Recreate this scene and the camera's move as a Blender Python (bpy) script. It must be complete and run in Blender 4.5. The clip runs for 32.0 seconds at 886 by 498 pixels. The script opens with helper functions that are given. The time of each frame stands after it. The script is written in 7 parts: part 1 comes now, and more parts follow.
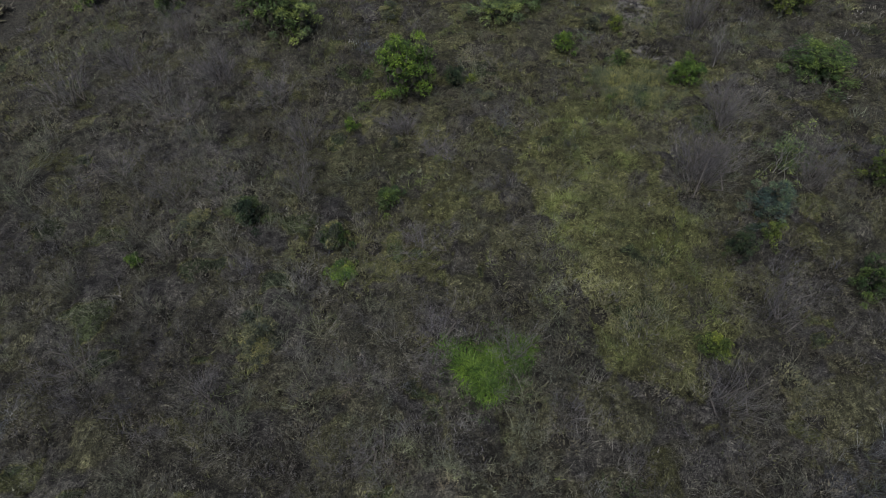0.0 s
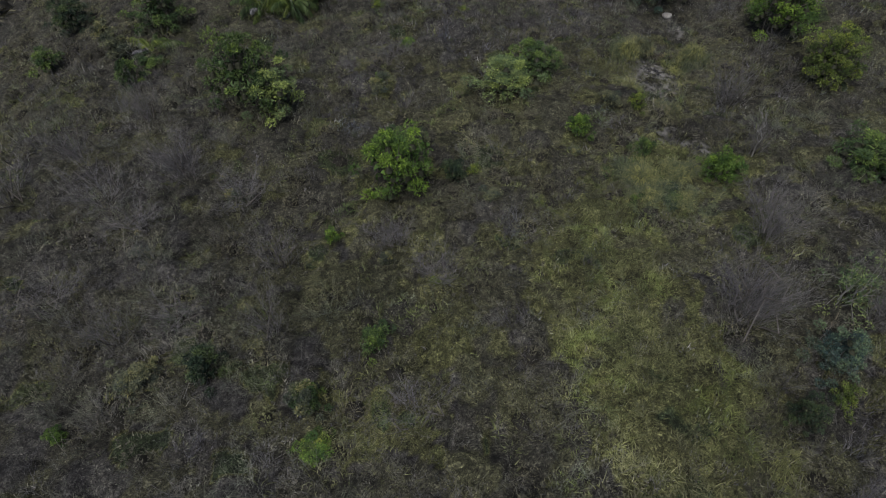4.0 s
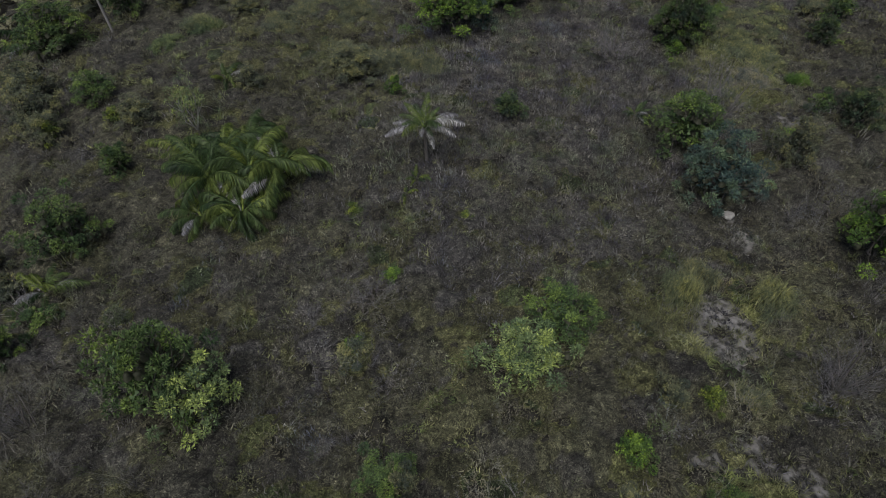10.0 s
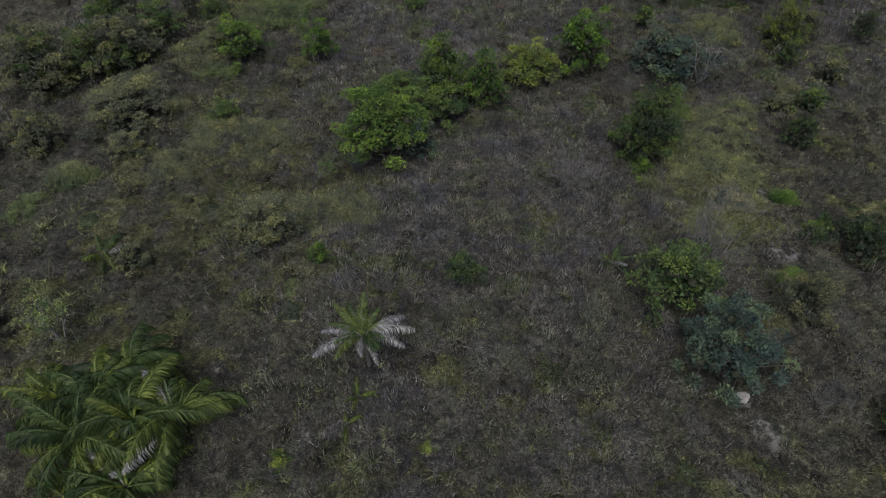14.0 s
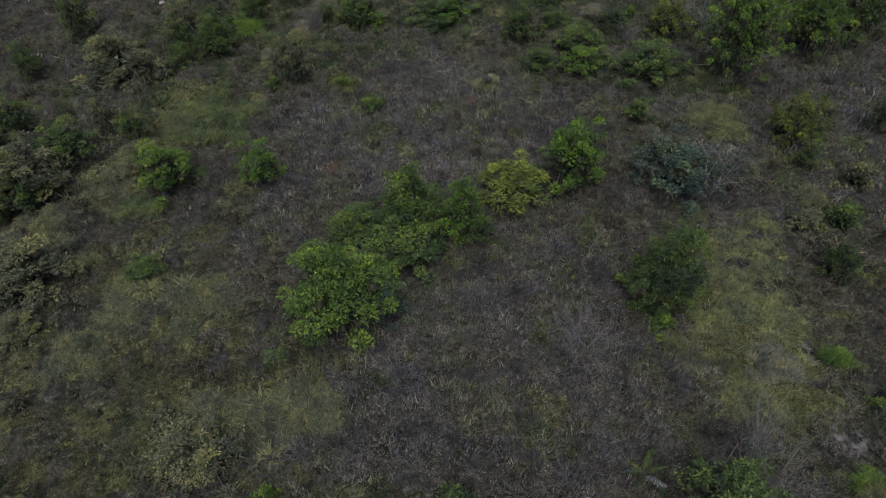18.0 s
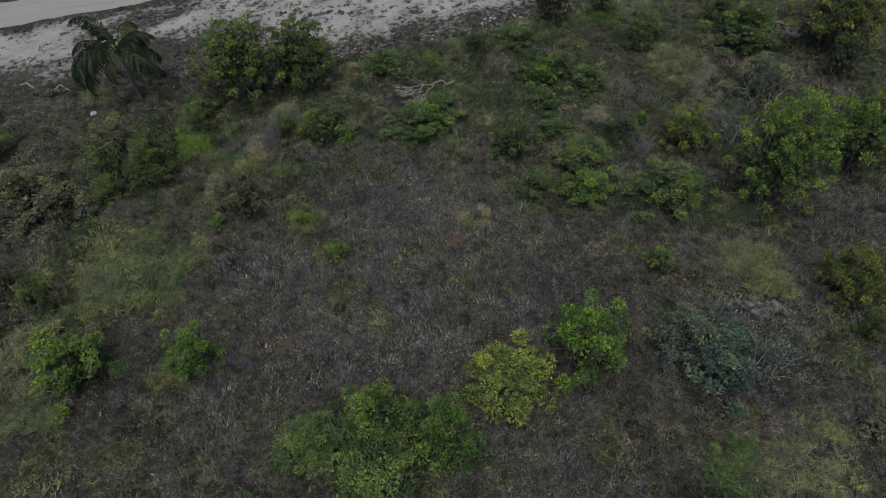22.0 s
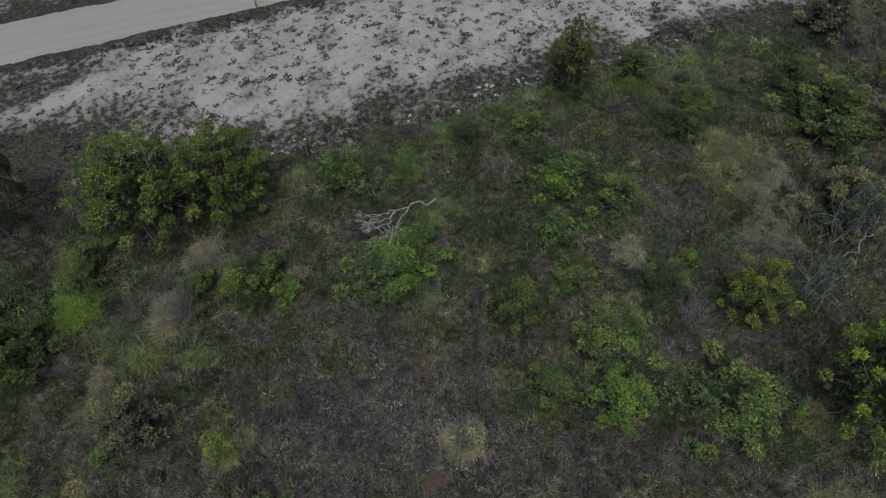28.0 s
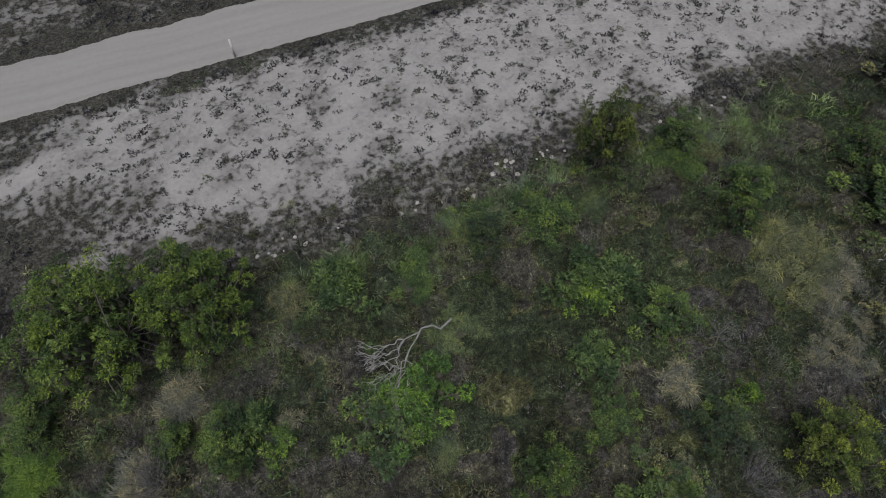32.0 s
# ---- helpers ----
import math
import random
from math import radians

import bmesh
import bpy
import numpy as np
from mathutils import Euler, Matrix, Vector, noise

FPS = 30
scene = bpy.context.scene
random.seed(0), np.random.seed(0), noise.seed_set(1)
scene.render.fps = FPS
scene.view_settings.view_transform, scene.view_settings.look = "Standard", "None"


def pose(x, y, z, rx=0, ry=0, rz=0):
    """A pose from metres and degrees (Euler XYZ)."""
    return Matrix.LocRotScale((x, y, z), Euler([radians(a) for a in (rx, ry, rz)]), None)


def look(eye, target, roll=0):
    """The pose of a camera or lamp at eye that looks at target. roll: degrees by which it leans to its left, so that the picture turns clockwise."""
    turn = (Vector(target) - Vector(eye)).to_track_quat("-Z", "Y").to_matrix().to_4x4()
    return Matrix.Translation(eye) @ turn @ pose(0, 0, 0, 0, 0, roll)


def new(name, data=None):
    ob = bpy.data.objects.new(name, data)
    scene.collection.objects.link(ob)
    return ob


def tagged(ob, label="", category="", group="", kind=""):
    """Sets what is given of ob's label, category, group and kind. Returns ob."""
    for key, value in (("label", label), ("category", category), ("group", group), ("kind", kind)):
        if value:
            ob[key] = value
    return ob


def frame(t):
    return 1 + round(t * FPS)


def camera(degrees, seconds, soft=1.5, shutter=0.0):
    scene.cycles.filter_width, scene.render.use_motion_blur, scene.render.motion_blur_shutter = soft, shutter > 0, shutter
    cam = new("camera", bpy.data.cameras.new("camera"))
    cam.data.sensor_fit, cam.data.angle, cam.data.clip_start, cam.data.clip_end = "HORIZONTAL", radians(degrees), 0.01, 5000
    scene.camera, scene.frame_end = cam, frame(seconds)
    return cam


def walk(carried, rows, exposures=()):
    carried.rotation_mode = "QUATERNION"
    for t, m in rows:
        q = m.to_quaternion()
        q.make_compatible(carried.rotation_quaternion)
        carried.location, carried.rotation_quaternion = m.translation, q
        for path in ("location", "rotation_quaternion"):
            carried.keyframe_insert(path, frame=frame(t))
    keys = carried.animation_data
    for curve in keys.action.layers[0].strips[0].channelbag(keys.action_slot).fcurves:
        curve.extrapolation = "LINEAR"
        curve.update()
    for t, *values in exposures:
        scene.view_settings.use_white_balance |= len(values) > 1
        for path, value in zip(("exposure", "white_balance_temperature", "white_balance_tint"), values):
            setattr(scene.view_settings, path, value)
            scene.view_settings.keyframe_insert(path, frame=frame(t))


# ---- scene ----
cam = camera(71.7, 32.0, soft=1.05)
EXPOSURE = -0.74
METRES, EYE, TILT, LEAN, TURN = 131.38, 36.0, 0.0, 0.0, -3.5
ROWS = [
    (0.0, 0.0, 0.0, 0.0, -2.34, -55.3, 1.62),
    (0.5, 0.0004, 0.009, -0.0016, -2.34, -55.21, 1.61),
    (1.0, 0.0008, 0.0186, -0.0032, -2.32, -55.1, 1.6),
    (1.5, 0.0012, 0.0289, -0.0047, -2.3, -54.97, 1.6),
    (2.0, 0.0016, 0.0385, -0.0059, -2.3, -54.83, 1.57),
    (2.5, 0.0021, 0.0494, -0.0071, -2.29, -54.69, 1.55),
    (3.0, 0.0031, 0.0606, -0.0083, -2.28, -54.57, 1.53),
    (3.5, 0.0036, 0.0728, -0.0095, -2.28, -54.45, 1.52),
    (5.5, 0.0054, 0.127, -0.014, -2.28, -53.68, 1.37),
    (6.0, 0.0058, 0.1416, -0.015, -2.29, -53.48, 1.37),
    (6.5, 0.0063, 0.1569, -0.0159, -2.31, -53.26, 1.34),
    (7.0, 0.0073, 0.1727, -0.0168, -2.3, -53.04, 1.37),
    (7.5, 0.008, 0.189, -0.0181, -2.34, -52.74, 1.32),
    (8.0, 0.0094, 0.2058, -0.0188, -2.34, -52.52, 1.32),
    (8.5, 0.0107, 0.2234, -0.0192, -2.33, -52.3, 1.38),
    (9.0, 0.0115, 0.2415, -0.0199, -2.33, -52.01, 1.41),
    (9.5, 0.0124, 0.2596, -0.0186, -2.35, -51.71, 1.42),
    (10.0, 0.0132, 0.2767, -0.0166, -2.37, -51.32, 1.43),
    (10.5, 0.014, 0.2937, -0.0157, -2.37, -51.12, 1.41),
    (11.0, 0.0145, 0.3104, -0.0161, -2.35, -50.93, 1.43),
    (11.5, 0.0148, 0.3271, -0.0161, -2.38, -50.72, 1.45),
    (12.0, 0.0162, 0.3437, -0.0161, -3.83, -50.55, 1.34),
    (12.5, 0.0173, 0.3605, -0.0162, -6.31, -50.02, 1.11),
    (13.0, 0.0186, 0.377, -0.0157, -8.17, -49.88, 0.96),
    (13.5, 0.0202, 0.3939, -0.0149, -9.22, -49.76, 0.92),
    (14.0, 0.0219, 0.411, -0.0145, -10.01, -49.62, 0.87),
    (14.5, 0.0238, 0.4282, -0.0138, -10.7, -49.51, 0.83),
    (16.5, 0.0317, 0.4916, -0.0132, -13.36, -48.87, 0.76),
    (17.0, 0.0338, 0.5075, -0.0132, -13.86, -48.68, 0.72),
    (17.5, 0.0375, 0.5234, -0.0129, -14.19, -48.48, 0.74),
    (18.0, 0.0416, 0.5391, -0.0123, -14.51, -48.32, 0.79),
    (18.5, 0.0458, 0.5546, -0.0119, -14.85, -48.13, 0.82),
    (19.0, 0.0504, 0.5702, -0.0114, -15.17, -47.93, 0.84),
    (19.5, 0.0553, 0.5862, -0.0111, -15.53, -47.71, 0.88),
    (20.0, 0.0604, 0.6025, -0.0103, -15.6, -47.52, 0.87),
    (20.5, 0.0666, 0.6192, -0.0096, -15.56, -47.29, 0.94),
    (21.0, 0.0724, 0.6362, -0.009, -15.57, -47.04, 0.98),
    (21.5, 0.0782, 0.6531, -0.0084, -15.62, -46.8, 0.97),
    (22.0, 0.0848, 0.67, -0.0077, -15.63, -46.55, 0.99),
    (22.5, 0.091, 0.6871, -0.0074, -15.68, -46.32, 0.97),
    (23.0, 0.0973, 0.704, -0.0067, -15.71, -46.11, 0.97),
    (23.5, 0.104, 0.7205, -0.0061, -15.72, -45.9, 1.01),
    (24.0, 0.1102, 0.7369, -0.0055, -15.73, -45.7, 0.99),
    (24.5, 0.1159, 0.7529, -0.005, -15.76, -45.49, 1.0),
    (25.0, 0.1211, 0.7688, -0.0045, -15.77, -45.67, 0.99),
    (25.5, 0.1269, 0.7847, -0.0039, -15.74, -46.92, 0.96),
    (27.5, 0.1469, 0.8501, -0.002, -15.98, -51.56, 0.83),
    (28.0, 0.1509, 0.8665, -0.0016, -16.08, -52.66, 0.81),
    (28.5, 0.155, 0.8829, -0.0014, -16.19, -53.6, 0.81),
    (29.0, 0.158, 0.8997, -0.0005, -16.34, -54.48, 0.73),
    (29.5, 0.1614, 0.9164, 0.0004, -16.49, -55.35, 0.68),
    (30.0, 0.165, 0.9332, 0.0015, -16.6, -56.2, 0.69),
    (30.5, 0.168, 0.9493, 0.0021, -16.68, -57.0, 0.71),
    (31.0, 0.1711, 0.9643, 0.0041, -16.69, -56.77, 0.81),
    (31.5, 0.1721, 0.9729, 0.0056, -16.72, -56.59, 0.87),
    (32.0, 0.1724, 0.9757, 0.0056, -16.73, -56.6, 0.96),
]
walk(cam, [(t, pose(0, 0, EYE, TILT, LEAN, TURN) @ pose(METRES * x, METRES * y, METRES * z, 90 + pitch, roll, yaw)) for t, x, y, z, yaw, pitch, roll in ROWS])

# ---- world and light: an overcast evening ----
world = bpy.data.worlds.new("sky")
scene.world = world
world.use_nodes = True
wn = world.node_tree.nodes
sky = wn.new("ShaderNodeTexSky")
sky.sky_type = "NISHITA"
sky.sun_disc = False
sky.sun_elevation = radians(68)
sky.sun_rotation = radians(208)
sky.air_density, sky.dust_density = 1.0, 4.0
wn["Background"].inputs["Strength"].default_value = 0.08
world.node_tree.links.new(sky.outputs[0], wn["Background"].inputs["Color"])
sun_data = bpy.data.lights.new("sun", "SUN")
sun_data.energy, sun_data.angle, sun_data.color = 2.8, radians(45), (1.0, 0.97, 0.95)
sun = new("sun", sun_data)
sun.matrix_world = look((0, 0, 60), (7, 13, 24))
scene.view_settings.exposure = EXPOSURE

# ---- materials ----
def ramp(nt, colours):
    r = nt.nodes.new("ShaderNodeValToRGB")
    el = r.color_ramp.elements
    while len(el) < len(colours):
        el.new(0.5)
    for i, c in enumerate(colours):
        el[i].position = i / (len(colours) - 1)
        el[i].color = (*c, 1)
    return r


def math_node(nt, op, a, b):
    m = nt.nodes.new("ShaderNodeMath")
    m.operation = op
    for i, v in enumerate((a, b)):
        if isinstance(v, (int, float)):
            m.inputs[i].default_value = v
        else:
            nt.links.new(v, m.inputs[i])
    return m.outputs[0]


def tex_noise(nt, scale, detail=3.0):
    co = nt.nodes.new("ShaderNodeTexCoord")
    n = nt.nodes.new("ShaderNodeTexNoise")
    n.inputs["Scale"].default_value, n.inputs["Detail"].default_value = scale, detail
    nt.links.new(co.outputs["Object"], n.inputs["Vector"])
    return n.outputs["Fac"]


def mix_colour(nt, fac, a, b, mode="MIX"):
    m = nt.nodes.new("ShaderNodeMix")
    m.data_type, m.blend_type = "RGBA", mode
    for sock, v in ((m.inputs["Factor"], fac), (m.inputs["A"], a), (m.inputs["B"], b)):
        if isinstance(v, (int, float)):
            sock.default_value = v
        elif isinstance(v, tuple):
            sock.default_value = (*v, 1)
        else:
            nt.links.new(v, sock)
    return m.outputs["Result"]


def material(name, rough=0.8):
    m = bpy.data.materials.new(name)
    m.use_nodes = True
    b = m.node_tree.nodes["Principled BSDF"]
    b.inputs["Roughness"].default_value = rough
    b.inputs["Specular IOR Level"].default_value = 0.25
    return m, m.node_tree, b


def value_of(nt, key):
    """A number that every plant carries."""
    a = nt.nodes.new("ShaderNodeAttribute")
    a.attribute_name = key
    return a.outputs["Fac"]


def plant_material(name, colours, patch=0.35, rough=0.75, weight=0.6, own=True):
    """Leaves and stems: colour varies from blade to blade and from patch to patch."""
    m, nt, b = material(name, rough)
    geo = nt.nodes.new("ShaderNodeNewGeometry")
    f = math_node(nt, "MULTIPLY", geo.outputs["Random Per Island"], weight)
    n = math_node(nt, "MULTIPLY", math_node(nt, "SUBTRACT", tex_noise(nt, patch), 0.3), 2.2 * (1 - weight))
    r = ramp(nt, [(0.93 * c[0] * k, c[1] * k, 1.15 * c[2] * k) for c, k in zip(colours, (0.4, 0.82, 1.15, 1.65))])
    nt.links.new(math_node(nt, "ADD", f, n), r.inputs[0])
    clump = ramp(nt, [(0.55, 0.55, 0.62), (0.8, 0.8, 0.86), (1.08, 1.08, 1.0), (1.4, 1.42, 1.2)])
    sharp = math_node(nt, "MULTIPLY", math_node(nt, "SUBTRACT", tex_noise(nt, 0.55, 2.5), 0.32), 2.6)
    nt.links.new(sharp, clump.inputs[0])
    c = mix_colour(nt, 1.0, r.outputs[0], clump.outputs[0], "MULTIPLY")
    drift = ramp(nt, [(0.86, 0.98, 1.12), (1.02, 1.0, 1.06), (1.0, 1.0, 0.94), (0.94, 1.08, 0.78), (1.16, 1.0, 0.84)])
    nt.links.new(math_node(nt, "MULTIPLY", math_node(nt, "SUBTRACT", tex_noise(nt, 0.2, 2.0), 0.25), 2.0), drift.inputs[0])
    c = mix_colour(nt, 1.0, c, drift.outputs[0], "MULTIPLY")
    if own:
        each = ramp(nt, [(0.62, 0.62, 0.66), (0.86, 0.86, 0.88), (1.1, 1.1, 1.06), (1.5, 1.5, 1.35)])
        nt.links.new(value_of(nt, "shade"), each.inputs[0])
        c = mix_colour(nt, 1.0, c, each.outputs[0], "MULTIPLY")
    nt.links.new(c, b.inputs["Base Color"])
    return m


def leaf_material(name, rough=0.55):
    """Crown leaves: the object's own colour, from leaf to leaf and from bunch to bunch lighter, darker and yellower."""
    m, nt, b = material(name, rough)
    geo = nt.nodes.new("ShaderNodeNewGeometry")
    info = nt.nodes.new("ShaderNodeObjectInfo")
    r = ramp(nt, [(0.45, 0.5, 0.6), (0.88, 0.92, 1.02), (1.2, 1.2, 1.25), (2.1, 2.0, 2.0)])
    nt.links.new(geo.outputs["Random Per Island"], r.inputs[0])
    c = mix_colour(nt, 1.0, info.outputs["Color"], r.outputs[0], "MULTIPLY")
    v = ramp(nt, [(0.35, 0.42, 0.52), (0.9, 0.93, 0.96), (1.6, 1.5, 1.15)])
    nt.links.new(tex_noise(nt, 7.0, 1.5), v.inputs[0])
    c = mix_colour(nt, 1.0, c, v.outputs[0], "MULTIPLY")
    k = ramp(nt, [(0.45, 0.53, 0.66), (0.84, 0.89, 0.95), (1.15, 1.12, 1.0), (1.7, 1.6, 1.08)])
    nt.links.new(value_of(nt, "clump"), k.inputs[0])
    c = mix_colour(nt, 1.0, c, k.outputs[0], "MULTIPLY")
    # inner domes take one dark colour that stands in for deep shade
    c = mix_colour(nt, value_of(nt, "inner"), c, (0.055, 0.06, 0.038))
    nt.links.new(c, b.inputs["Base Color"])
    return m


def plain_material(name, c1, c2, scale=3.0, rough=0.85, bump=0.0, metal=0.0):
    m, nt, b = material(name, rough)
    n = tex_noise(nt, scale, 6.0)
    r = ramp(nt, [c1, c1, c2, c2])
    nt.links.new(n, r.inputs[0])
    nt.links.new(r.outputs[0], b.inputs["Base Color"])
    b.inputs["Metallic"].default_value = metal
    if bump:
        bp = nt.nodes.new("ShaderNodeBump")
        bp.inputs["Strength"].default_value = bump
        nt.links.new(tex_noise(nt, scale * 6, 6.0), bp.inputs["Height"])
        nt.links.new(bp.outputs[0], b.inputs["Normal"])
    return m


def frond_material(name, colours, patch, rough):
    """Palm leaflets that differ in tone from frond to frond."""
    m = plant_material(name, colours, patch, rough, 0.5, False)
    nt = m.node_tree
    bsdf = nt.nodes["Principled BSDF"]
    old = bsdf.inputs["Base Color"].links[0].from_socket
    info = nt.nodes.new("ShaderNodeObjectInfo")
    r = ramp(nt, [(0.35, 0.46, 0.56), (0.9, 0.96, 1.0), (1.75, 1.55, 1.0)])
    nt.links.new(info.outputs["Random"], r.inputs[0])
    nt.links.new(mix_colour(nt, 1.0, old, r.outputs[0], "MULTIPLY"), bsdf.inputs["Base Color"])
    return m


M_LEAF = leaf_material("crown_leaves")
M_BARK = plain_material("grey_bark", (0.10, 0.09, 0.08), (0.22, 0.21, 0.2), 4.0, 0.9, 0.4)
M_PALEBARK = plain_material("pale_bark", (0.26, 0.26, 0.26), (0.42, 0.42, 0.41), 4.0, 0.9, 0.3)
M_TWIG = plant_material("dry_twigs", [(0.15, 0.139, 0.115), (0.222, 0.206, 0.173), (0.28, 0.26, 0.22), (0.345, 0.322, 0.275)], 0.12)
M_GREYBUSH = plant_material("pale_dry_twigs", [(0.2, 0.183, 0.158), (0.26, 0.238, 0.206), (0.32, 0.293, 0.254), (0.39, 0.358, 0.312)], 0.12, own=False)
M_WEED = plant_material("brown_weeds", [(0.07, 0.063, 0.05), (0.118, 0.107, 0.082), (0.165, 0.154, 0.114), (0.24, 0.23, 0.19)], 0.10)
M_OLIVE = plant_material("olive_weeds", [(0.085, 0.086, 0.045), (0.15, 0.152, 0.076), (0.215, 0.216, 0.108), (0.31, 0.31, 0.175)], 0.12)
M_GREYGRASS = plant_material("grey_dry_grass", [(0.12, 0.108, 0.097), (0.195, 0.177, 0.16), (0.27, 0.25, 0.228), (0.39, 0.368, 0.342)], 0.09)


def scrub_material():
    """Scrub whose hue goes from plant to plant: grey, brown, olive, yellowish, green, dark green."""
    m, nt, b = material("mixed_scrub", 0.7)
    hue = ramp(nt, [(0.185, 0.178, 0.155), (0.165, 0.158, 0.116), (0.165, 0.161, 0.108), (0.162, 0.168, 0.096), (0.205, 0.21, 0.112), (0.112, 0.158, 0.06), (0.072, 0.105, 0.048)])
    nt.links.new(value_of(nt, "tone"), hue.inputs[0])
    each = ramp(nt, [(0.55, 0.55, 0.6), (0.85, 0.85, 0.88), (1.12, 1.12, 1.08), (1.55, 1.55, 1.4)])
    nt.links.new(value_of(nt, "shade"), each.inputs[0])
    geo = nt.nodes.new("ShaderNodeNewGeometry")
    leaf = ramp(nt, [(0.7, 0.7, 0.74), (0.9, 0.9, 0.92), (1.06, 1.06, 1.05), (1.3, 1.3, 1.26)])
    nt.links.new(geo.outputs["Random Per Island"], leaf.inputs[0])
    c = mix_colour(nt, 1.0, hue.outputs[0], each.outputs[0], "MULTIPLY")
    c = mix_colour(nt, 1.0, c, leaf.outputs[0], "MULTIPLY")
    # near-black on the inner dome paints the shade between the shoots
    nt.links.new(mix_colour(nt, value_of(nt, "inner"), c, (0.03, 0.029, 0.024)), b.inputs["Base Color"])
    return m


def undergrowth_material():
    """Low matted plants: every plant has its hue, and a fine mosaic of leaves, stems and shade-dark gaps lies over it.
    """
    m, nt, b = material("matted_undergrowth", 0.8)
    hue = ramp(nt, [(0.138, 0.135, 0.136), (0.1, 0.098, 0.092), (0.1, 0.099, 0.08), (0.117, 0.12, 0.07), (0.158, 0.164, 0.078), (0.08, 0.104, 0.054), (0.05, 0.067, 0.045)])
    nt.links.new(value_of(nt, "tone"), hue.inputs[0])
    each = ramp(nt, [(0.6, 0.6, 0.62), (0.88, 0.88, 0.9), (1.1, 1.1, 1.08), (1.45, 1.45, 1.36)])
    nt.links.new(value_of(nt, "shade"), each.inputs[0])
    c = mix_colour(nt, 1.0, hue.outputs[0], each.outputs[0], "MULTIPLY")
    co = nt.nodes.new("ShaderNodeTexCoord")
    warp = nt.nodes.new("ShaderNodeTexNoise")
    warp.inputs["Scale"].default_value, warp.inputs["Detail"].default_value = 3.0, 4.0
    nt.links.new(co.outputs["Object"], warp.inputs["Vector"])
    moved = nt.nodes.new("ShaderNodeVectorMath")
    moved.operation = "MULTIPLY_ADD"
    nt.links.new(warp.outputs["Color"], moved.inputs[0])
    moved.inputs[1].default_value = (0.35, 0.35, 0.35)
    nt.links.new(co.outputs["Object"], moved.inputs[2])
    out_x, out_y = value_of(nt, "out_x"), value_of(nt, "out_y")
    around = math_node(nt, "MULTIPLY", math_node(nt, "ARCTAN2", out_y, out_x), 7.0)
    reach = math_node(nt, "SQRT", math_node(nt, "ADD", math_node(nt, "MULTIPLY", out_x, out_x), math_node(nt, "MULTIPLY", out_y, out_y)), 0.0)
    at = nt.nodes.new("ShaderNodeCombineXYZ")
    nt.links.new(around, at.inputs[0])
    nt.links.new(math_node(nt, "MULTIPLY", reach, 4.5), at.inputs[1])
    nt.links.new(math_node(nt, "MULTIPLY", value_of(nt, "shade"), 40.0), at.inputs[2])
    leafy = nt.nodes.new("ShaderNodeTexNoise")
    leafy.inputs["Scale"].default_value, leafy.inputs["Detail"].default_value = 1.5, 6.0
    nt.links.new(at.outputs[0], leafy.inputs["Vector"])
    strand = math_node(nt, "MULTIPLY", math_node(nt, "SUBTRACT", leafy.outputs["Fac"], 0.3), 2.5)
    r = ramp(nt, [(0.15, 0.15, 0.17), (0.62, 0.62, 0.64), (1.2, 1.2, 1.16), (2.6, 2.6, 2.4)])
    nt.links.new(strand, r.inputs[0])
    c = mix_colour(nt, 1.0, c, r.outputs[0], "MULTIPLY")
    heights = [math_node(nt, "MULTIPLY", strand, 0.06)]
    for scale, low, high in ((13.0, 0.4, 1.75), (3.6, 0.65, 1.4)):
        cells = nt.nodes.new("ShaderNodeTexVoronoi")
        cells.inputs["Scale"].default_value = scale
        nt.links.new(moved.outputs[0], cells.inputs["Vector"])
        pick = nt.nodes.new("ShaderNodeSeparateColor")
        nt.links.new(cells.outputs["Color"], pick.inputs[0])
        r = ramp(nt, [(low, low, low), (0.9, 0.9, 0.9), (1.02, 1.02, 1.0), (high, high, 0.95 * high)])
        nt.links.new(pick.outputs[0], r.inputs[0])
        c = mix_colour(nt, 1.0, c, r.outputs[0], "MULTIPLY")
        heights.append(math_node(nt, "MULTIPLY", pick.outputs[1], 0.5 / scale))
    # noise darkens blots of the mat, painting shade between the plants
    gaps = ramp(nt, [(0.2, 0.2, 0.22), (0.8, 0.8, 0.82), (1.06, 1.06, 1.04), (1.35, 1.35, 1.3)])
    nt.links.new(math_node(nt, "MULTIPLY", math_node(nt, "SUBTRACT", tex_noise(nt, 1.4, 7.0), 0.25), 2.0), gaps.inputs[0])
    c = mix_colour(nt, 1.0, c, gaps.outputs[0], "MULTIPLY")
    nt.links.new(c, b.inputs["Base Color"])
    bp = nt.nodes.new("ShaderNodeBump")
    bp.inputs["Strength"].default_value, bp.inputs["Distance"].default_value = 0.9, 1.0
    nt.links.new(math_node(nt, "ADD", heights[0], heights[1]), bp.inputs["Height"])
    nt.links.new(bp.outputs[0], b.inputs["Normal"])
    return m


M_SCRUB = scrub_material()
M_UNDER = undergrowth_material()
M_YELLOW = plant_material("yellow_grass", [(0.11, 0.115, 0.052), (0.175, 0.176, 0.074), (0.23, 0.228, 0.10), (0.31, 0.30, 0.17)], 0.15)
M_GREEN = plant_material("green_grass", [(0.045, 0.085, 0.018), (0.08, 0.15, 0.026), (0.115, 0.20, 0.038), (0.17, 0.24, 0.07)], 0.2)
M_COVER = plant_material("green_cover", [(0.032, 0.046, 0.026), (0.066, 0.096, 0.046), (0.122, 0.16, 0.076), (0.215, 0.245, 0.14)], 0.12)
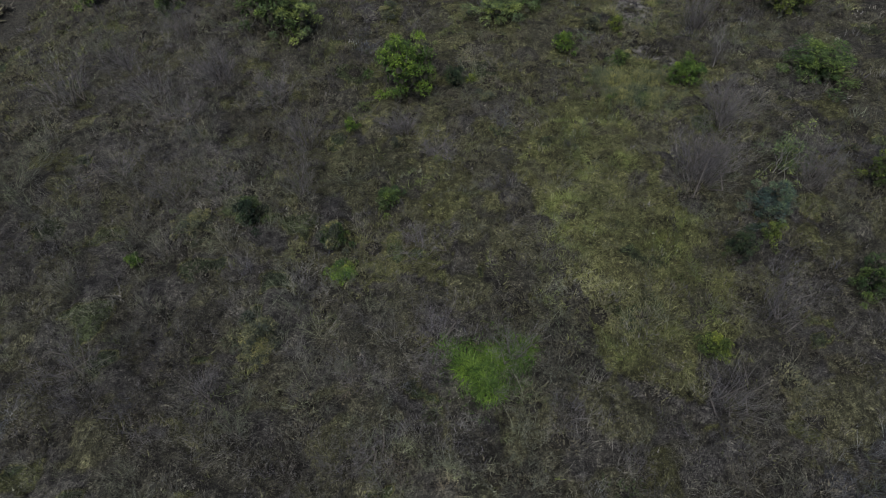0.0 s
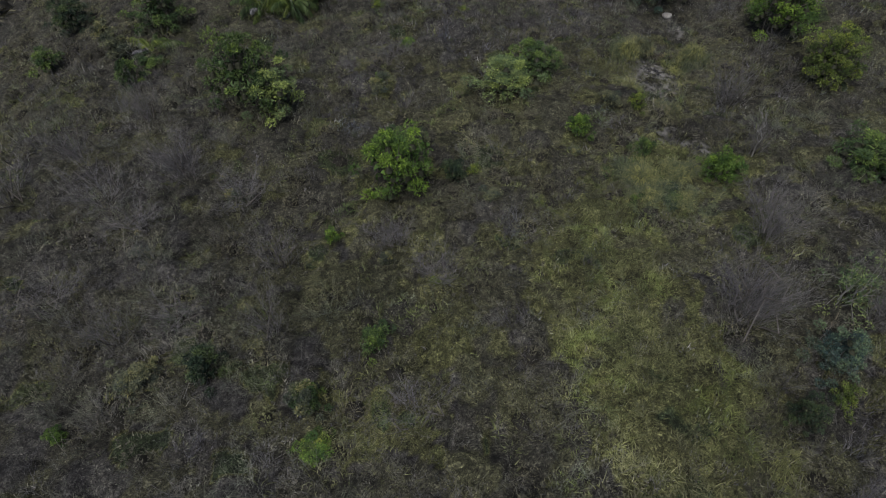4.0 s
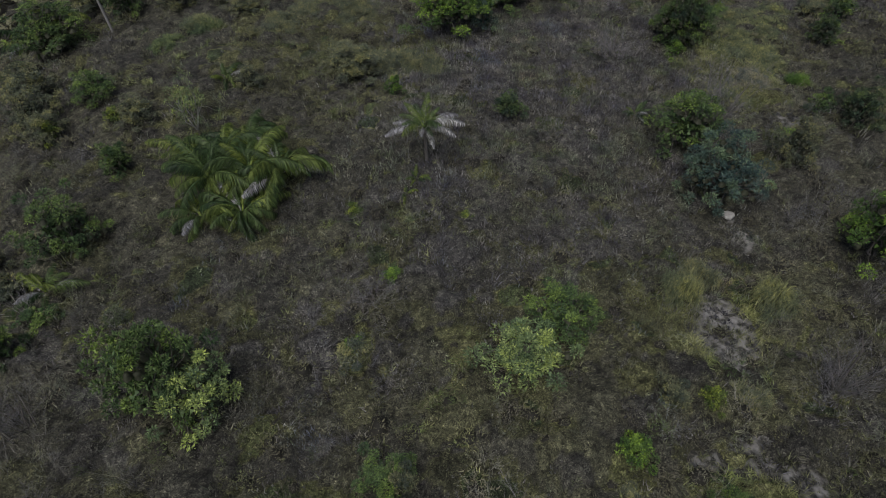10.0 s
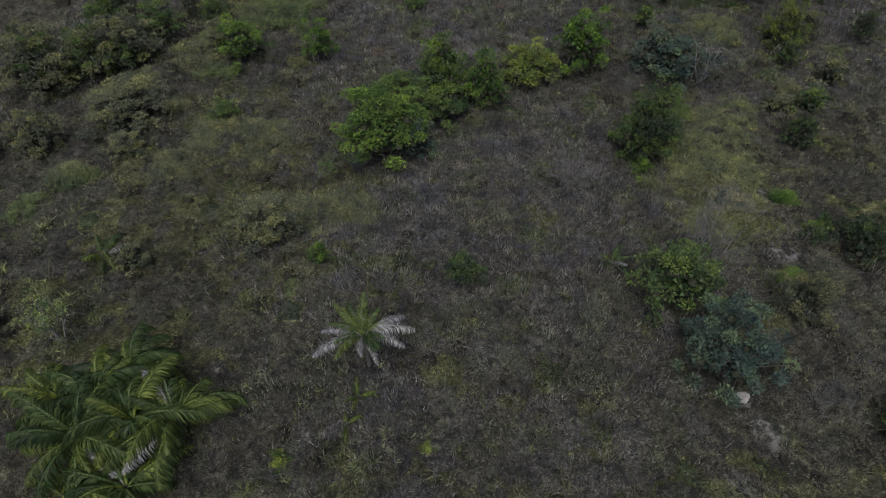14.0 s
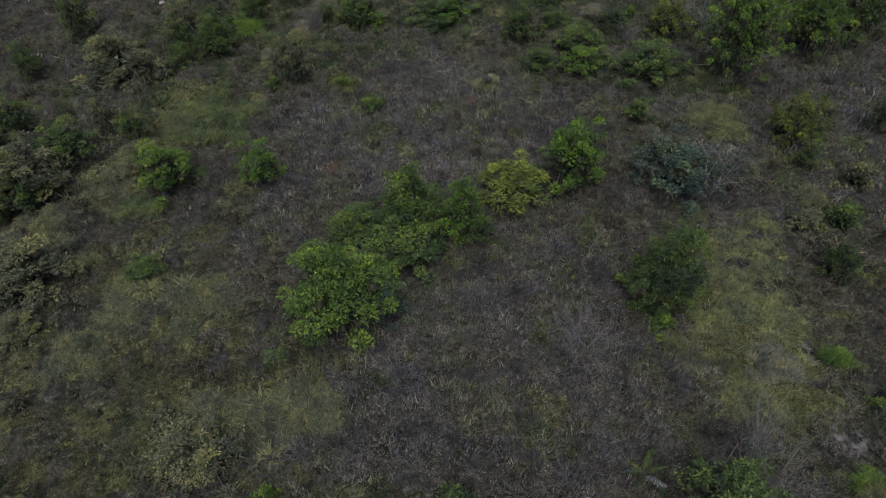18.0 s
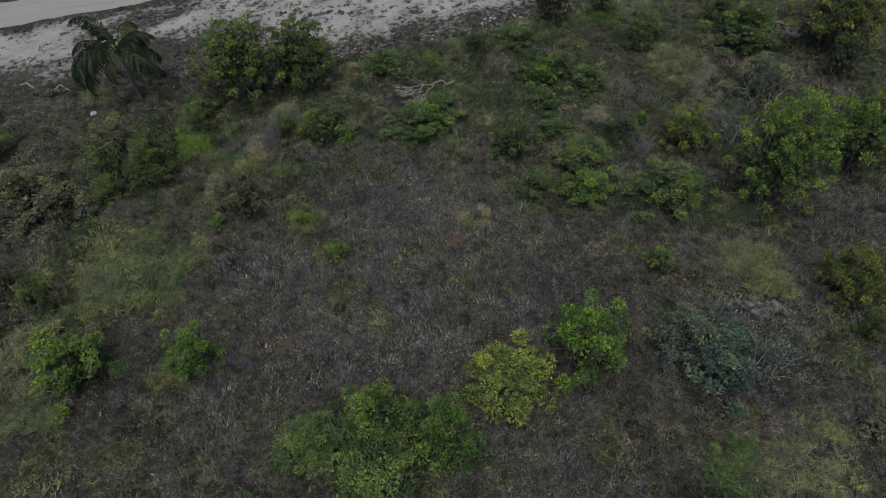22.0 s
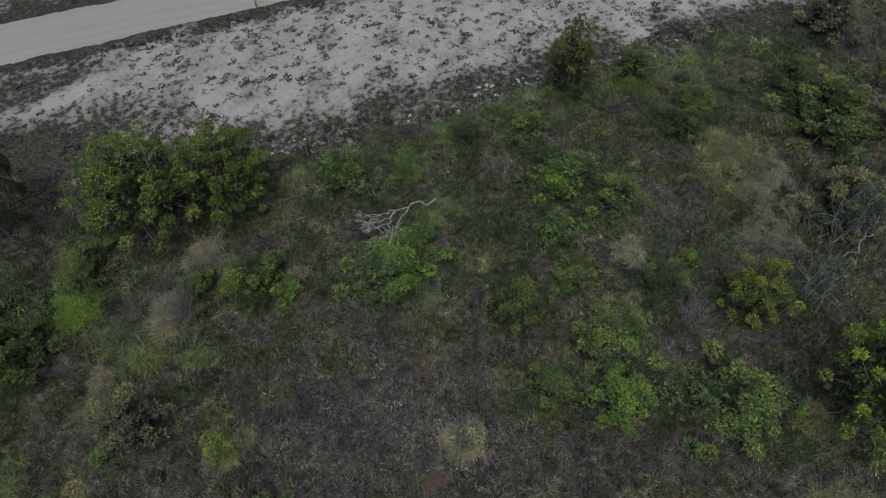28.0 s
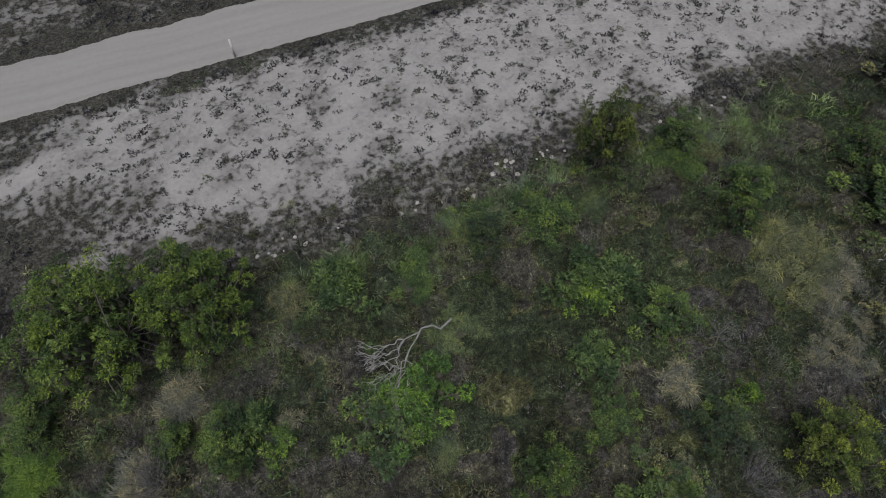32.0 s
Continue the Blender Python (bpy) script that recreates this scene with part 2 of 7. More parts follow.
M_TALL = plant_material("tall_green_grass", [(0.075, 0.112, 0.042), (0.13, 0.182, 0.068), (0.185, 0.24, 0.1), (0.29, 0.325, 0.18)], 0.15)
M_SANDTUFT = plant_material("sand_tufts", [(0.04, 0.038, 0.037), (0.075, 0.072, 0.069), (0.11, 0.106, 0.10), (0.16, 0.153, 0.143)], 0.2)
M_FROND = frond_material("palm_leaflets", [(0.06, 0.092, 0.03), (0.118, 0.17, 0.046), (0.19, 0.24, 0.068), (0.31, 0.345, 0.14)], 0.4, 0.5)
M_DARKFROND = frond_material("dark_palm_leaflets", [(0.03, 0.05, 0.018), (0.05, 0.075, 0.027), (0.075, 0.105, 0.04), (0.13, 0.15, 0.075)], 0.4, 0.45)
M_DEADFROND = plant_material("dead_palm_leaflets", [(0.27, 0.25, 0.215), (0.39, 0.37, 0.32), (0.5, 0.475, 0.41), (0.6, 0.575, 0.5)], 0.4, 0.85, 0.6, False)
M_WOOD = plain_material("weathered_wood", (0.16, 0.15, 0.14), (0.30, 0.28, 0.26), 5.0, 0.9, 0.3)
M_CONCRETE = plain_material("pole_concrete", (0.30, 0.29, 0.28), (0.42, 0.41, 0.40), 3.0, 0.85, 0.2)
M_PALEPOST = plain_material("pale_concrete", (0.6, 0.6, 0.59), (0.72, 0.72, 0.71), 3.0, 0.85, 0.2)
M_PAINT = plain_material("transformer_paint", (0.42, 0.43, 0.44), (0.52, 0.53, 0.54), 2.0, 0.4)
M_PORCELAIN = plain_material("porcelain", (0.12, 0.07, 0.05), (0.16, 0.09, 0.06), 2.0, 0.25)
M_CABLE = plain_material("cable", (0.03, 0.03, 0.03), (0.05, 0.05, 0.05), 2.0, 0.6)
M_STONE = plain_material("pale_stone", (0.36, 0.35, 0.33), (0.60, 0.59, 0.57), 2.5, 0.9, 0.5)


def road_material():
    """Pale compacted earth, streaked along the way by wheels, with fine grit."""
    m, nt, b = material("compacted_road", 0.95)
    co = nt.nodes.new("ShaderNodeTexCoord")
    mp = nt.nodes.new("ShaderNodeMapping")
    mp.inputs["Scale"].default_value, mp.inputs["Rotation"].default_value = (0.05, 1.1, 1.0), (0, 0, radians(-2.9))
    nt.links.new(co.outputs["Object"], mp.inputs["Vector"])
    n = nt.nodes.new("ShaderNodeTexNoise")
    n.inputs["Scale"].default_value, n.inputs["Detail"].default_value = 1.0, 5.0
    nt.links.new(mp.outputs[0], n.inputs["Vector"])
    r = ramp(nt, [(0.27, 0.262, 0.253), (0.335, 0.328, 0.318), (0.375, 0.37, 0.36), (0.42, 0.415, 0.405)])
    nt.links.new(n.outputs["Fac"], r.inputs[0])
    g = ramp(nt, [(0.86, 0.86, 0.86), (0.97, 0.97, 0.97), (1.03, 1.03, 1.03), (1.12, 1.12, 1.12)])
    nt.links.new(tex_noise(nt, 2.2, 9.0), g.inputs[0])
    nt.links.new(mix_colour(nt, 1.0, r.outputs[0], g.outputs[0], "MULTIPLY"), b.inputs["Base Color"])
    bp = nt.nodes.new("ShaderNodeBump")
    bp.inputs["Strength"].default_value, bp.inputs["Distance"].default_value = 0.3, 0.04
    nt.links.new(tex_noise(nt, 7.0, 6.0), bp.inputs["Height"])
    nt.links.new(bp.outputs[0], b.inputs["Normal"])
    return m


M_ROAD = road_material()


def ground_material():
    m, nt, b = material("soil", 0.95)
    attr = {}
    for key in ("sand", "red", "green"):
        a = nt.nodes.new("ShaderNodeAttribute")
        a.attribute_name = key
        attr[key] = a.outputs["Fac"]
    soil = ramp(nt, [(0.022, 0.022, 0.019), (0.042, 0.042, 0.037), (0.08, 0.079, 0.07), (0.15, 0.148, 0.135)])
    nt.links.new(math_node(nt, "ADD", math_node(nt, "MULTIPLY", tex_noise(nt, 0.35, 4.0), 0.5),
                           math_node(nt, "MULTIPLY", tex_noise(nt, 3.5, 8.0), 0.5)), soil.inputs[0])
    cells = nt.nodes.new("ShaderNodeTexVoronoi")
    cells.inputs["Scale"].default_value, cells.inputs["Randomness"].default_value = 7.0, 1.0
    co = nt.nodes.new("ShaderNodeTexCoord")
    nt.links.new(co.outputs["Object"], cells.inputs["Vector"])
    pick = nt.nodes.new("ShaderNodeSeparateColor")
    nt.links.new(cells.outputs["Color"], pick.inputs[0])
    litter = ramp(nt, [(0.4, 0.4, 0.42), (0.6, 0.6, 0.6), (0.85, 0.86, 0.85), (1.15, 1.14, 1.1), (1.6, 1.57, 1.48)])
    nt.links.new(pick.outputs[0], litter.inputs[0])
    sand = ramp(nt, [(0.12, 0.118, 0.114), (0.24, 0.236, 0.231), (0.375, 0.37, 0.366), (0.46, 0.455, 0.446)])
    nt.links.new(math_node(nt, "ADD", math_node(nt, "MULTIPLY", tex_noise(nt, 0.45, 8.0), 0.75),
                           math_node(nt, "MULTIPLY", tex_noise(nt, 2.6, 9.0), 0.55)), sand.inputs[0])
    edge = math_node(nt, "MULTIPLY", math_node(nt, "SUBTRACT", math_node(nt, "ADD", attr["sand"],
                     math_node(nt, "MULTIPLY", tex_noise(nt, 1.7, 6.0), 1.9)), 1.22), 3.0)
    edge.node.use_clamp = True
    c = mix_colour(nt, math_node(nt, "MULTIPLY", attr["red"], 0.65), mix_colour(nt, 1.0, soil.outputs[0], litter.outputs[0], "MULTIPLY"), (0.125, 0.085, 0.066))
    c = mix_colour(nt, math_node(nt, "MULTIPLY", attr["green"], 0.6), c, (0.04, 0.05, 0.018))
    full = math_node(nt, "MULTIPLY", attr["sand"], 1.35)
    full.node.use_clamp = True
    c = mix_colour(nt, math_node(nt, "MULTIPLY", edge, full), c, sand.outputs[0])
    nt.links.new(c, b.inputs["Base Color"])
    bp = nt.nodes.new("ShaderNodeBump")
    bp.inputs["Strength"].default_value, bp.inputs["Distance"].default_value = 0.6, 0.15
    nt.links.new(tex_noise(nt, 4.0, 8.0), bp.inputs["Height"])
    nt.links.new(bp.outputs[0], b.inputs["Normal"])
    return m


M_SOIL = ground_material()

# ---- the lie of the land ----
rng = np.random.default_rng(7)


def step(v):
    return 1 / (1 + np.exp(-np.clip(v, -40, 40)))


def waves(x, y, size, seed):
    """A smooth uneven field, about -1 to 1."""
    r = np.random.default_rng(seed)
    out = 0
    for _ in range(7):
        a, k, p = r.uniform(0, 2 * np.pi), 2 * np.pi / size * r.uniform(0.6, 1.7), r.uniform(0, 6.28)
        out = out + np.sin(k * (np.cos(a) * x + np.sin(a) * y) + p)
    return out / 4.0


def hummocks(x, y):
    """Rounded tussocky mounds with narrow hollows between; none on the sand and the road."""
    warp_x, warp_y = x + 0.7 * waves(x, y, 4, 61), y + 0.7 * waves(x, y, 4, 62)
    h = 0.62 * np.sqrt(np.abs(waves(warp_x, warp_y, 4.6, 63))) + 0.34 * np.sqrt(np.abs(waves(warp_x, warp_y, 2.3, 64)))
    gully = np.exp(-((x - 28) / 4) ** 2 - ((y - 62) / 14) ** 2)
    return (h - 0.45) * step((153 - y) / 1.2) * (0.55 + 0.35 * waves(x, y, 24, 65)) * (1 - 0.7 * gully)


def land(x, y):
    """Height of the ground: it falls from the start to a flat hollow and rises to the road bank."""
    z = 2.7 - 8.55 * step((y - 40.5) / 14.6) + 4.95 * step((y - 148.5) / 7.9)
    z = z + 2.25 * step(-(x + 9) / 5.6) * step((108 - y) / 9)
    z = z + 1.7 * np.exp(-((x - 3) / 13) ** 2 - ((y - 76) / 15) ** 2)
    z = z - 1.35 * np.exp(-((x - 28) / 5) ** 2 - ((y - 63) / 13.5) ** 2)
    z = z - 9.0 * step(-(x + 38) / 5) * step((y - 50) / 10) * step((150 - y) / 10)
    return z + 0.12 * waves(x, y, 9, 3) + hummocks(x, y)


def blob(x, y, cx, cy, rx, ry, turn=0.0, rag=0.35, seed=1):
    """1 inside an oval with a ragged edge, 0 outside."""
    c, s = math.cos(radians(turn)), math.sin(radians(turn))
    u, v = ((x - cx) * c + (y - cy) * s) / rx, (-(x - cx) * s + (y - cy) * c) / ry
    d = np.sqrt(u * u + v * v) + rag * waves(x, y, 5.0, seed) * 0.6
    return step((1 - d) / 0.12)


def road_y(x):
    return 180.6 + 0.05 * (x - 18)


def band(x, y):
    """The strip of white sand between the fence and the road."""
    lo = 158.0 + 0.022 * (x - 20) + 1.2 * waves(x, y, 7, 21)
    hi = road_y(x) - 5.6 + 1.0 * waves(x, y, 6, 22)
    return step((y - lo) / 1.6) * step((hi - y) / 0.9)


def fields(zones, x, y):
    out = np.zeros_like(x)
    for i, (cx, cy, rx, ry, turn, amount) in enumerate(zones):
        out = np.maximum(out, amount * blob(x, y, cx, cy, rx, ry, turn, seed=31 + i))
    return out

YELLOW = [
    (14.62, 23.62, 5.4, 12.15, 0, 1),
    (21.6, 41.62, 5.85, 4.27, 0, 1),
    (14.17, 33.75, 5.4, 6.75, 0, 1),
    (21.82, 57.6, 2.7, 3.15, 0, 1),
    (28.57, 56.93, 2.48, 2.7, 0, 1),
    (38.7, 87.3, 4.27, 7.2, 0, 1),
    (-2.25, 22.5, 3.6, 4.5, 0, 0.4),
    (4.5, 94.5, 5.85, 2.25, 20, 0.5),
    (-2.25, 130.5, 4.5, 6.75, 0, 0.5),
    (63, 140.17, 3.6, 3.15, 0, 0.6),
]
GREEN = [
    (3.15, 14.4, 2.7, 2.48, 0, 1),
    (25.2, 40.95, 1.35, 1.35, 0, 1),
    (19.12, 42.75, 2.25, 1.12, 0, 0.8),
    (6.75, 148.5, 2.7, 1.8, 0, 0.8),
    (31.95, 140.85, 2.7, 2.02, 0, 0.5),
]
OLIVE = [
    (2.65, 130.77, 6.01, 5, 0, 0.9),
    (-10.01, 121.68, 4, 6.01, 0, 0.8),
    (-7.83, 99.31, 6.01, 6.01, 0, 1),
    (-24.05, 94.12, 8.01, 4, 0, 0.6),
    (-4.5, 96.75, 10.12, 12.38, 0, 1),
    (-13.5, 78.75, 11.25, 13.5, 0, 0.7),
    (6.75, 63, 20.25, 9, 0, 0.45),
    (0, 31.5, 9, 9, 0, 0.6),
    (-6.75, 117, 11.25, 9, 0, 0.7),
    (9, 51.75, 18, 9, 0, 0.3),
    (24.75, 45, 9, 9, 0, 0.4),
    (49.5, 94.5, 11.25, 18, 0, 0.3),
]
TWIGGY = [
    (-2.29, 140.56, 6.01, 6.01, 0, 0.9),
    (-8.03, 140.47, 6.01, 5, 0, 0.9),
    (36.99, 66.35, 5, 8.01, 0, 0.6),
    (-20.25, 18, 15.75, 24.75, 0, 1),
    (-6.75, 11.25, 11.25, 11.25, 0, 0.8),
    (9, 5.62, 27, 7.2, 0, 0.9),
    (5.62, 20.25, 3.82, 11.25, 0, 0.5),
    (21.15, 28.8, 2.93, 4.95, 0, 1),
    (24.75, 18, 4.5, 11.25, 0, 0.7),
    (31.5, 31.5, 6.75, 11.25, 0, 0.6),
    (32.62, 49.5, 4.95, 6.75, 0, 0.5),
    (36, 69.75, 5.62, 9, 0, 0.6),
    (-22.5, 49.5, 9, 11.25, 0, 0.7),
    (6.75, 38.25, 3.38, 3.38, 0, 0.6),
    (46.12, 105.75, 9, 6.75, 0, 0.4),
    (-13.5, 135, 11.25, 11.25, 0, 0.6),
    (67.5, 126, 18, 11.25, 0, 0.3),
]
GREYGRASS = [
    (67.19, 110, 9, 7, 0, 0.8),
    (60.34, 99.05, 9, 6.01, 0, 0.6),
    (55.12, 139.88, 2.21, 1.6, 0, 0.9),
    (43.34, 138.69, 1.6, 0.99, 0, 0.9),
    (27.9, 148.07, 1.6, 1.19, 0, 0.8),
    (18.81, 147.02, 1.51, 1.51, 0, 0.9),
    (56.45, 136.62, 1.51, 1.19, 0, 0.9),
    (37.55, 140.36, 1.19, 1.6, 0, 0.8),
    (27.86, 139.43, 2, 1.19, 0, 0.8),
    (14.8, 143.03, 2, 1.51, 0, 0.9),
    (49.57, 147.71, 0.9, 0.9, 0, 0.9),
    (51.64, 129.76, 2, 2, 0, 0.9),
    (18.9, 137.27, 2.99, 2.5, 0, 0.9),
    (36.68, 138.38, 3.6, 2.7, 0, 0.8),
    (51.75, 135, 2.93, 2.25, 0, 0.8),
    (59.62, 131.17, 4.05, 3.6, 0, 0.7),
    (24.75, 140.62, 3.38, 2.25, 0, 0.7),
    (15.75, 144, 2.25, 1.8, 0, 0.7),
    (20.25, 90, 16.88, 18, 0, 1),
    (23.62, 121.5, 16.88, 13.5, 0, 1),
    (13.5, 72, 15.75, 11.25, 0, 0.7),
    (49.5, 112.5, 11.25, 18, 0, 0.6),
    (4.5, 114.75, 6.75, 9, 0, 0.5),
    (-6.75, 58.5, 11.25, 9, 0, 0.3),
    (67.5, 126, 18, 11.25, 0, 0.5),
]
COVER = [
    (6.05, 147.15, 9.99, 6.01, 0, 0.75),
    (62.32, 136.46, 9, 7, 0, 0.85),
    (30.42, 149.06, 9, 5, 0, 0.9),
    (-0.2, 138.91, 6.01, 6.01, 0, 0.5),
    (74.81, 149.76, 8.01, 7, 0, 0.8),
    (45, 142.88, 15.75, 9.45, 0, 1),
    (63, 139.5, 15.75, 11.25, 0, 0.8),
    (15.75, 141.75, 11.25, 6.75, 0, 0.8),
    (-2.25, 141.75, 11.25, 9, 0, 0.6),
    (55.12, 123.75, 9, 9, 0, 0.8),
    (42.75, 126, 6.75, 4.5, 0, 0.6),
    (78.75, 135, 18, 13.5, 0, 0.6),
]
FENCEGRASS = [
    (33.75, 151.42, 10.12, 2.02, 4, 1),
    (49.5, 153, 9, 2.02, 2, 1),
    (23.62, 149.17, 4.5, 2.25, 0, 0.7),
    (65.25, 153, 9, 2.7, 0, 0.6),
    (4.5, 146.92, 6.75, 2.25, 0, 0.7),
]
SAND = [
    (51.64, 108.83, 2.41, 1.19, 0, 0.47),
    (9.86, 191.18, 5, 2, 0, 0.48),
    (-5.65, 163.19, 2.99, 2.99, 0, 0.45),
    (30.89, 66.78, 1.3, 0.99, 0, 0.47),
    (25.3, 57.2, 2.3, 3.7, 0, 0.52),
    (23.51, 55.4, 0.99, 0.99, 0, 0.45),
    (19.82, 47.41, 1.19, 0.81, 0, 0.46),
    (23.15, 48.13, 1.6, 0.7, 0, 0.47),
    (24.77, 45.45, 1.19, 1.6, 0, 0.46),
    (24.64, 52.11, 1.2, 2.8, 0, 0.44),
    (40.12, 79.29, 1.19, 0.99, 0, 0.45),
    (30.87, 66.6, 1.19, 2.21, 0, 0.49),
    (40.77, 78.91, 1.3, 1.4, 0, 0.46),
    (27.16, 62.84, 1.19, 1.19, 0, 0.4),
    (24.89, 56.77, 2.5, 1.51, 0, 0.38),
    (22.52, 46.55, 1.51, 0.81, 0, 0.4),
    (43.27, 85.59, 1.51, 1.51, 0, 0.4),
    (51.52, 108.45, 2.25, 1.35, -30, 0.47),
    (-16.88, 164.25, 6.75, 2.7, 0, 0.48),
    (83.25, 144, 2.7, 2.25, 0, 0.45),
]
RED = [
    (31.05, 132.3, 1.8, 1.12, 0, 1),
    (13.05, 118.35, 1.57, 1.12, 0, 1),
    (29.93, 124.2, 1.35, 0.9, 0, 1),
    (22.5, 169.88, 1.57, 0.9, 0, 1),
    (11.25, 114.75, 2.25, 1.12, 0, 0.5),
]


def sand_at(x, y):
    s = band(x, y) * (0.95 - 0.75 * blob(x, y, 2, 160, 9, 6, 0, seed=5) - 0.6 * blob(x, y, 4, 171, 7, 2.2, 12, seed=6))
    s = s * (0.84 + 0.25 * waves(x, y, 6, 8) + 0.15 * waves(x, y, 2.6, 9)) * (1 - 0.8 * blob(x, y, -16, 159, 15, 6, 0, seed=11)) * (1 - 0.5 * blob(x, y, 10.0, 163.6, 9, 3.5, 5, seed=12))
    edge = 0.42 * step((y - 153.6 - 0.022 * (x - 20) - 1.0 * waves(x, y, 8, 13)) / 0.7) * step((159 - y) / 1.0) * step((x - 8) / 2) * step((78 - x) / 3)
    verge = 0.40 * step((y - road_y(x) - 4.6) / 0.5) * step((road_y(x) + 16 - y) / 2) * (0.6 + 0.6 * waves(x, y, 6, 14))
    return np.clip(np.maximum.reduce([s, fields(SAND, x, y), edge, verge]), 0, 1)


def axis(lo, hi, fine, far):
    """Grid lines, close in the middle and wide towards the horizon."""
    inner = np.arange(lo, hi + fine, fine)
    g = np.geomspace(1, far, 26)
    return np.concatenate((lo - g[::-1] * 2, inner, hi + g * 2))


gx, gy = axis(-50, 104, 0.9, 1500), axis(-10, 212, 0.9, 1500)
XX, YY = np.meshgrid(gx, gy)
fx, fy = XX.ravel(), YY.ravel()
fz = land(fx, fy)
nx, ny = len(gx), len(gy)
idx = np.arange(nx * ny).reshape(ny, nx)
quads = np.stack((idx[:-1, :-1], idx[:-1, 1:], idx[1:, 1:], idx[1:, :-1]), -1).reshape(-1, 4)


def mesh_from(name, verts, faces, mat, smooth=False):
    """A mesh from arrays of corners and of equal-sided faces."""
    me = bpy.data.meshes.new(name)
    k = faces.shape[1]
    me.vertices.add(len(verts))
    me.vertices.foreach_set("co", np.ascontiguousarray(verts, np.float32).ravel())
    me.loops.add(faces.size)
    me.loops.foreach_set("vertex_index", np.ascontiguousarray(faces, np.int32).ravel())
    me.polygons.add(len(faces))
    me.polygons.foreach_set("loop_start", np.arange(0, faces.size, k, dtype=np.int32))
    if smooth:
        me.polygons.foreach_set("use_smooth", np.ones(len(faces), bool))
    me.update(calc_edges=True)
    me.materials.append(mat)
    return me


ground_mesh = mesh_from("ground", np.stack((fx, fy, fz), 1), quads, M_SOIL, True)
for key, vals in (("sand", sand_at(fx, fy)), ("red", fields(RED, fx, fy)), ("green", fields(COVER, fx, fy))):
    a = ground_mesh.attributes.new(key, "FLOAT", "POINT")
    a.data.foreach_set("value", vals.astype(np.float32))
tagged(new("ground", ground_mesh), "dark soil with litter, sandy tracks and a bare pale sand strip", "ground", kind="structure")

# road: a slightly domed strip of pale compacted earth
rx = np.arange(-140, 240, 0.5)
ru = np.linspace(-1, 1, 13)
RX, RU = np.meshgrid(rx, ru)
half = 4.25 + 0.15 * waves(RX, RU * 4, 4, 51) + 0.12 * waves(RX, RU * 4, 1.3, 53)
RY = road_y(RX) + RU * half
RZ = land(RX, RY) + 0.10 * (1 - RU ** 4) - 0.03 + 0.004 * waves(RX, RY, 1.7, 52)
ri = np.arange(RX.size).reshape(RX.shape)
rq = np.stack((ri[:-1, :-1], ri[:-1, 1:], ri[1:, 1:], ri[1:, :-1]), -1).reshape(-1, 4)
tagged(new("road", mesh_from("road", np.stack((RX.ravel(), RY.ravel(), RZ.ravel()), 1), rq, M_ROAD, True)),
       "pale grey compacted dirt road with ragged edges", "road", kind="structure")


# ---- plant shapes ----
def blades(n, length, width, spread, droop, seed, base=0.1):
    """A tuft of arching blades: corners and triangles."""
    r = np.random.default_rng(seed)
    v, t = [], []
    for i in range(n):
        a = r.uniform(0, 6.283)
        lean, L = r.uniform(0.15, spread), length * r.uniform(0.6, 1.15)
        d, s = np.array([math.cos(a), math.sin(a), 0]), np.array([-math.sin(a), math.cos(a), 0])
        p0 = d * r.uniform(0, base) + s * r.uniform(-base, base)
        up = np.array([0, 0, 1.0])
        p1 = p0 + L * 0.55 * (d * math.sin(lean) + up * math.cos(lean))
        l2 = min(lean + droop * r.uniform(0.5, 1.2), 2.6)
        p2 = p1 + L * 0.5 * (d * math.sin(l2) + up * math.cos(l2))
        w = width * r.uniform(0.7, 1.3)
        k = len(v)
        v += [p0 - s * w * 0.35, p0 + s * w * 0.35, p1 - s * w * 0.5, p1 + s * w * 0.5, p2]
        t += [(k, k + 1, k + 3), (k, k + 3, k + 2), (k + 2, k + 3, k + 4)]
    return np.array(v), np.array(t)


